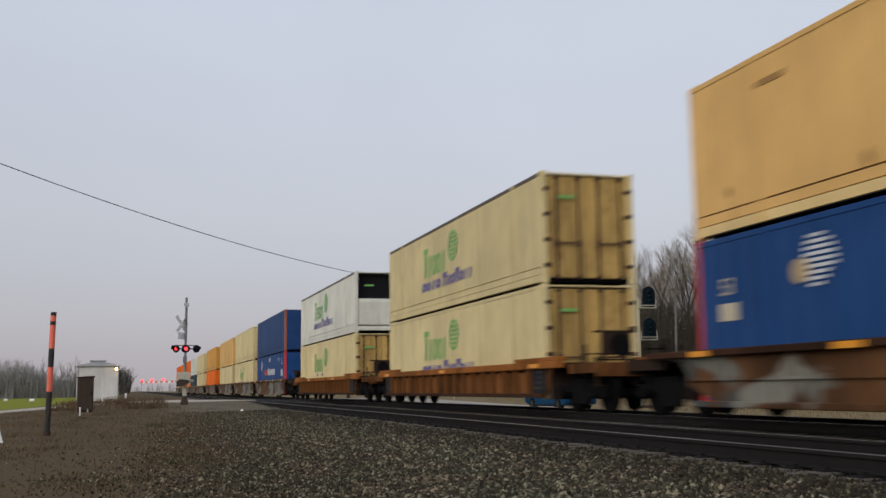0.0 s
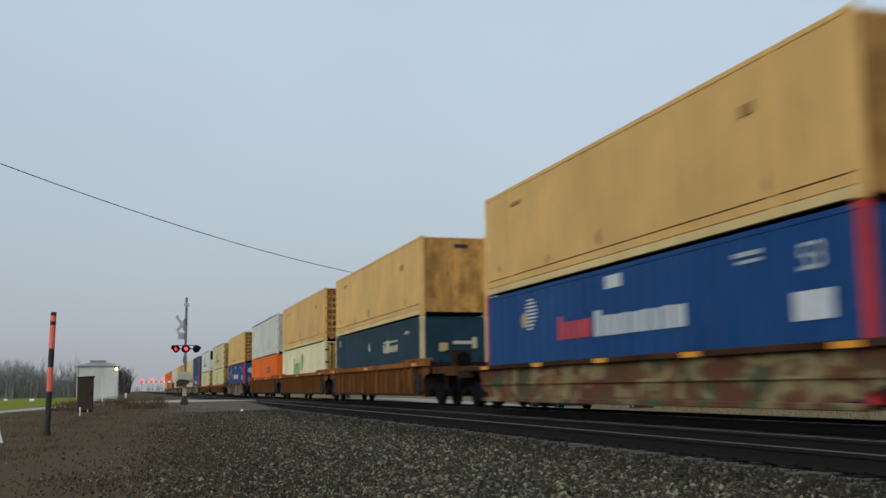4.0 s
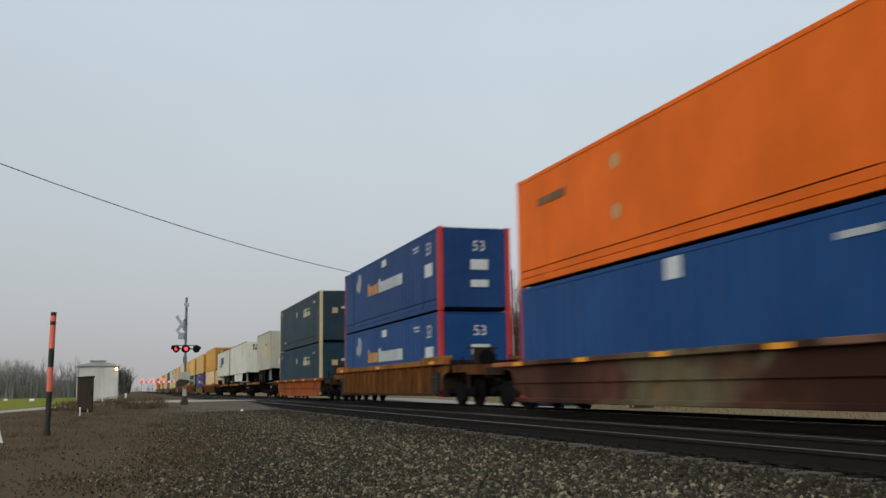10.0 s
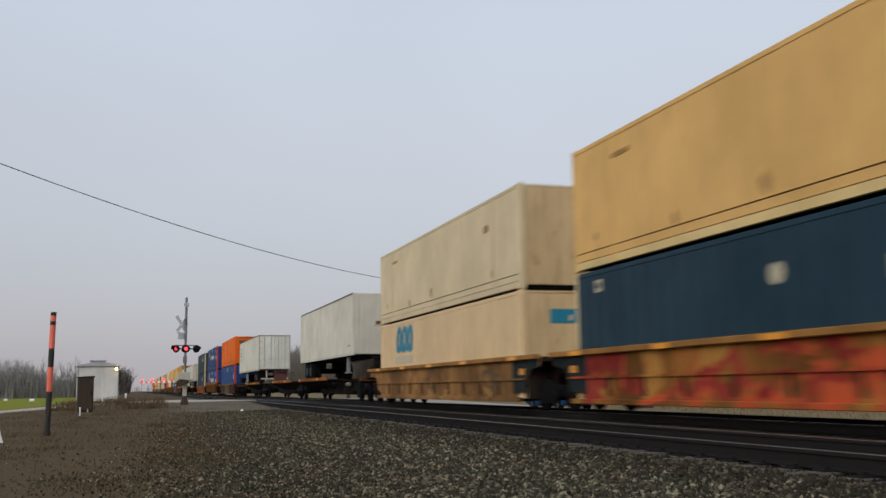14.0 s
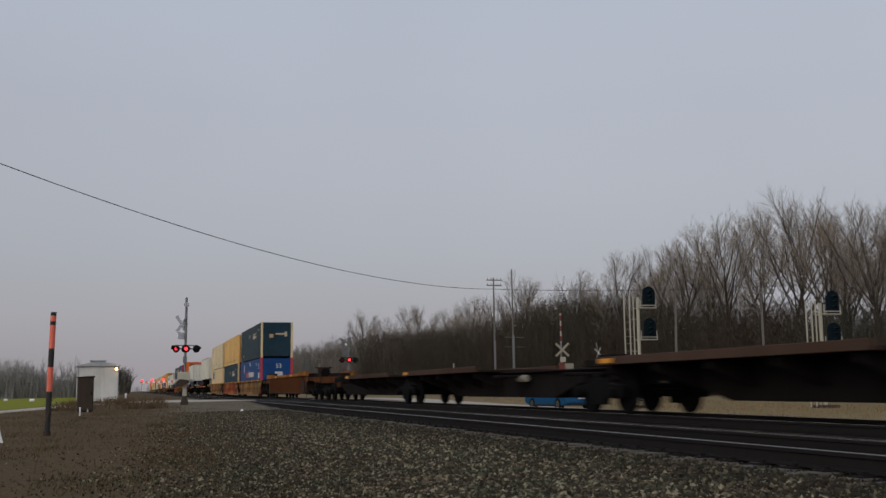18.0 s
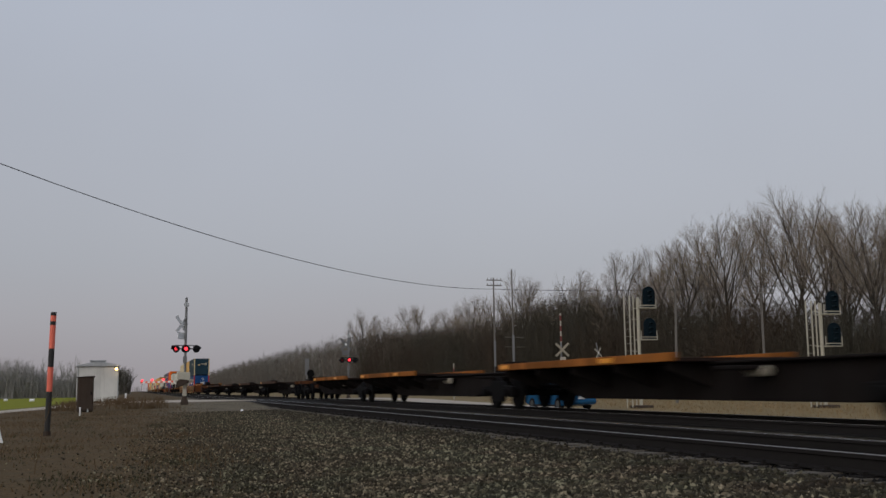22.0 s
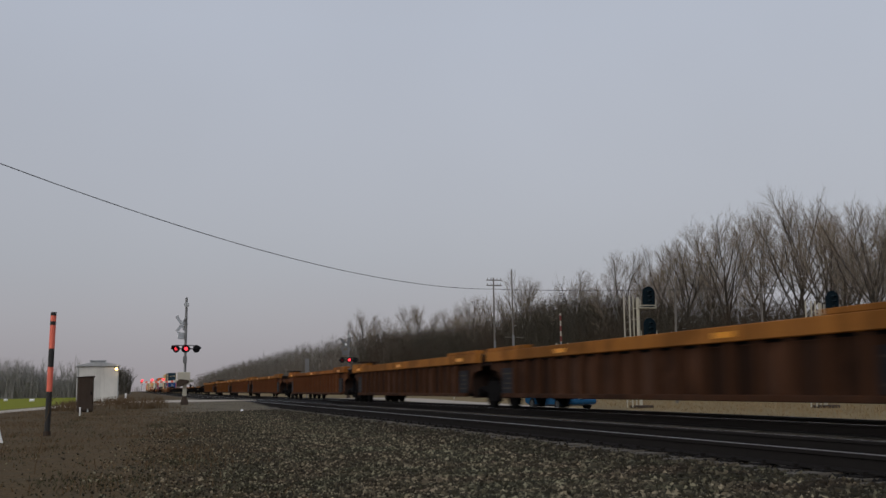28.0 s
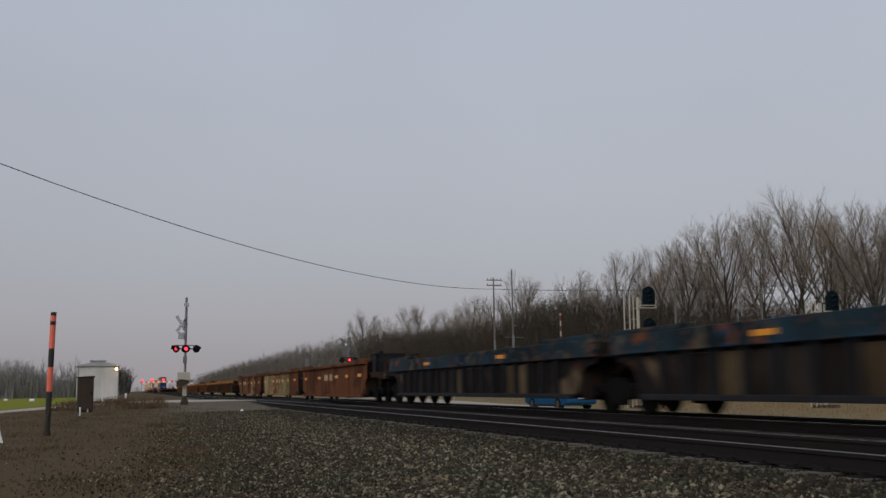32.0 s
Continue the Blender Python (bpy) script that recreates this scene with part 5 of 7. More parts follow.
    decal(lo, "logo_tan", -2.6, -2.2, 1.1, 1.7)
    well_car(-101.0, 1.25, "ribbed", "redwell", "rail", "dark red-brown well car with a ribbed side")
    # loaded spine car and its trailers
    SP = "dark brown spine car with orange deck curbs"
    spine_unit(-112.9, -131.5, -120.5, -129.3, SP, "truck", "shared", "railbright", True)
    spine_unit(-131.5, -148.9, -132.3, -141.0, SP, "open", "shared", "railbright", True)
    spine_unit(-148.9, -167.5, -149.6, -158.4, SP, "open", "truck", "railbright", True)
    t = trailer(-114.3, -130.35, "greywhite", "white trailer with a slanted blue and tan mark", end_mat="rustwhite")
    wordbars(t, "logo_blue", 3.1, -1.3, 3.52, 4.3, 5, 7, skew=-0.35, flat=True)
    decal(t, "logo_tan", 3.2, 3.7, 2.95, 4.45, skew=-1.3)
    decal(t, "logo_tan", 2.2, 4.2, 3.45, 3.6, skew=-0.4)
    decal(t, "logo_blue", -0.4, 4.4, 3.32, 3.39)
    decal(t, "logo_sky", -0.4, 4.4, 3.22, 3.27)
    end_decal(t, "logo_blue", -0.9, 0.9, 3.9, 4.3, -8.025)
    end_decal(t, "logo_gold", -0.7, 0.3, 3.6, 3.8, -8.025)
    t = trailer(-132.3, -148.35, "white", "white trailer with side skirts and a plain nose", tandem="front", skirt=True, near_end="nose", rail="white")
    wordbars(t, "logo_brown", 0.75, -0.8, 4.52, 4.75, 5, 8, end_y=-8.03, flat=True)
    wordbars(t, "logo_brown", 0.75, -0.8, 4.24, 4.46, 7, 9, end_y=-8.03, flat=True)
    t = trailer(-156.95, -165.6, "tantrailer", "short tan-grey trailer with a gold shield mark", near_end="nose", small=True, rail="tantrailer", tandem="front")
    s = Shape().prism([(-1.9, 3.0), (-1.45, 3.3), (-1.4, 4.1), (-1.65, 4.35), (-1.9, 4.4), (-2.15, 4.35), (-2.4, 4.1), (-2.35, 3.3)], "x", -1.306, -1.299)
    part("marking", s.mesh("marking"), "logo_gold", t)
    decal(t, "logo_brown", -2.3, -1.5, 3.95, 4.15, -1.31)
    end_decal(t, "logo_black", 0.35, 0.8, 2.5, 2.95, -4.34)
    end_decal(t, "logo_white", -0.7, -0.25, 2.55, 2.95, -4.34)
    # single well cars
    for lv, col in ((1, "slate"), (0, "navy")):
        navy_marks(box(-179.2, lv, col, "dark navy container with cream corner posts", posts="postcream", near_end="plain", end_mat=col))
    well_car(-179.2, 1.1, "smooth", "orangewell", "orangewell", "red-orange smooth-sided well car")
    for lv in (1, 0):
        globe_marks(box(-202.4, lv, "royal" if lv == 0 else "blue", "blue container with red corner posts and a globe mark", posts="red", near_end="plain"), warm="logo_orange")
    well_car(-202.4, 1.42, "ribbed", "ochrewell", "railbright", RW)
    up = box(-226.1, 1, "orange", "orange container with ribbed doors and dark bars", near_end="ribbed", rail="orange")
    decal(up, "logo_brown", 4.9, 6.6, 1.95, 2.15)
    for yy, zz in ((2.2, 2.2), (2.2, 1.1)):
        disc(up, "logo_tan", yy, zz, 0.17)
    end_decal(up, "logo_brown", -0.9, 0.9, 2.15, 2.45, -CL / 2 - 0.03)
    lo = box(-226.1, 0, "royal", "blue container with red corner posts", posts="red", near_end="plain")
    decal(lo, "logo_white", -0.38, 0.22, 2.83 - Z1 - 0.22, 2.83 - Z1 + 0.2)
    decal(lo, "logo_grey", -5.85, -4.85, 2.73 - Z1 - 0.05, 2.73 - Z1 + 0.06)
    letters(lo, "53", 0.52, "logo_white", -7.14, 2.22 - Z1)
    decal(lo, "logo_white", -7.45, -6.83, 1.93 - Z1 - 0.2, 1.93 - Z1 + 0.2)
    end_decal(lo, "logo_white", -0.2, 0.5, 0.75, 1.2, -CL / 2 - 0.012)
    letters(lo, "53", 0.6, "logo_white", 0, 1.6, x=0.15, end_y=-CL / 2 - 0.02)
    well_car(-226.1, 1.15, "smooth", "graf_dark", "graf_dchord", "dark brown smooth-sided well car sprayed over with pale patches")
    # second loaded spine car
    spine_unit(-237.6, -257.6, -246.5, -255.8, SP, "truck", "shared", "railbright", True)
    spine_unit(-257.6, -275.8, -264.6, -274.2, SP, "open", "shared", "rail", True)
    spine_unit(-275.8, -295.9, -277.3, -286.9, SP, "open", "truck", "rail", True)
    t = trailer(-239.4, -255.55, "greywhite", "white trailer with a rusty rear frame", z1=5.08, end_mat="white")
    for k in range(2):
        decal(t, "logo_black", 5.6, 7.2, 3.3 + k * 1.1, 3.34 + k * 1.1)
    decal(t, "logo_green", 5.9, 6.9, 3.65, 3.85)
    decal(t, "logo_black", 5.9, 6.9, 4.0, 4.1)
    t = trailer(-277.8, -293.6, "tanwhite", "dusty off-white trailer with a plain nose", tandem="front", near_end="nose", rail="tanwhite", z1=5.1, pitch=0.62, depth=0.022)
    end_decal(t, "logo_brown", -0.2, 0.2, 3.6, 3.78, -7.9)
    end_decal(t, "logo_faded", -0.28, 0.28, 3.52, 3.56, -7.9)
    decal(t, "logo_faded", -7.3, -6.7, 2.6, 2.68)
    # three-well car in ochre
    up = box(-307.4, 1, "beige", "beige container with a rust-stained end", near_end="plain", end_mat="beigeend")
    small_marks(up)
    lo = box(-307.4, 0, "peach", "peach-cream container with a bright blue block mark", near_end="plain", end_mat="beigeend")
    wordshapes(lo, "logo_sky", 5.45, 3.0, 1.92 - Z1, 3.38 - Z1, "rrr", skew=0.15, bold=0.24)
    decal(lo, "logo_sky", 3.0, 5.4, 2.0 - Z1, 2.16 - Z1)
    decal(lo, "logo_cream", 3.0, 5.5, 1.55 - Z1, 1.82 - Z1)
    end_decal(lo, "logo_sky", -0.45, 0.75, 1.98, 2.36, -CL / 2 + 0.02)
    end_decal(lo, "peach", 0.1, 0.18, 2.05, 2.2, -CL / 2 + 0.014)
    end_decal(lo, "peach", 0.42, 0.5, 2.15, 2.3, -CL / 2 + 0.014)
    OW = "ochre smooth-sided well car sprayed over with paint"
    well_car(-307.4, 1.3, "smooth", "graf_gold", "goldchord", OW, "truck", "shared", end="yellowwell", joint=0.45)
    up = box(-327.1, 1, "yellow", "yellow container with a rust-streaked plain end", near_end="plain", end_mat="rustyellow", rail="palerail")
    end_decal(up, "logo_black", 0.0, 0.55, 2.45, 2.6, -CL / 2 + 0.02)
    small_marks(up)
    navy_marks(box(-327.1, 0, "navy", "dark navy container with cream corner posts", posts="postcream", near_end="plain", end_mat="navy"))
    well_car(-327.1, 1.3, "smooth", "graf_red", "goldchord", OW, "open", "shared", end="yellowwell")
    navy_marks(box(-346.2, 1, "slate", "dark navy container with cream corner posts", posts="postcream", near_end="plain", end_mat="navy"))
    globe_marks(box(-346.2, 0, "royal", "blue container with red corner posts and a globe mark", posts="red", near_end="plain"))
    well_car(-346.2, 1.3, "smooth", "graf_gold", "goldchord", OW, "open", "truck", end="yellowwell")
    # empty cars
    well_car(-369.0, 1.45, "ribbed", "rustwell", "railbright", "empty rusty brown well car with a ribbed side")
    ES = "empty dark spine car with worn deck"
    for k, (a, b, d0, d1) in enumerate(((-380.8, -399.9, -389.4, -398.0), (-399.9, -416.9, -400.4, -409.1), (-416.9, -434.4, -417.5, -426.3), (-434.4, -451.4, -434.8, -443.5), (-451.4, -471.0, -452.1, -460.8))):
        spine_unit(a, b, d0, d1, ES, "truck" if k == 0 else "open", "truck" if k == 4 else "shared", "deckedge", marks=False)
    for k, (a, b, d0, d1) in enumerate(((-471.0, -489.0, -477.6, -487.0), (-489.0, -507.6, -490.2, -499.5), (-507.6, -526.3, -508.5, -518.2))):
        spine_unit(a, b, d0, d1, ES, "truck" if k == 0 else "open", "truck" if k == 2 else "shared", "rail")
    YW = "empty ochre well car with a ribbed side"
    well_car(-538.9, 1.45, "ribbed", "yellowwell", "railbright", YW)
    for k, y in enumerate((-561.8, -581.5, -601.1)):
        well_car(y, 1.47, "ribbed", "rustwell" if k else "yellowwell", "railbright", "empty rusty ochre well car with a ribbed side", "truck" if k == 0 else "open", "truck" if k == 2 else "shared")
    well_car(-624.0, 1.45, "ribbed", "rustwell", "rail", "empty rusty well car with a ribbed side")
    well_car(-644.0, 1.47, "ribbed", "brownwell", "railbright", "empty dark brown well car with a bright orange chord", "truck", "shared", half=9.45, ch=0.27)
    well_car(-662.85, 1.47, "ribbed", "brownwell", "railbright", "empty dark brown well car with a bright orange chord", "open", "truck", half=9.45, ch=0.27)
    for k, (y, g) in enumerate(((-686.9, "graf_rust"), (-706.4, "graf_pale"), (-725.9, "redwell"))):
        w = well_car(y, 1.70, "deep", g, "redwell", "empty red-brown deep-sided well car with sprayed patches", "truck" if k == 0 else "open", "truck" if k == 2 else "shared", ch=0.14, box_end=k == 2)
        at = 4.1 if k == 0 else 0.3
        decal(w, "redwell", at - 1.4, at + 1.4, 0.95, 1.45, -1.348)
        for q in range(3):
            decal(w, "logo_faded", at + 0.45 - 0.8 * q, at + 1.1 - 0.8 * q, 1.04, 1.36, -1.352)
    well_car(-748.9, 1.52, "ribbed", "graf_black", "graf_chord", "empty black well car with a patched blue chord", "truck", "shared", ch=0.4, ribs="blackwell", tan=(2, 3, 8))
    well_car(-768.6, 1.52, "ribbed", "graf_black", "graf_chord", "empty black well car with a patched blue chord", "open", "shared", ch=0.4, ribs="blackwell", tan=(9, 13))


build_train()


# ---- ground, tracks and road ----
def smooth(a, b, x):
    t = np.clip((x - a) / (b - a), 0, 1)
    return t * t * (3 - 2 * t)


def ground_z(x, y):
    x, y = np.asarray(x, float), np.asarray(y, float)
    z = -0.24 + 0 * x
    z = z - 0.55 * smooth(-3.5, -14, x) * smooth(10, 40, y) - 0.25 * smooth(-14, -60, x)
    z = z + 0.21 * smooth(45, 62, y) * smooth(-6, 1, x) * smooth(95, 75, y)
    z = z + 0.022 * smooth(4.2, 5.4, x) * smooth(14.5, 13.5, x)
    z = z - 0.40 * smooth(14.5, 18, x) + 0.15 * smooth(22.0, 24.4, x)
    z = z - 0.35 * smooth(100, 300, y) * smooth(-1, -8, x)
    return z


def grid_coords(lo, hi, fine_lo, fine_hi, step):
    a = list(np.arange(fine_lo, fine_hi + 1e-6, step))
    d, x = step, fine_hi
    while x < hi:
        d *= 1.35
        x += d
        a.append(min(x, hi))
    d, x = step, fine_lo
    while x > lo:
        d *= 1.35
        x -= d
        a.insert(0, max(x, lo))
    return np.array(a)


def ground_material():
    m, n, l, p = node_mat("gravel_dirt_and_grass")
    t = n.new("ShaderNodeTexCoord")
    sp = n.new("ShaderNodeSeparateXYZ")
    l.new(t.outputs["Object"], sp.inputs[0])
    warp = noise_node(n, l, 0.35, 4)
    fine = noise_node(n, l, 14, 6, rough=0.75)
    mid = noise_node(n, l, 1.7, 5)

    def edge(axis, a, b, wob=2.5):
        s = n.new("ShaderNodeMath")
        s.operation = "MULTIPLY_ADD"
        l.new(warp.outputs[0], s.inputs[0])
        s.inputs[1].default_value = wob
        l.new(sp.outputs[axis] if isinstance(axis, str) else axis, s.inputs[2])
        r = n.new("ShaderNodeMapRange")
        r.interpolation_type = "SMOOTHSTEP"
        r.inputs["From Min"].default_value, r.inputs["From Max"].default_value = a + wob / 2, b + wob / 2
        l.new(s.outputs[0], r.inputs["Value"])
        return r.outputs[0]

    def times(a, b):
        s = n.new("ShaderNodeMath")
        s.operation = "MULTIPLY"
        l.new(a, s.inputs[0])
        l.new(b, s.inputs[1])
        return s.outputs[0]
    cells = n.new("ShaderNodeTexVoronoi")
    cells.inputs["Scale"].default_value = 19
    l.new(t.outputs["Object"], cells.inputs["Vector"])
    one = n.new("ShaderNodeSeparateColor")
    l.new(cells.outputs["Color"], one.inputs[0])
    stone = ramp_node(n, l, one.outputs[0], 0.15, 0.95, (0.024, 0.020, 0.0135), (0.165, 0.142, 0.098))
    gravel = mix_node(n, l, ramp_node(n, l, cells.outputs["Distance"], 0.02, 0.045, (1, 1, 1), (0, 0, 0)).outputs[0], (0.03, 0.026, 0.017), stone.outputs[0])
    gravel = mix_node(n, l, ramp_node(n, l, mid.outputs[0], 0.35, 0.7).outputs[0], gravel, mix_node(n, l, 0.5, gravel, (0.105, 0.086, 0.056)))
    dirt = mix_node(n, l, ramp_node(n, l, fine.outputs[0], 0.3, 0.7).outputs[0], (0.042, 0.0275, 0.0125), (0.152, 0.103, 0.052))
    dirt = mix_node(n, l, ramp_node(n, l, mid.outputs[0], 0.4, 0.65).outputs[0], dirt, (0.085, 0.063, 0.035))
    green = mix_node(n, l, mid.outputs[0], (0.15, 0.165, 0.012), (0.22, 0.225, 0.022))
    straw = mix_node(n, l, mid.outputs[0], (0.15, 0.112, 0.062), (0.26, 0.198, 0.10))
    rot = n.new("ShaderNodeMath")
    rot.operation = "MULTIPLY_ADD"
    l.new(sp.outputs["Y"], rot.inputs[0])
    rot.inputs[1].default_value = -0.055
    l.new(sp.outputs["X"], rot.inputs[2])
    c = mix_node(n, l, edge(rot.outputs[0], -0.9, 1.3), dirt, gravel)
    fargravel = mix_node(n, l, ramp_node(n, l, fine.outputs[0], 0.3, 0.72).outputs[0], (0.055, 0.047, 0.032), (0.25, 0.213, 0.15))
    fargravel = mix_node(n, l, ramp_node(n, l, mid.outputs[0], 0.45, 0.6).outputs[0], fargravel, (0.11, 0.09, 0.062))
    c = mix_node(n, l, times(edge("Y", 26, 44, 6), edge(rot.outputs[0], -2.5, 0.0)), c, fargravel)
    c = mix_node(n, l, times(edge("X", 6.0, 6.5, 0.3), edge("X", 14.0, 13.2, 0.3)), c, mix_node(n, l, fine.outputs[0], (0.009, 0.009, 0.0092), (0.027, 0.026, 0.025)))
    c = mix_node(n, l, times(edge("X", -4.0, -7.0, 3.0), edge("Y", 66, 80, 6)), c, green)
    c = mix_node(n, l, edge("X", 14.2, 15.2, 0.8), c, straw)
    l.new(c, p.inputs["Base Color"])
    p.inputs["Roughness"].default_value = 0.95
    p.inputs["Specular IOR Level"].default_value = 0.08
    bump(n, l, p, fine.outputs[0], 0.5, 0.02)
    return m


M["ground"] = ground_material()
M["asphalt"] = plain("pale_worn_concrete_road", (0.41, 0.355, 0.29), 0.85, grain=30)


def stone_material(name="loose_ballast_stones", brown=False, k=1.0):
    m, n, l, p = node_mat(name)
    g = n.new("ShaderNodeNewGeometry")
    r = n.new("ShaderNodeValToRGB")
    r.color_ramp.elements[0].color, r.color_ramp.elements[1].color = (0.008, 0.0072, 0.0047, 1), (0.26, 0.232, 0.16, 1)
    e = r.color_ramp.elements.new(0.45)
    e.color = (0.027, 0.0242, 0.0155, 1)
    e = r.color_ramp.elements.new(0.8)
    e.color = (0.092, 0.081, 0.054, 1)
    l.new(g.outputs["Random Per Island"], r.inputs[0])
    for el_ in r.color_ramp.elements:
        el_.color = (el_.color[0] * k, el_.color[1] * k, el_.color[2] * k, 1)
    if brown:
        for el_, col in zip(r.color_ramp.elements, ((0.070, 0.048, 0.023, 1), (0.10, 0.070, 0.034, 1), (0.13, 0.094, 0.048, 1), (0.23, 0.175, 0.10, 1))):
            el_.color = col
    x = noise_node(n, l, 40, 4)
    drift = noise_node(n, l, 1.3, 4)
    tint = mix_node(n, l, ramp_node(n, l, drift.outputs[0], 0.38, 0.62).outputs[0], (0.94, 0.98, 0.91), (1.11, 0.98, 0.95))
    c = mix_node(n, l, 0.2, r.outputs[0], mix_node(n, l, x.outputs[0], (0.014, 0.012, 0.008), (0.15, 0.131, 0.097)))
    l.new(mix_node(n, l, 1.0, c, tint, "MULTIPLY"), p.inputs["Base Color"])
    p.inputs["Roughness"].default_value = 0.9
    p.inputs["Specular IOR Level"].default_value = 0.1
    return m


M["ballast"] = stone_material(k=1.4)
M["oiled"] = stone_material("oil_darkened_ballast_stones", k=0.66)
M["dirtbits"] = stone_material("brown_dirt_clods_and_bits", True)
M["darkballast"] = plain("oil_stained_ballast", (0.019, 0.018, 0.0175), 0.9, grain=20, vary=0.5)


def build_ground():
    xs, ys = grid_coords(-2600, 2600, -24, 34, 1.0), grid_coords(-950, 4200, -6, 104, 1.0)
    X, Y = np.meshgrid(xs, ys)
    Z = ground_z(X, Y)
    nx, ny = len(xs), len(ys)
    v = np.stack([X.ravel(), Y.ravel(), Z.ravel()], 1)
    i = np.arange(nx * ny).reshape(ny, nx)
    f = np.stack([i[:-1, :-1].ravel(), i[:-1, 1:].ravel(), i[1:, 1:].ravel(), i[1:, :-1].ravel()], 1)
    me = bpy.data.meshes.new("ground")
    me.from_pydata(v.tolist(), [], f.tolist())
    me.shade_smooth()
    solo("ground", me, "ground", "gravel, brown dirt and dry grass beside the tracks", "ground", kind="structure")


build_ground()


def road_strip(name, pts, half, mat, label, zoff=0.03):
    """A sloping road laid over the ground along a centre line of (x, y, z)."""
    s = Shape()
    n = len(pts)
    for i, (x, y, z) in enumerate(pts):
        a = Vector(pts[max(0, i - 1)]).to_2d()
        b = Vector(pts[min(n - 1, i + 1)]).to_2d()
        d = (b - a).normalized()
        w = half[i]
        for sgn, dz in ((-1.15, -0.25), (-1, 0), (1, 0), (1.15, -0.25)):
            s.v.append((x - d.y * w * sgn, y + d.x * w * sgn, z + zoff + dz))
    for i in range(n - 1):
        for k in range(3):
            b = i * 4 + k
            s.f.append((b, b + 1, b + 5, b + 4))
    return solo(name, s.mesh(name), mat, label, "road", kind="structure")


road_strip("road", [(-60, 30, -0.95), (-20, 36, -0.75), (-9, 45.5, -0.55), (-4.2, 56, -0.28), (-0.5, 63.5, -0.06), (3.0, 66.5, 0.0), (5.4, 67.8, 0.0)], [2.6, 2.6, 2.6, 2.4, 2.5, 3.6, 3.8], "asphalt", "pale worn road that climbs to the level crossing")
road_strip("road_far", [(13.2, 68.8, -0.03), (15.5, 66, -0.1), (18.6, 58, -0.40), (20.1, 49.5, -0.56), (20.9, 44.0, -0.60), (21.6, 40.0, -0.72)], [3.8, 3.6, 3.0, 2.6, 2.4, 2.2], "asphalt", "pale road beyond the tracks")


def rail_profile(s, x, y0, y1):
    poly = [(-0.075, -0.172), (0.075, -0.172), (0.075, -0.158), (0.012, -0.14), (0.012, -0.045), (0.036, -0.036), (0.036, -0.004), (0.03, 0.0), (-0.03, 0.0), (-0.036, -0.004), (-0.036, -0.036), (-0.012, -0.045), (-0.012, -0.14), (-0.075, -0.158)]
    s.prism([(x + a, b) for a, b in poly], "y", y0, y1)


NEAR_X = 7.147
random.seed(5)
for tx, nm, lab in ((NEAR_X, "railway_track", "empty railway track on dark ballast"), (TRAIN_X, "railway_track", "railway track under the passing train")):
    tr = thing(nm, lab, "railway track", "tracks", kind="structure")
    tr.location = (tx, 0, 0 if tx == NEAR_X else FAR_Z)
    for sx in (-0.7525, 0.7525):
        r = part("rail", cached("rail", lambda s: rail_profile(s, 0, -830, 1600)), "railside", tr, "rusty rail with a bright running surface", (sx, 0, 0))
        part("running_surface", cached("running_surface", lambda s: s.box(-0.03, -830, 0.0005, 0.03, 1600, 0.004)), "treaddull" if tx == NEAR_X and sx < 0 else "tread", r, "polished steel running surface")
    tie = cached("tie", lambda s: s.box(-1.3, -0.115, -0.36, 1.3, 0.115, -0.185), 0.012)
    plate = cached("tie_plate", lambda s: (s.box(-0.18, -0.09, -0.186, 0.18, 0.09, -0.168), s.box(-0.13, -0.05, -0.17, -0.08, -0.02, -0.13), s.box(0.08, 0.02, -0.17, 0.13, 0.05, -0.13)))
    for i in range(130):
        y = 3.5 + 0.545 * i
        t = part("tie", tie, "tie", tr, at=(random.uniform(-0.04, 0.04), y, random.uniform(-0.012, 0.006)))
        if tx == NEAR_X and i < 80:
            for sx in (-0.7525, 0.7525):
                part("tie_plate", plate, "railside", t, at=(sx, 0, 0))

    def far_ties(s):
        for i in range(400):
            s.box(-1.3, 74.4 + 0.545 * i - 0.115, -0.36, 1.3, 74.4 + 0.545 * i + 0.115, -0.185)
    fa = part("far_ties", cached("far_ties", far_ties), "tie", tr)
    fa["kind"] = "stuff"
# crossing panels between and beside the rails
solo("crossing_panels", Shape().prism([(4.9, 63.0), (13.4, 64.4), (13.4, 73.2), (4.9, 71.8)], "z", -0.16, -0.012).mesh("crossing_panels"), "asphalt", "pale concrete panels of the level crossing", "level crossing", kind="structure")


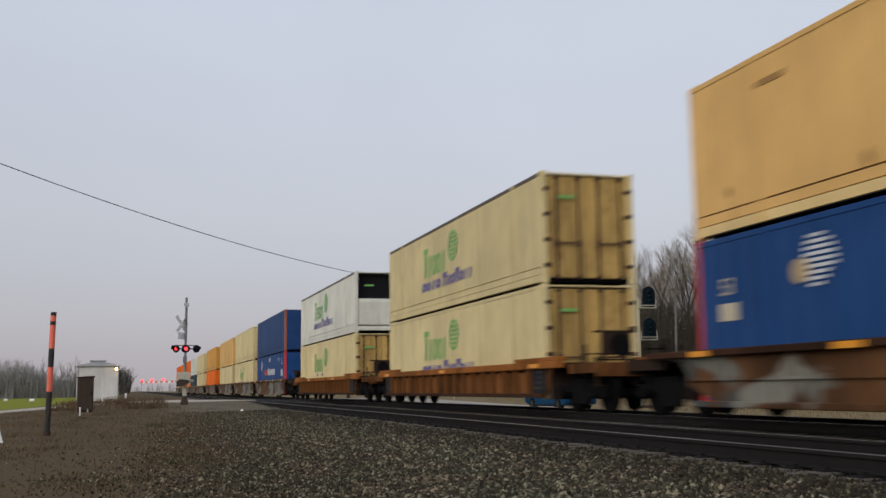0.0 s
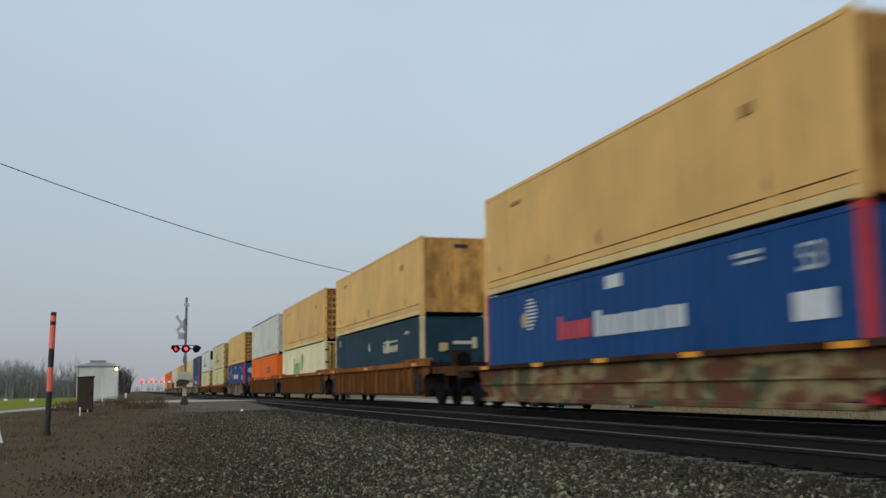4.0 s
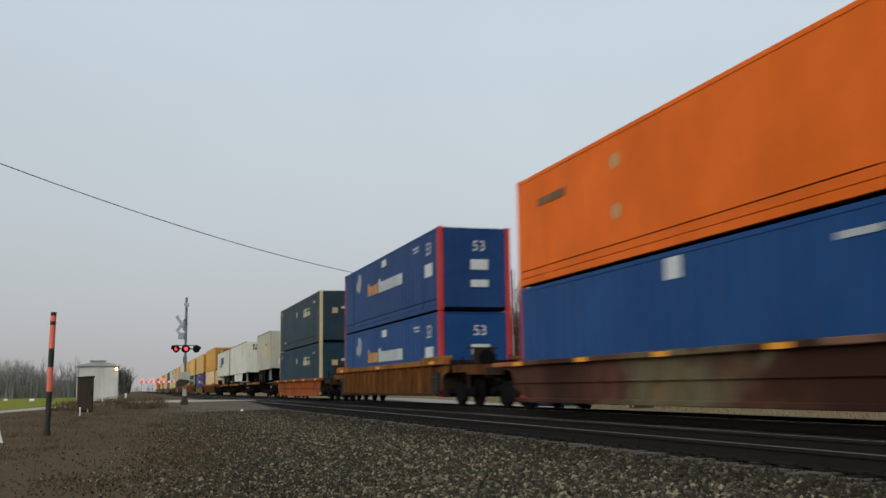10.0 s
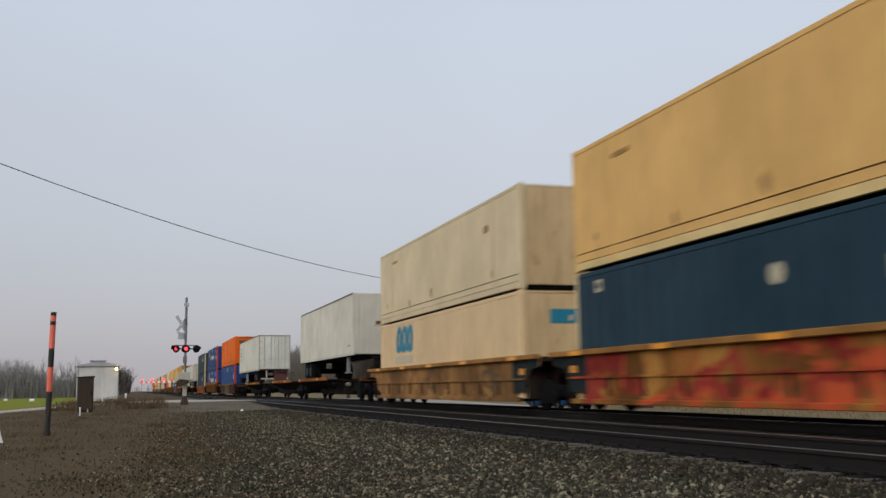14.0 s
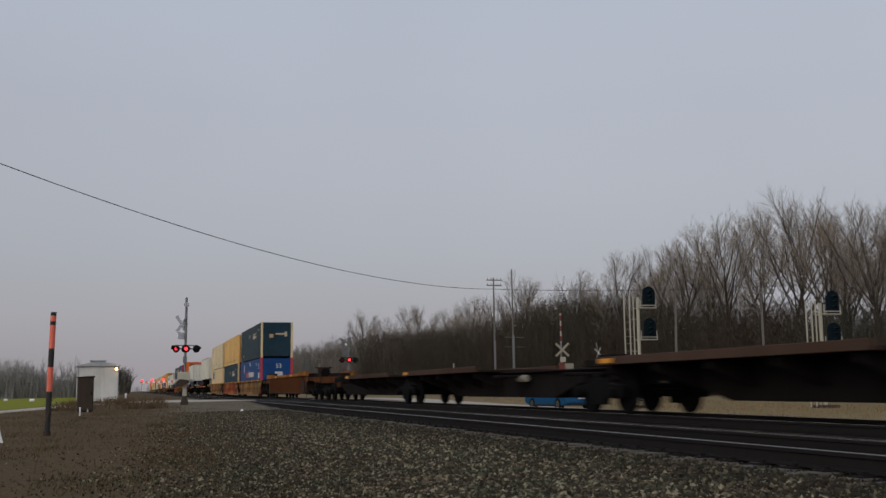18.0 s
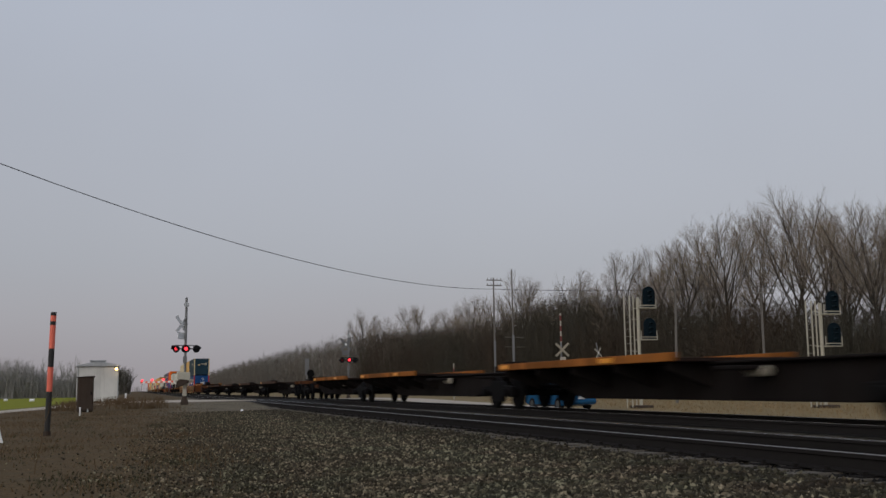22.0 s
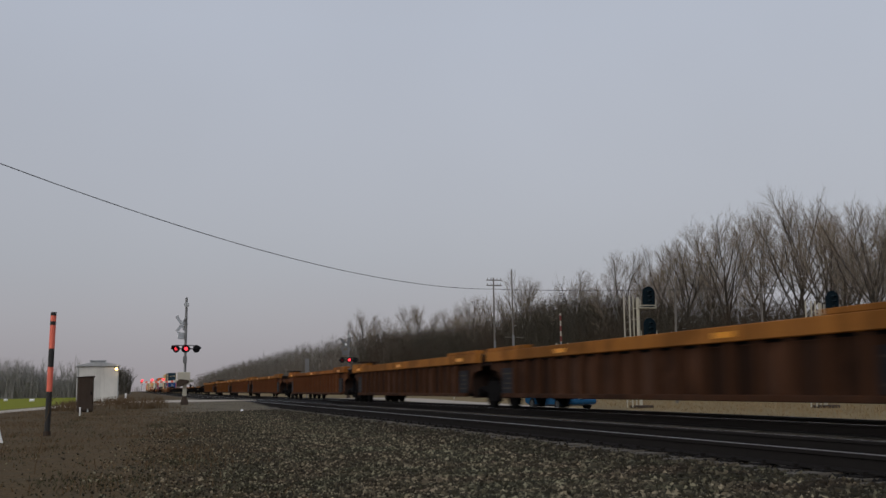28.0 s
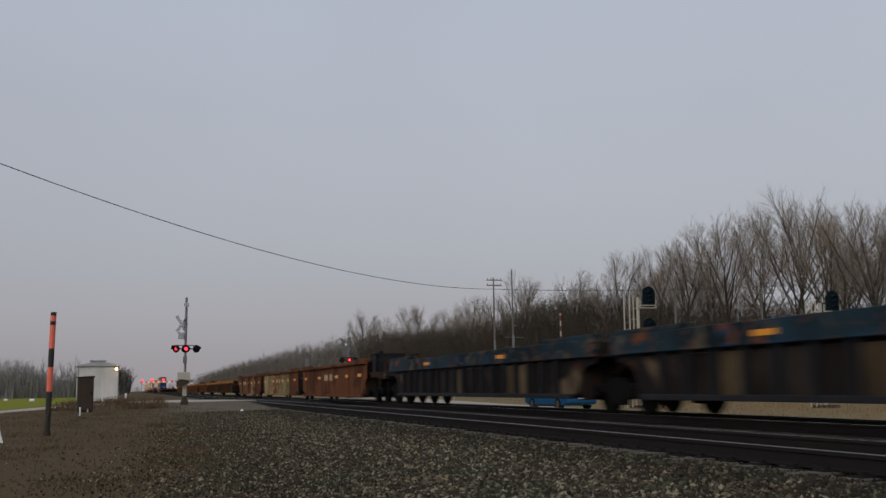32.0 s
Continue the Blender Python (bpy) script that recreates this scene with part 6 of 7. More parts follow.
def stones(name, n, box_xy, size, seed, label, keep=None, mat="ballast", grade=None):
    """Loose angular stones as one mesh: many small irregular blocks."""
    rng = np.random.default_rng(seed)
    x0, x1, y0, y1 = box_xy
    u = rng.random(n)
    y = y0 + (y1 - y0) * u ** 1.7
    x = x0 + (x1 - x0) * rng.random(n)
    if keep is not None:
        k = keep(x, y, rng)
        x, y = x[k], y[k]
    n = len(x)
    base = np.array([(1, 0, 0), (-1, 0, 0), (0, 1, 0), (0, -1, 0), (0, 0, 1), (0, 0, -1)], float)
    sc = size * (0.45 + 0.75 * rng.random((n, 1, 1)) ** 1.5) * (0.55 + 0.6 * rng.random((n, 1, 3)))
    loc = (base[None] * (0.7 + 0.5 * rng.random((n, 6, 1))) + 0.3 * (rng.random((n, 6, 3)) - 0.5)) * sc
    if grade is not None:
        loc *= grade(x, y)[:, None, None]
    q = rng.normal(size=(n, 4))
    q /= np.linalg.norm(q, axis=1, keepdims=True)
    w, a, b, c = q.T
    R = np.stack([np.stack([1 - 2 * (b * b + c * c), 2 * (a * b - c * w), 2 * (a * c + b * w)], 1), np.stack([2 * (a * b + c * w), 1 - 2 * (a * a + c * c), 2 * (b * c - a * w)], 1), np.stack([2 * (a * c - b * w), 2 * (b * c + a * w), 1 - 2 * (a * a + b * b)], 1)], 1)
    loc = np.einsum("nij,nkj->nki", R, loc)
    z = ground_z(x, y) + size * 0.55 * rng.random(n)
    loc += np.stack([x, y, z], 1)[:, None, :]
    f0 = np.array([(0, 2, 4), (2, 1, 4), (1, 3, 4), (3, 0, 4), (2, 0, 5), (1, 2, 5), (3, 1, 5), (0, 3, 5)])
    f = (f0[None] + 6 * np.arange(n)[:, None, None]).reshape(-1, 3)
    me = bpy.data.meshes.new(name)
    me.vertices.add(6 * n)
    me.vertices.foreach_set("co", loc.reshape(-1))
    me.loops.add(f.size)
    me.loops.foreach_set("vertex_index", f.reshape(-1).astype(np.int32))
    me.polygons.add(len(f))
    me.polygons.foreach_set("loop_start", (3 * np.arange(len(f))).astype(np.int32))
    me.update(calc_edges=True)
    me.validate()
    solo(name, me, mat, label, "gravel", kind="stuff")


def left_thin(x, y, rng):
    return rng.random(len(x)) < smooth(-1.7, 2.1, x - 0.055 * y) * 0.975 + 0.012


stones("ballast_stones", 185000, (-2.5, 6.0, 6.2, 44), 0.030, 11, "grey crushed ballast stones beside the track", lambda x, y, g: left_thin(x, y, g) & (g.random(len(x)) < 1 - smooth(3.9, 5.9, x)), grade=lambda x, y: 0.66 + 0.56 * smooth(0.3, 3.4, x - 0.055 * y))
stones("trackside_ballast", 118000, (-2.5, 6.02, 6.2, 44), 0.043, 14, "oil-darkened ballast stones along the track", lambda x, y, g: g.random(len(x)) < smooth(3.9, 5.9, x), mat="oiled")
stones("gravel_bits", 13000, (-5.0, 6.2, 6.0, 62), 0.016, 13, "small brown and grey gravel bits in the dirt", lambda x, y, g: g.random(len(x)) < 0.9 - 0.6 * smooth(0.5, 2.5, x - 0.055 * y) * (y < 30), mat="dirtbits")
stones("track_ballast", 9000, (6.15, 9.7, 5.5, 45), 0.04, 12, "dark ballast stones between the rails", mat="darkballast")


# ---- dry weeds and grass ----
def blades(name, n, box_xy, hgt, width, mat, label, seed, dens=None, lean=0.35, power=1.0):
    rng = np.random.default_rng(seed)
    x0, x1, y0, y1 = box_xy
    y = y0 + (y1 - y0) * rng.random(n) ** power
    x = x0 + (x1 - x0) * rng.random(n)
    if dens is not None:
        k = dens(x, y, rng)
        x, y = x[k], y[k]
    n = len(x)
    z = ground_z(x, y) - 0.01
    a = rng.random(n) * 2 * np.pi
    h = hgt * (0.4 + 0.8 * rng.random(n))
    w = width * (0.6 + 0.8 * rng.random(n))
    la, ll = rng.random(n) * 2 * np.pi, lean * h * rng.random(n)
    tip = np.stack([x + np.cos(la) * ll, y + np.sin(la) * ll, z + h], 1)
    midp = np.stack([x + np.cos(la) * ll * 0.35, y + np.sin(la) * ll * 0.35, z + h * 0.55], 1)
    o = np.stack([np.cos(a) * w / 2, np.sin(a) * w / 2, 0 * w], 1)
    b = np.stack([x, y, z], 1)
    v = np.stack([b - o, b + o, midp + o * 0.8, midp - o * 0.8, tip], 1).reshape(-1, 3)
    i = 5 * np.arange(n)[:, None]
    q = (i + np.array([[0, 1, 2, 3]])).tolist()
    t = (i + np.array([[3, 2, 4]])).tolist()
    me = bpy.data.meshes.new(name)
    me.from_pydata(v.tolist(), [], q + t)
    solo(name, me, mat, label, "grass", kind="stuff")


def clumped(x, y, rng):
    return rng.random(len(x)) < np.array([max(0.04, noise.noise((a * 0.5, b * 0.5, 3)) * 1.6 + 0.15) for a, b in zip(x, y)]) * smooth(1.4, -1.0, x - 0.055 * y)


blades("dead_weeds", 42000, (-8, 2.2, 8, 62), 0.10, 0.011, "weed", "brown dead weeds in the dirt", 21, clumped, 0.9, 1.4)
blades("matted_grass", 60000, (-7, 3.0, 7, 60), 0.035, 0.016, "matted", "matted tan dead grass in the dirt", 26, clumped, 3.0, 1.5)
blades("weed_tufts", 42000, (-3, 4.5, 6.5, 52), 0.05, 0.014, "tuft", "low dull olive weeds among the gravel", 27, lambda x, y, g: g.random(len(x)) < np.array([max(0.0, noise.noise((a * 0.9 + 7, b * 0.6, 5)) * 2.2 - 0.1) for a, b in zip(x, y)]) * smooth(3.2, 0.5, x - 0.055 * y), 1.2, 1.6)
blades("dry_grass", 14000, (14.6, 34, 14, 70), 0.15, 0.03, "straw", "dry straw-coloured grass beyond the tracks", 22, lambda x, y, g: ~((y > 41.0) & (x < 23.5)), 0.8)
blades("weed_clumps", 5200, (-3.8, 1.6, 50, 68), 0.42, 0.03, "weed", "brown weeds along the road edge", 24, clumped, 0.9)
rng = random.Random(3)
s = Shape()
px, py, pz = -1.02, 12.2, -0.25
for k in range(7):
    q = (px + 0.02 + rng.uniform(-0.02, 0.03), py + rng.uniform(-0.02, 0.02), pz + 0.11)
    s.tube((px, py, pz), q, 0.006 - 0.0006 * k, n=5)
    if k > 2:
        s.tube(q, (q[0] + rng.uniform(-0.12, 0.12), q[1], q[2] + 0.1), 0.003, n=4)
    px, py, pz = q
solo("dead_stalk", s.mesh("dead_stalk"), "weed", "single dry dead weed stalk in the dirt", "weed")


# ---- crossing gear ----
def crossbuck(parent, w=1.2, mat="signwhite"):
    for a in (45, -45):
        b = part("blade", cached("buck_blade|%.2f" % w, lambda s: s.box(-w / 2, -0.008, -0.105 if w > 1.19 else -0.075, w / 2, 0.008, 0.105 if w > 1.19 else 0.075), 0.004), mat, parent, "white crossbuck blade")
        b.matrix_basis = pose(0, 0.012 if a > 0 else -0.012, 0, 0, a, 0)


def lamp(parent, x, z, yaw, lit, y=0.0):
    bk = part("lamp_target", cached("lamp_target", lambda s: s.tube((0, 0.02, 0), (0, 0.05, 0), 0.205, n=24)), "black", parent, "round black lamp target")
    bk.matrix_basis = pose(x, y, z, 0, 0, yaw)
    part("lamp_lens", cached("lamp_lens", lambda s: s.tube((0, -0.03, 0), (0, 0.02, 0), 0.07, 0.095, n=20), 0.004), lit, bk, "lit red lens" if lit == "lamp_red" else "unlit lens")
    part("lamp_hood", cached("lamp_hood", lambda s: [s.prism([(0.17 * math.cos(radians(d)), 0.17 * math.sin(radians(d))), (0.17 * math.cos(radians(d + 30)), 0.17 * math.sin(radians(d + 30))), (0.155 * math.cos(radians(d + 30)), 0.155 * math.sin(radians(d + 30))), (0.155 * math.cos(radians(d)), 0.155 * math.sin(radians(d)))], "y", -0.30 + 0.1 * abs(d - 75) / 75, 0.02) for d in range(0, 180, 30)]), "black", bk)
    return bk


def crossing_signal(x, y, z, top, yaw, lamps, label, gate=None, buck_z=4.0, lz=2.78, sign="signwhite"):
    c = thing("crossing_signal", label, "crossing signal", "level crossing signals")
    c.location = (x, y, z)
    part("mast", cached("xmast|%.2f" % top, lambda s: s.tube((0, 0, 0), (0, 0, top), 0.065, n=14)), "mast", c)
    part("mast_base", cached("xbase", lambda s: (s.tube((0, 0, 0.0), (0, 0, 0.3), 0.2, 0.1, n=12), s.box(-0.2, -0.2, -0.3, 0.2, 0.2, 0.02)), 0.02), "rustbox", c)
    part("mast_cap", cached("xcap", lambda s: s.tube((0, 0, 0), (0, 0, 0.06), 0.08, 0.04, n=12)), "mast", c, at=(0, 0, top))
    bk = part("sign_bracket", cached("sign_bracket", lambda s: s.box(-0.25, -0.05, -0.03, 0.1, 0.05, 0.03)), "mast", c, at=(0, 0, buck_z))
    hold = part("crossbuck_plate", cached("buck_hub", lambda s: s.box(-0.08, -0.03, -0.08, 0.08, 0.03, 0.08)), "signwhite", c, "white crossbuck")
    hold.matrix_basis = pose(-0.22, -0.08, buck_z, 0, 0, yaw)
    crossbuck(hold, 1.2, sign)
    sg = part("track_sign", cached("track_sign", lambda s: s.box(-0.3, -0.008, -0.18, 0.3, 0.008, 0.18), 0.01), sign, c, "small pale plate below the crossbuck")
    sg.matrix_basis = pose(-0.22, -0.07, buck_z - 0.62, 0, 0, yaw)
    arm = part("lamp_arm", cached("lamp_arm", lambda s: (s.tube((-0.75, 0, 0), (0.75, 0, 0), 0.035, n=8), s.box(-0.12, -0.1, -0.12, 0.12, 0.1, 0.12), s.tube((-0.75, 0, 0.0), (-0.4, 0, 0.18), 0.02), s.tube((0.75, 0, 0.0), (0.4, 0, 0.18), 0.02), s.tube((-0.4, 0, 0.18), (0.4, 0, 0.18), 0.02))), "black", c)
    arm.matrix_basis = pose(0, 0, lz, 0, 0, 0)
    for lx, yw, lit in lamps:
        lamp(c, lx, lz, yw, lit, -0.12 if abs(yw) < 90 else 0.12)
    part("bell", cached("bell", lambda s: (s.tube((0, -0.06, 0), (0, 0.06, 0), 0.14, 0.1, n=16)), 0.01), "galv", c, at=(0.0, -0.1, top - 0.35))
    part("junction_box", cached("jbox", lambda s: s.box(-0.1, -0.08, 0, 0.1, 0.08, 0.35), 0.01), "mast", c, at=(-0.02, -0.1, lz - 0.75))
    if gate:
        g = part("gate_mechanism", cached("gate_mech", lambda s: (s.box(-0.38, -0.28, 0.9, 0.26, 0.28, 1.55), s.tube((-0.5, 0, 1.1), (0.45, 0, 1.1), 0.08, n=12), s.box(-0.1, -0.1, 0.3, 0.1, 0.1, 0.9)), 0.03), "mechpale", c, "pale cream gate mechanism box")
        dx, dy, ln = gate
        yawg = math.degrees(math.atan2(dy, dx))
        ga = part("gate_arm", cached("gate_arm|%.1f" % ln, lambda s: s.prism([(0.3, -0.06), (ln, -0.035), (ln, 0.035), (0.3, 0.06)], "y", -0.02, 0.02)), "signwhite", c, "lowered red and white gate arm")
        ga.matrix_basis = pose(-0.1, 0, 1.08, 0, 0, yawg)
        for k in range(int(ln / 0.8)):
            part("red_band", cached("red_band", lambda s: s.box(-0.2, -0.023, -0.055, 0.2, 0.023, 0.055)), "postred", ga, at=(0.7 + 0.8 * k, 0, 0))
        for k in (0.45, 0.72, 0.98):
            part("arm_lamp", cached("arm_lamp", lambda s: (s.tube((0, -0.06, 0.12), (0, 0.06, 0.12), 0.05, n=12), s.box(-0.03, -0.03, 0.03, 0.03, 0.03, 0.1)), 0.01), "lamp_red", ga, "lit red gate lamp", (ln * k, 0, 0))
        for sx in (-1, 1):
            part("counterweight", cached("counterweight", lambda s: (s.prism([(0.0, -0.05), (0.0, 0.08), (-0.45, 0.14), (-0.62, 0.04), (-0.62, -0.26), (-0.4, -0.26)], "y", -0.03, 0.03)), 0.01), "rustbox", g, at=(0.2, 0.32 * sx, 1.05))
    return c


crossing_signal(2.55, 56.0, 0.06, 5.45, 48, [(-0.5, -35, "lamp_half"), (0.02, -10, "lamp_red"), (0.0, 150, "lamp_dim"), (0.58, 150, "lamp_dim")], "crossing signal mast with crossbuck, flashing lamps and lowered gate", gate=(-0.32, 0.94, 6.4), buck_z=4.08)
crossing_signal(15.2, 75.2, -0.1, 5.0, 20, [(-0.5, -20, "lamp_dim"), (0.05, -20, "lamp_red"), (0.55, 150, "clear")], "crossing signal mast with flashing lamps beyond the train", buck_z=4.0, lz=2.85, sign="mast")


def gate_post(x, y, z, label, top=5.7, buck=3.42):
    c = thing("gate_post", label, "crossing gate", "level crossing signals")
    c.location = (x, y, z)
    part("post", cached("gpost", lambda s: s.tube((0, 0, 0), (0, 0, 3.9), 0.06, n=10)), "mast", c)
    part("red_base", cached("gbase", lambda s: s.box(-0.14, -0.14, 1.0, 0.14, 0.14, 2.6), 0.02), "dullred", c, "dull red painted housing")
    hold = part("crossbuck_plate", cached("buck_hub", lambda s: s.box(-0.08, -0.03, -0.08, 0.08, 0.03, 0.08)), "mech", c, "pale crossbuck")
    hold.matrix_basis = pose(0.02, -0.12, buck, 0, 0, -20)
    crossbuck(hold, 1.15, "mech")
    part("plate", cached("gplate", lambda s: s.box(-0.2, -0.008, -0.16, 0.2, 0.008, 0.16), 0.01), "alu", c, at=(0.05, -0.13, buck - 0.62))
    part("relay_box", cached("grelay", lambda s: (s.box(0.2, -0.2, 2.0, 0.75, 0.2, 2.55), s.tube((0.1, 0, 2.2), (0.3, 0, 2.2), 0.06, n=8)), 0.03), "mech", c, "grey-beige mechanism box beside the post")
    if top:
        arm = part("raised_arm", cached("raised_arm", lambda s: s.prism([(-0.05, 2.4), (0.05, 2.4), (0.035, 5.75), (-0.035, 5.75)], "y", -0.02, 0.02)), "alu", c, "raised white gate arm with red bands")
        for k in range(5):
            part("red_band", cached("raised_band", lambda s: s.box(-0.052, -0.024, -0.17, 0.052, 0.024, 0.17)), "dullred", arm, at=(0, 0, 2.8 + 0.66 * k))
    return c


gate_post(26.0, 60.5, -0.48, "crossing gate post with crossbuck and raised arm")
crossb = thing("crossbuck_sign", "small white crossbuck sign on a leaning post", "sign", "level crossing signals")
crossb.matrix_world = pose(40, 83.4, -0.5, 0, -9, 0)
part("post", cached("bpost", lambda s: s.tube((0, 0, 0), (0, 0, 5.0), 0.06, n=8)), "mast", crossb)
hub = part("crossbuck_plate", cached("buck_hub", lambda s: s.box(-0.08, -0.03, -0.08, 0.08, 0.03, 0.08)), "signwhite", crossb, "white crossbuck")
hub.matrix_basis = pose(0, -0.1, 4.1, 0, 0, 25)
crossbuck(hub, 1.1, "alu")


def block_signal(x, y, z, heads, label, s_=1.0):
    """Railway colour-light signal: mast with ladder, two platforms with rails and two dark heads."""
    c = thing("railway_signal", label, "railway signal", "railway signals")
    c.location = (x, y, z)
    heads = [a - 0.1 for a in heads]
    top = heads[0] - 0.45
    part("mast", cached("smast|%.2f" % top, lambda s: s.tube((-0.25, 0, 0), (-0.25, 0, top), 0.085, n=12)), "alu", c)
    part("mast_base", cached("sbase", lambda s: (s.box(-0.7, -0.45, -0.1, 0.2, 0.45, 0.1)), 0.03), "rustbox", c)
    for lx in (-1.02, -0.72, -0.5):
        part("ladder_rail", cached("lrail|%.2f" % top, lambda s: s.box(-0.03, -0.02, 0.0, 0.03, 0.02, top + 0.1)), "alu", c, at=(lx, 0, 0))
    for k in range(int(top / 0.36)):
        part("rung", cached("rung", lambda s: s.tube((-1.02, 0, 0), (-0.62, 0, 0), 0.009, n=5)), "alu", c, at=(0, 0, 0.3 + 0.36 * k))
    for k in range(3):
        part("ladder_stay", cached("lstay", lambda s: s.tube((-0.62, 0, 0), (-0.25, 0, 0), 0.02, n=5)), "alu", c, at=(0, 0, 1.2 + k * 1.6))
    for hz in heads:
        p = part("platform", cached("splat", lambda s: (s.box(-0.3, -0.35, -0.04, 0.62, 0.35, 0.0))), "alu", c, at=(0, 0, hz - 0.95))
        for px in (-0.28, 0.6):
            part("rail_post", cached("rpost", lambda s: s.box(-0.018, -0.018, 0.0, 0.018, 0.018, 0.42)), "alu", p, at=(px, -0.33, 0))
        part("guard_rail", cached("grail", lambda s: (s.box(-0.3, -0.022, -0.02, 0.62, 0.022, 0.02))), "alu", p, at=(0, -0.33, 0.1))
        hd = part("signal_head", cached("shead", lambda s: s.prism([(0.35 * math.sin(radians(a)), (0.21 if math.cos(radians(a)) > 0 else -0.21) + 0.35 * math.cos(radians(a))) for a in range(0, 360, 15)], "y", -0.03, 0.02), 0.006), "signalblack", c, "black oval signal head", (0.22, -0.3, hz - 0.45))
        for lz in (0.24, 0.0, -0.24):
            part("lens_hood", cached("shood", lambda s: [s.prism([(0.10 * math.cos(radians(d)), 0.10 * math.sin(radians(d))), (0.10 * math.cos(radians(d + 36)), 0.10 * math.sin(radians(d + 36))), (0.085 * math.cos(radians(d + 36)), 0.085 * math.sin(radians(d + 36))), (0.085 * math.cos(radians(d)), 0.085 * math.sin(radians(d)))], "y", -0.25, -0.03) for d in range(0, 180, 36)]), "signalblack", hd, at=(0, 0, lz))
        part("head_box", cached("sbox", lambda s: s.box(-0.18, 0.02, -0.35, 0.18, 0.28, 0.35), 0.03), "signalblack", hd)
    return c


block_signal(24.65, 46.85, -0.45, (6.05, 4.45), "railway signal with two dark heads on a pale laddered mast")
block_signal(30.65, 40.4, -0.45, (5.33, 3.85), "railway signal with two dark heads beside the wood")

# relay hut, cabinet, marker post
h = thing("relay_hut", "pale grey metal relay hut with a lit lamp", "relay hut")
h.matrix_world = pose(-2.25, 69.0, -0.04, 0, 0, 4)
part("wall_box", cached("hutwall", lambda s: s.box(-1.22, -1.0, 0.06, 1.22, 1.0, 2.25), 0.02), "hut", h)
part("roof", cached("hutroof", lambda s: s.prism([(-1.34, 2.25), (1.34, 2.25), (1.34, 2.31), (0.5, 2.5), (-0.5, 2.5), (-1.34, 2.31)], "y", -1.12, 1.12), 0.01), "hutroof", h)
part("roof_vent", cached("hutvent", lambda s: (s.box(-0.42, -0.3, 2.48, 0.42, 0.3, 2.58), s.box(-0.5, -0.36, 2.58, 0.5, 0.36, 2.66)), 0.01), "hutroof", h)
part("base_frame", cached("hutbase", lambda s: (s.box(-1.2, -0.95, -0.2, 1.2, 0.95, 0.06))), "under", h)
for sx in (-1, 1):
    part("corner_trim", cached("huttrim", lambda s: s.box(-0.03, -1.03, 0.06, 0.03, -0.98, 2.25)), "hutroof", h, at=(sx * 1.2, 0, 0))
lf = part("lamp_bracket", cached("hutbracket", lambda s: (s.box(0.98, -1.12, 2.0, 1.16, -1.0, 2.22)), 0.01), "under", h)
part("lamp_bulb", cached("hutbulb", lambda s: s.tube((1.07, -1.2, 2.09), (1.07, -1.12, 2.09), 0.085, n=14), 0.02), "lamp_warm", lf, "lit warm lamp")

b = thing("equipment_cabinet", "rusted brown steel cabinet on a short post", "cabinet")
b.matrix_world = pose(-2.05, 48.0, -0.2, 0, 0, 6)
part("cabinet_body", cached("cabbody", lambda s: s.box(-0.33, -0.26, 0.02, 0.33, 0.26, 1.46), 0.015), "rustbox", b)
part("lid", cached("cablid", lambda s: s.prism([(-0.37, 1.46), (0.37, 1.46), (0.37, 1.54), (-0.37, 1.49)], "y", -0.3, 0.3), 0.01), "rustbox", b)
dd = part("door", cached("cabdoor", lambda s: s.box(-0.29, -0.29, 0.08, 0.29, -0.262, 1.4), 0.008), "rustbox", b)
part("latch", cached("cablatch", lambda s: s.box(0.2, -0.31, 0.7, 0.25, -0.285, 0.85)), "truck", dd)
part("conduit", cached("cabconduit", lambda s: s.tube((0.1, -0.32, -0.25), (0.1, -0.32, 0.1), 0.03, n=8)), "galv", b)
part("foot", cached("cabfoot", lambda s: s.box(-0.3, -0.22, -0.1, 0.3, 0.22, 0.03), 0.01), "under", b)

p = thing("marker_post", "tall leaning marker post with orange-red and dark bands", "marker post")
p.matrix_world = pose(-1.68, 22.6, -0.26, 0, 0.9, 0)
zb = [(0.0, 0.92, "postdark"), (0.92, 1.42, "postred"), (1.42, 1.80, "postdark"), (1.80, 2.28, "postred"), (2.28, 2.36, "postdark"), (2.36, 2.48, "postred"), (2.48, 2.55, "postdark")]
for a, c, mt in zb:
    part("band", Shape().tube((0, 0, a), (0.0, 0, c), 0.058, n=14, caps=True).mesh("band"), mt, p)
part("post_foot", cached("mfoot", lambda s: s.tube((0, 0, -0.1), (0, 0, 0.12), 0.075, n=12)), "rustbox", p)
solo("stake", Shape().tube((0, 0, -0.1), (-0.2, 0.02, 0.62), 0.022, n=8).mesh("stake"), "signwhite", "thin pale leaning stake", "stake", m=pose(-2.2, 20.0, -0.26))
for nm, x, y, hh in (("short_stake", -1.92, 41.0, 0.34),):
    solo(nm, cached("short_stake", lambda s: s.box(-0.025, -0.02, -0.1, 0.025, 0.02, 0.32), 0.005), "signwhite", "short pale survey stake in the weeds", "stake", "stakes", m=pose(x, y, float(ground_z(x, y))))


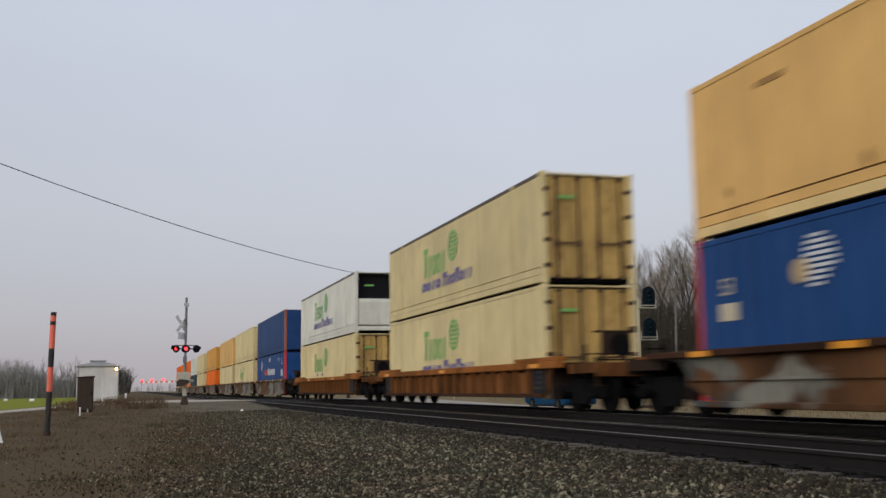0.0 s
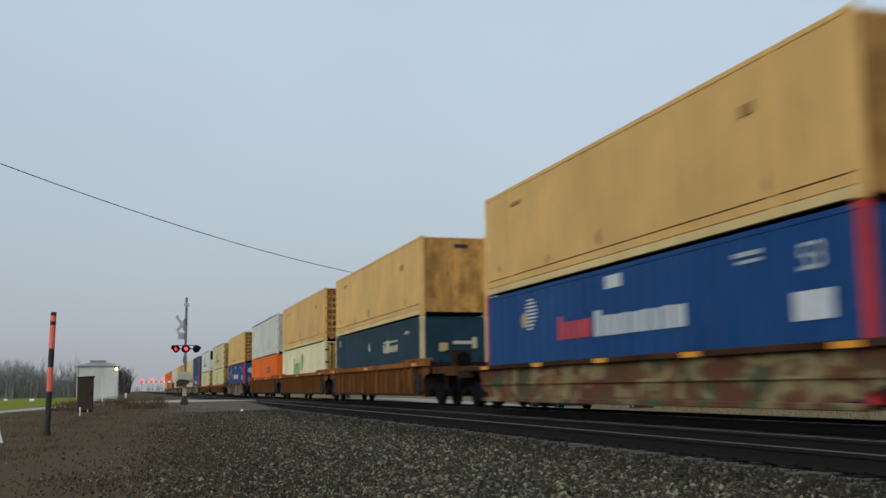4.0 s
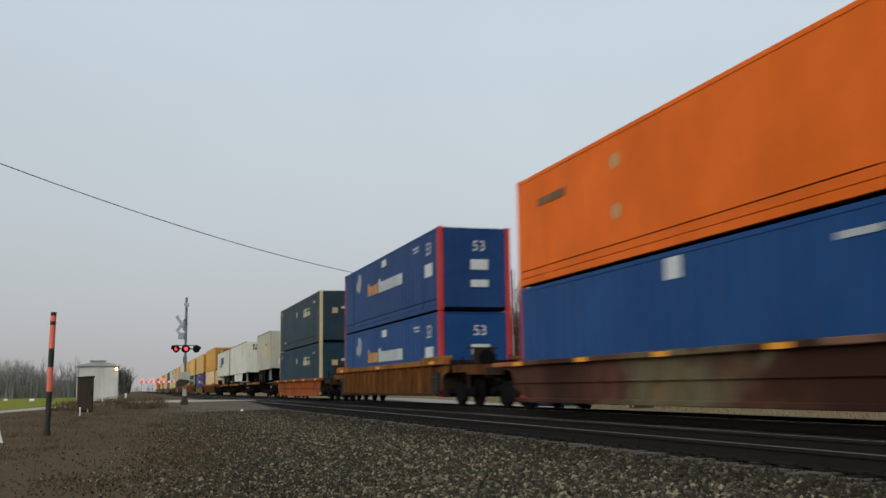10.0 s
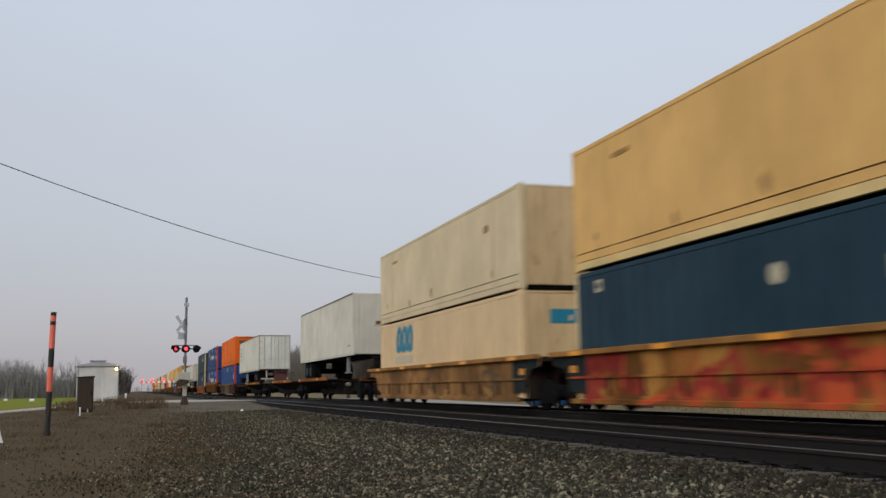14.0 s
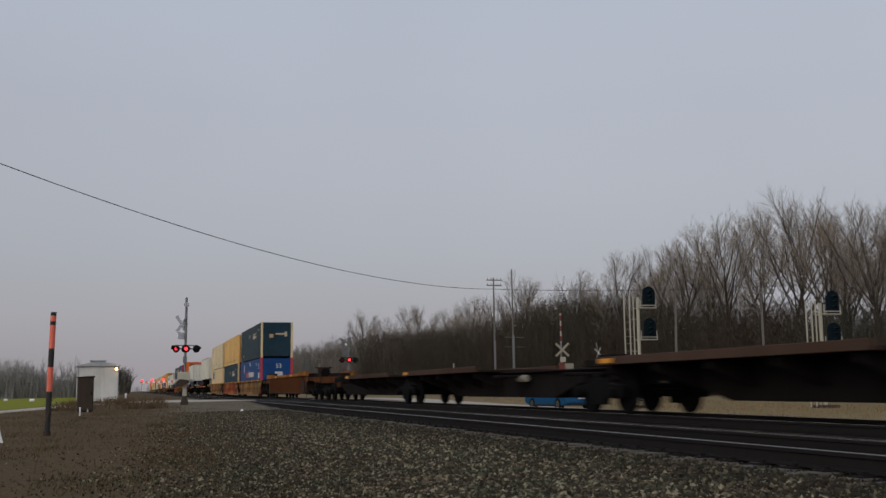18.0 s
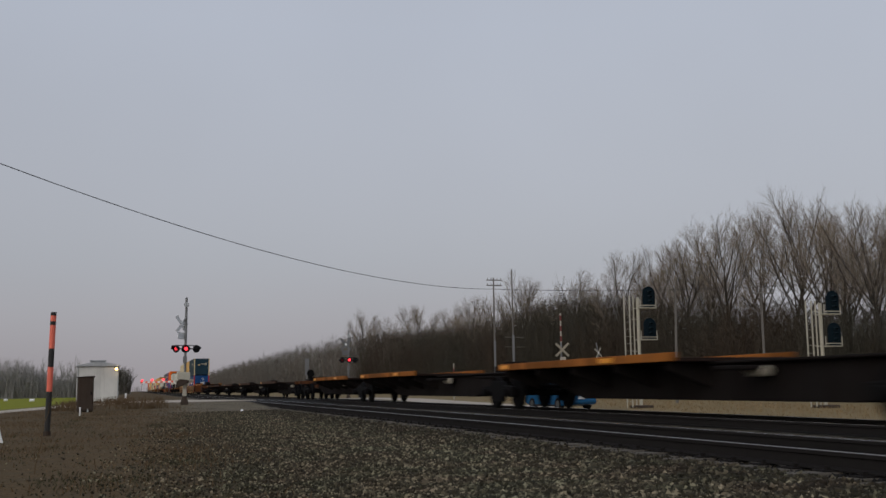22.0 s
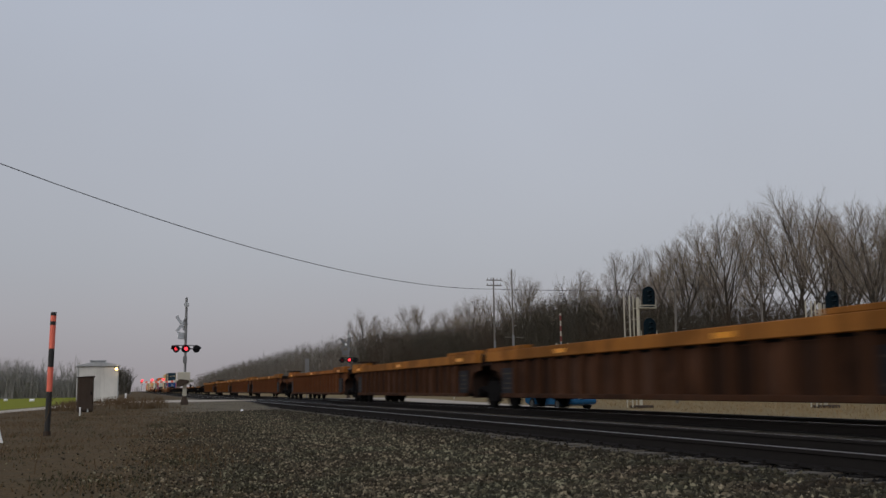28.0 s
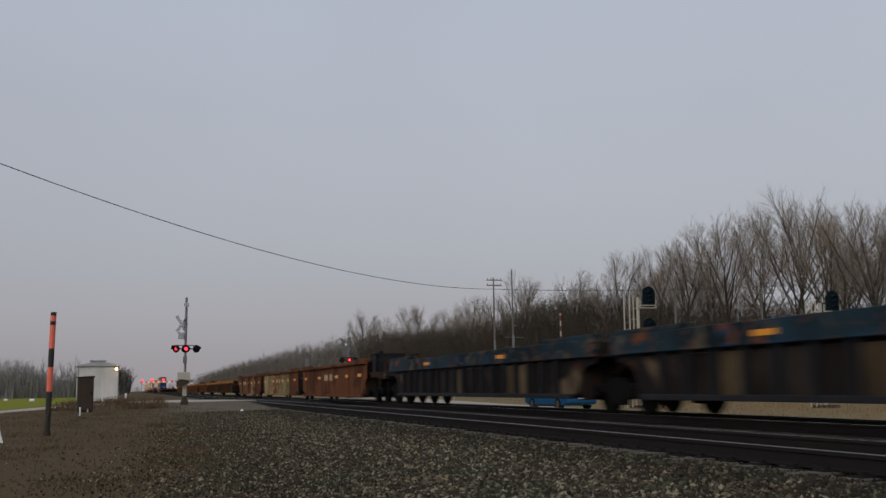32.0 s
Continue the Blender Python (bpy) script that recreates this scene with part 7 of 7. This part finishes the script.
solo("short_stake", cached("field_stake", lambda s: s.box(-0.07, -0.05, -0.1, 0.07, 0.05, 0.7), 0.01), "signwhite", "short pale post beyond the relay hut", "stake", "stakes", m=pose(-0.65, 90.0, float(ground_z(-0.65, 90.0))))
for bx, by in ((-16.9, 192.0), (-25.4, 231.0)):
    solo("wrapped_bale", cached("wrapped_bale", lambda s: s.tube((-0.4, 0, 0.22), (0.4, 0, 0.22), 0.26, n=16), 0.05), "signwhite", "white wrapped bale lying in the green field", "bale", "bales in the field", m=pose(bx, by, float(ground_z(bx, by))))
solo("paper_scrap", Shape().prism([(-0.09, 0.0), (0.07, 0.01), (0.1, 0.05), (-0.06, 0.07)], "x", -0.04, 0.05).mesh("paper_scrap"), "signwhite", "crumpled white paper scrap on the gravel", "litter", m=pose(4.25, 43.0, float(ground_z(4.25, 43.0)) + 0.03))


# ---- poles and wires ----
def utility_pole(x, y, z, hgt, label, arms=1, r=0.14, lean=0, conduit=True):
    c = thing("utility_pole", label, "utility pole", "utility poles")
    c.matrix_world = pose(x, y, z, 0, lean, 0)
    part("pole", cached("pole|%.1f|%.2f" % (hgt, r), lambda s: s.tube((0, 0, -0.3), (0, 0, hgt), r, r * 0.62, n=12)), "wood", c)
    for k in range(arms):
        a = part("crossarm", cached("crossarm", lambda s: s.box(-0.75, -0.2, -0.045, 0.75, -0.1, 0.045), 0.01), "wood", c, at=(0, 0, hgt - 0.25 - 0.5 * k))
        for ix in (-0.65, -0.3, 0.3, 0.65):
            part("insulator", cached("insulator", lambda s: s.tube((0, -0.15, 0.06), (0, -0.15, 0.22), 0.04, 0.025, n=8)), "mast", a, at=(ix, 0, 0))
    if conduit:
        part("cable_guard", cached("cable_guard", lambda s: s.box(-0.12, -0.2, 0.0, 0.06, -0.1, 5.4), 0.01), "mast", c, "grey cable guard")
    return c


utility_pole(32.0, 90.0, -0.5, 11.3, "wooden utility pole with crossarms against the wood", 2, 0.10)
up2 = utility_pole(30.0, 79.8, -0.5, 10.9, "slim wooden utility pole with cable guards", 0, 0.075)
for k in (0, 1):
    part("side_arm", cached("side_arm", lambda s: s.box(-0.85, -0.04, -0.02, 0.85, 0.04, 0.02), 0.008), "wood", up2, at=(0.1, -0.1, 5.2 - 0.8 * k))
utility_pole(30.0, 53.2, -0.5, 6.7, "slim leaning pale pole", 0, 0.09, 1.5, False)
utility_pole(36.0, 53.3, -0.5, 6.8, "short pole with a pale crossarm by the trees", 1, 0.09, 0, False)
mk = thing("marker_sign", "small striped plate on a thin post beyond the train", "sign")
mk.location = (15.5, 96.3, -0.4)
part("post", cached("mkpost", lambda s: s.tube((0, 0, 0), (0, 0, 3.9), 0.05, n=8)), "mast", mk)
part("plate", cached("mkplate", lambda s: s.box(-0.2, -0.07, 2.3, 0.2, -0.05, 3.9), 0.01), "mast", mk)
mk = thing("delineator", "thin red and white delineator post", "marker post")
mk.location = (25.0, 80.4, -0.5)
for k in range(7):
    part("band", cached("dlband", lambda s: s.box(-0.045, -0.03, 0, 0.045, 0.03, 0.44), 0.008), "alu" if k % 2 == 0 else "dullred", mk, at=(0, 0, 0.44 * k))
# overhead cable from the pole across the tracks, in a shallow sag
s = Shape().pipe([(31.98 + t * (-12 - 31.98), 90 + t * (40 - 90), 7.392 * t * t - 5.459 * t + 9.717) for t in [1.35 * k / 60 for k in range(61)]], 0.024)
solo("overhead_cable", s.mesh("overhead_cable"), "wire", "black sagging overhead cable", "cable")
s = Shape().pipe([(31.98 + t * 34, 90 - 30 * t, 9.717 - 3.2 * t * (1 - t) - 0.4 * t) for t in [k / 30 for k in range(31)]], 0.02)
solo("overhead_cable", s.mesh("overhead_cable"), "wire", "black overhead cable running on to the wood", "cable")


def car(x, y, z, yaw):
    """A small hatchback; its nose points to +y before the turn."""
    c = thing("car", "blue hatchback waiting on the road beyond the tracks", "car")
    c.matrix_world = pose(x, y, z, 0, 0, yaw)
    side = [(-2.1, 0.32), (-1.78, 0.24), (1.75, 0.24), (2.12, 0.34), (2.16, 0.58), (2.02, 0.74), (1.05, 0.90), (-1.72, 0.95), (-2.02, 0.92), (-2.12, 0.62)]
    part("body", cached("car_body", lambda s: s.prism(side, "x", -0.85, 0.85), 0.05), "carblue", c, "glossy blue painted body")
    cab = part("cabin", cached("car_cabin", lambda s: s.prism([(-1.85, 0.9), (-1.45, 1.38), (-1.1, 1.46), (0.1, 1.44), (0.45, 1.34), (1.1, 0.88)], "x", -0.68, 0.68), 0.06), "carblue", c)
    for sx in (-1, 1):
        part("side_window", cached("car_window|%d" % sx, lambda s: (s.prism([(-1.5, 0.98), (-1.28, 1.32), (-0.35, 1.36), (-0.35, 0.98)], "x", sx * 0.682 - 0.006, sx * 0.682 + 0.006), s.prism([(-0.27, 0.98), (-0.27, 1.36), (0.25, 1.33), (0.85, 0.98)], "x", sx * 0.682 - 0.006, sx * 0.682 + 0.006))), "carglass", cab)
        part("mirror", cached("car_mirror", lambda s: s.box(-0.1, -0.06, -0.06, 0.1, 0.06, 0.08), 0.02), "carblue", c, at=(sx * 0.92, 0.75, 1.0))
        part("tail_lamp", cached("car_tail", lambda s: s.box(-0.12, -0.03, -0.12, 0.12, 0.05, 0.14), 0.02), "carglass", c, "dark tail lamp", (sx * 0.68, -2.06, 0.72))
        part("headlight", cached("car_head", lambda s: s.box(-0.16, -0.1, -0.08, 0.16, 0.03, 0.08), 0.02), "clear", c, at=(sx * 0.62, 2.06, 0.66))
        part("sill", cached("car_sill", lambda s: s.box(-0.04, -1.2, 0.2, 0.04, 1.2, 0.3), 0.01), "black", c, at=(sx * 0.84, 0, 0))
        for wy in (-1.32, 1.32):
            w = part("wheel", cached("car_tyre", lambda s: s.tube((-0.1, 0, 0), (0.1, 0, 0), 0.31, n=22), 0.03), "rubber", c, "black tyre", (sx * 0.77, wy, 0.31))
            part("rim", cached("car_rim|%d" % sx, lambda s: s.tube((sx * 0.06, 0, 0), (sx * 0.108, 0, 0), 0.2, 0.18, n=16), 0.006), "rim", w)
    part("rear_window", cached("car_rear_window", lambda s: s.prism([(-1.80, 1.0), (-1.50, 1.34), (-1.485, 1.335), (-1.785, 0.995)], "x", -0.56, 0.56)), "carglass", cab)
    part("windscreen", cached("car_windscreen", lambda s: s.prism([(1.0, 0.97), (0.52, 1.32), (0.535, 1.325), (1.015, 0.975)], "x", -0.58, 0.58)), "carglass", cab)
    part("rear_bumper", cached("car_bumper", lambda s: s.box(-0.8, -2.2, 0.36, 0.8, -2.02, 0.54), 0.04), "carblue", c)
    part("number_plate", cached("car_plate", lambda s: s.box(-0.16, -2.215, 0.56, 0.16, -2.125, 0.7)), "logo_white", c)


car(20.3, 47.6, -0.53, 6)


# ---- bare trees ----
def stem_material(name, a, b, scale=0.09, vary=0.25):
    """Bark and stems: every piece its own shade, in drifts from brown to grey-olive."""
    m, n, l, p = node_mat(name)
    drift = noise_node(n, l, scale, 5, coord="Object")
    c = mix_node(n, l, ramp_node(n, l, drift.outputs[0], 0.36, 0.64).outputs[0], a, b)
    g = n.new("ShaderNodeNewGeometry")
    rv = n.new("ShaderNodeMapRange")
    rv.inputs["To Min"].default_value, rv.inputs["To Max"].default_value = 1 - vary, 1 + vary
    l.new(g.outputs["Random Per Island"], rv.inputs["Value"])
    hs = n.new("ShaderNodeHueSaturation")
    l.new(rv.outputs[0], hs.inputs["Value"])
    l.new(c, hs.inputs["Color"])
    l.new(hs.outputs[0], p.inputs["Base Color"])
    p.inputs["Roughness"].default_value = 0.95
    p.inputs["Specular IOR Level"].default_value = 0.05
    return m


M["bark"] = stem_material("grey_brown_bark", (0.062, 0.05, 0.04), (0.075, 0.068, 0.058), 0.4)
M["twig"] = stem_material("brown_bare_twigs", (0.21, 0.165, 0.122), (0.225, 0.19, 0.15), 0.3)
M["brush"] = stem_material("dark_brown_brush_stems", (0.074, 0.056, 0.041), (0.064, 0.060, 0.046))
# far stems: the brown is lightened to carry the haze of distance
M["farbrush"] = stem_material("haze_paled_brown_stems", (0.15, 0.128, 0.105), (0.13, 0.122, 0.104), 0.03)


def grow(spread, seed, gaps=(0.64, 0.36, 0.112), limbs=12, thick=1.0):
    """Tubes (p, q, r, r2, level) of a bare deciduous tree, 17 m high: a trunk, arching limbs, branches and twigs that fill an uneven crown."""
    rg = random.Random(seed)
    H = 17.0
    lobes = [rg.uniform(0.74, 1.12) for k in range(9)]
    segs = []

    def inside(p):
        a = (math.atan2(p.y, p.x) / (2 * math.pi)) % 1 * 9
        k = lobes[int(a) % 9] * (1 - a % 1) + lobes[(int(a) + 1) % 9] * (a % 1)
        u = (p.z - 0.58 * H) / ((0.40 if p.z > 0.58 * H else 0.42) * H * (0.55 + 0.45 * k))
        w = math.hypot(p.x, p.y) / (0.28 * H * spread * k)
        return u * u + w * w < 1

    def branch(p, d, ln, r, lv):
        steps = (9, 7, 4, 2, 1)[lv]
        side = rg.random() * 6.28
        wait = ln * (0.0, 0.36, 0.2, 0.12, 0)[lv]
        for i in range(steps):
            if lv and lv < 4 and i and not inside(p):
                return
            q = p + d * (ln / steps)
            r2 = r * (1 - (0.62, 0.75, 0.7, 0.6, 1)[lv] * (i + 1) / steps)
            r1 = r * (1 - (0.62, 0.75, 0.7, 0.6, 1)[lv] * i / steps)
            segs.append((p, q, r1 * thick, max(0.003, r2) * thick, lv if lv < 4 else 9))
            if 0 < lv < 4:
                wait -= ln / steps
                while wait < 0:
                    gap = gaps[lv - 1] * rg.uniform(0.7, 1.3)
                    at = p + (q - p) * max(0.0, min(1.0, 1 + wait / (ln / steps)))
                    wait += gap
                    side += 2.4 + rg.uniform(-0.5, 0.5)
                    o = d.orthogonal().normalized()
                    o = Matrix.Rotation(side, 3, d) @ o
                    an = math.radians(rg.uniform(15, 34))
                    e = (d * math.cos(an) + o * math.sin(an) + Vector((0, 0, 0.05))).normalized()
                    left = ln * (1 - 0.75 * (i + 0.5) / steps)
                    branch(at, e, (0, 0.55 * left + 0.6, 0.52 * left + 0.4, rg.uniform(0.4, 1.05))[lv], (0, max(0.012, 0.62 * r1), max(0.009, 0.6 * r1), 0.0078)[lv], lv + 1)
            p = q
            d = (d + Vector((rg.gauss(0, 0.05), rg.gauss(0, 0.05), rg.gauss(0, 0.03) + (0, 0.045, 0.03, 0, 0)[lv]))).normalized()
    p, d = Vector((0, 0, -0.3)), Vector((rg.gauss(0, 0.04), rg.gauss(0, 0.04), 1)).normalized()
    branch(p, d, 0.62 * H, 0.23, 0)
    stem = list(segs)
    turn = rg.random() * 6.28
    for k in range(limbs):
        f = 0.42 + 0.58 * k / (limbs - 1)
        a, b, r1, r2, lv = stem[min(8, int(f * 9))]
        turn += 2.4 + rg.uniform(-0.4, 0.4)
        tilt = math.radians(rg.uniform(24, 54) * (1 - 0.7 * (f - 0.42)))
        e = Vector((math.cos(turn) * math.sin(tilt), math.sin(turn) * math.sin(tilt), math.cos(tilt)))
        branch(a + (b - a) * (f * 9 % 1 if f < 1 else 1), e, rg.uniform(0.42, 0.54) * H * (1.05 - 0.22 * f), 0.095 - 0.035 * f, 1)
    return segs


def tubes_data(segs):
    v, f = [], []
    for p, q, r, r2, lv in segs:
        d = (q - p).normalized()
        u = d.orthogonal().normalized()
        w = d.cross(u)
        b = len(v)
        n = 7 if lv == 0 else 5 if lv == 1 else 3
        ring = [u * math.cos(2 * math.pi * i / n) + w * math.sin(2 * math.pi * i / n) for i in range(n)]
        v += [tuple(p + e * r) for e in ring]
        if lv > 2:
            v.append(tuple(q))
            f += [(b + i, b + (i + 1) % n, b + n) for i in range(n)]
        else:
            v += [tuple(q + e * r2) for e in ring]
            f += [(b + i, b + (i + 1) % n, b + n + (i + 1) % n, b + n + i) for i in range(n)]
    return v, f


def data_mesh(name, data):
    me = bpy.data.meshes.new(name)
    me.from_pydata(data[0], [], data[1])
    return me


KINDS, LIGHT = [], []
for k in range(7):
    segs = grow((0.84, 0.98, 0.76, 0.9, 0.82, 1.02, 0.88)[k], 40 + k)
    KINDS.append([data_mesh(nm, tubes_data([x for x in segs if x[4] in lv])) for nm, lv in (("trunk", (0,)), ("branchwork", (1, 2)), ("crown", (3, 9)))])
for k in range(3):
    LIGHT.append(tubes_data(grow((0.95, 1.15, 1.0)[k], 60 + k, (1.5, 1.1, 0.75), 7, 2.6)))


def tree(x, y, hgt, k, rot, label):
    c = thing("bare_tree", label, "tree", "bare trees of the wood")
    c.matrix_world = Matrix.LocRotScale((x, y, float(ground_z(x, y))), Euler((0, 0, rot)), Vector((hgt / 16.75,) * 3))
    part("trunk", KINDS[k][0], "bark", c)
    part("branchwork", KINDS[k][1], "bark", c, "dark forking limbs")
    part("crown", KINDS[k][2], "twig", c, "fine pale brown twigs")


def forest(name, spots, mat, label):
    """Many bare trees far off, joined into one mesh."""
    vs, fs, off = [], [], 0
    for x, y, hgt, k, rot in spots:
        hgt = hgt * wood_top(x, y, TOPS) if hgt < 2 else hgt
        v, f = LIGHT[k]
        a = np.array(v) * (hgt / 17)
        c, s_ = math.cos(rot), math.sin(rot)
        a = np.stack([a[:, 0] * c - a[:, 1] * s_ + x, a[:, 0] * s_ + a[:, 1] * c + y, a[:, 2] + float(ground_z(x, y))], 1)
        vs += a.tolist()
        fs += [tuple(i + off for i in q) for q in f]
        off += len(v)
    solo(name, data_mesh(name, (vs, fs)), mat, label, "wood", kind="stuff")


# height of the wood's skyline and of the brush before it, per metre from the line, by bearing
TOPS = ((1.17, 0.262), (1.31, 0.28), (1.43, 0.322), (1.58, 0.318), (1.85, 0.30), (2.04, 0.285), (2.29, 0.28), (2.56, 0.283), (2.83, 0.275), (3.65, 0.28), (4.64, 0.285), (5.9, 0.28), (8.3, 0.285), (12, 0.275), (20, 0.27))
BRUSH = ((1.19, 0.118), (1.4, 0.14), (1.65, 0.16), (1.87, 0.178), (1.99, 0.205), (2.12, 0.215), (2.39, 0.23), (2.55, 0.22), (2.83, 0.198), (3.29, 0.205), (3.78, 0.22), (4.93, 0.262), (7.3, 0.272), (14, 0.265))


def wood_top(x, y, table):
    return 0.45 + x * float(np.interp(y / x, [a for a, b in table], [b for a, b in table]))


rng = random.Random(23)
LABS = ("tall bare grey-brown deciduous tree in the wood", "bare multi-limbed tree at the edge of the wood", "slender leafless tree in the wood")
EDGE = ((52, 238.2, 19.5), (54, 225.2, 17.5), (52, 197.5, 17.0), (53, 190.1, 17.3), (54, 174.2, 15.7), (54, 162.9, 16.3), (53, 150.0, 16.0), (52, 135.0, 17.1), (53, 117.6, 16.0), (50, 98.2, 15.1), (53, 96.6, 16.0),
        (51, 87.8, 15.7), (55, 89.6, 17.2), (51, 78.8, 16.9), (56, 82.8, 17.4), (52, 73.3, 18.0), (56, 76.4, 16.3), (50, 65.5, 13.9), (53, 67.0, 15.0), (50, 60.7, 13.7), (52, 61.3, 14.2), (54, 57.0, 14.5), (51, 53.5, 13.5))
for i, (x, y, hgt) in enumerate(EDGE):
    tree(x, y, hgt, (i * 3) % 7, rng.random() * 6.28, LABS[i % 3] if hgt < 18 or y > 100 else "tallest bare tree of the wood")
for i in range(6):
    y = 56 + 56 * i / 6 + rng.uniform(-1.2, 1.2)
    x = 56 + rng.uniform(0, 12)
    tree(x, y, wood_top(x, y, TOPS) * rng.uniform(0.74, 0.92), rng.randrange(7), rng.random() * 6.28, LABS[i % 3])
for i in range(12):
    y = 112 + 8.8 * i + rng.uniform(-1.5, 1.5)
    x = 55 + rng.uniform(0, 14)
    tree(x, y, wood_top(x, y, TOPS) * rng.uniform(0.78, 0.92), rng.randrange(7), rng.random() * 6.28, LABS[i % 3])
# distant trees wear the paled colour, haze included
forest("wood_along_line", [(52 + rng.uniform(0, 26), 215 + 4.2 * i + 0.02 * i * i + rng.uniform(-3, 3), 0.82 + rng.uniform(-0.1, 0.1), i % 3, rng.random() * 6.28) for i in range(90)], "fartree", "bare wood receding along the line, paled for haze")
forest("field_wood", [(-95 + 1.6 * i + rng.uniform(-1, 1), 350 + rng.uniform(0, 40), (12.5 if i < 54 else 9.5) + rng.uniform(-2.5, 1.2), i % 3, rng.random() * 6.28) for i in range(60)], "fartree", "bare trees beyond the green field, paled for haze")


def woods(name, n, place, hgt, mat, label, seed, thick=0.05, fan=7):
    """Dense growth: leaning stems with tangled fans of twigs, one mesh."""
    rg = np.random.default_rng(seed)
    v, f = [], []
    for i in range(n):
        x, y = place(rg)
        z = float(ground_z(x, y))
        h = hgt(x, y, rg)
        r = thick * (0.6 + 0.8 * rg.random())
        lx, ly = rg.normal(0, 0.13, 2) * h
        b = len(v)
        for k in range(3):
            a = k * 2.094 + i
            v.append((x + r * math.cos(a), y + r * math.sin(a), z - 0.1))
        v.append((x + lx, y + ly, z + h))
        f += [(b, b + 1, b + 3), (b + 1, b + 2, b + 3), (b + 2, b, b + 3)]
        for k in range(fan):
            t = 0.12 + 0.86 * rg.random()
            a = rg.random() * 6.283
            out = 0.3 + 1.2 * rg.random()
            ln = h * (0.10 + 0.16 * rg.random()) * (1.25 - 0.7 * t)
            p0 = (x + lx * t, y + ly * t, z + h * t)
            p1 = (p0[0] + math.cos(a) * ln * out, p0[1] + math.sin(a) * ln * out, p0[2] + ln * (1.1 - 0.5 * out * rg.random()))
            w = r * 0.45
            b = len(v)
            v += [(p0[0] - w * math.sin(a), p0[1] + w * math.cos(a), p0[2]), (p0[0] + w * math.sin(a), p0[1] - w * math.cos(a), p0[2] + w), p1]
            f.append((b, b + 1, b + 2))
    me = bpy.data.meshes.new(name)
    me.from_pydata(v, [], f)
    solo(name, me, mat, label, "wood", kind="stuff")


woods("brush", 13500, lambda g: (46 + 9 * g.random() ** 0.8, 30 + 190 * g.random() ** 1.1), lambda x, y, g: wood_top(x, y, BRUSH) * (0.6 + 0.43 * g.random() ** 0.8), "brush", "dense dark brown brush in front of the wood", 31, 0.024, 26)
woods("woodland_stems", 3000, lambda g: (57 + 26 * g.random(), 30 + 200 * g.random()), lambda x, y, g: wood_top(x, y, BRUSH) * (0.55 + 0.4 * g.random()), "brush", "dense stems deep in the wood", 32, 0.08, 14)
woods("far_brush", 5600, lambda g: (47 + 30 * g.random(), 190 + 700 * g.random() ** 1.5), lambda x, y, g: wood_top(x, y, BRUSH) * (0.72 + 0.32 * g.random()), "farbrush", "brown brush receding along the line, paled for haze", 33, 0.11, 14)
woods("field_brush", 4600, lambda g: (-160 + 158 * g.random(), 346 + 20 * g.random()), lambda x, y, g: (7 + 4.5 * g.random()) * (0.85 + 0.2 * math.sin(x * 0.11) + 0.12 * math.sin(x * 0.31)), "fartree", "brush beyond the green field, paled for haze", 34, 0.10, 18)
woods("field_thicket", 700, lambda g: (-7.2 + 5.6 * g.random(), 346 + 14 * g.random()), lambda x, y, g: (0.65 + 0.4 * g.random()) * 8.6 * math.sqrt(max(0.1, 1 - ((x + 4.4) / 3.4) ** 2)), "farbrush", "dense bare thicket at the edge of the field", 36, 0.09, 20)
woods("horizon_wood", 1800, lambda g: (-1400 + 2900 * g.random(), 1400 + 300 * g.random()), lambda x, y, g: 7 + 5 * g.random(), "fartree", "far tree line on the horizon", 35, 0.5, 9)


# ---- what moves ----
def motions():
    for ob, y, z in ROLLING:
        walk(ob, [(0, pose(TRAIN_X, y, z)), (16, pose(TRAIN_X, y + 16 * SPEED, z)), (32, pose(TRAIN_X, y + 32 * SPEED, z))])


motions()
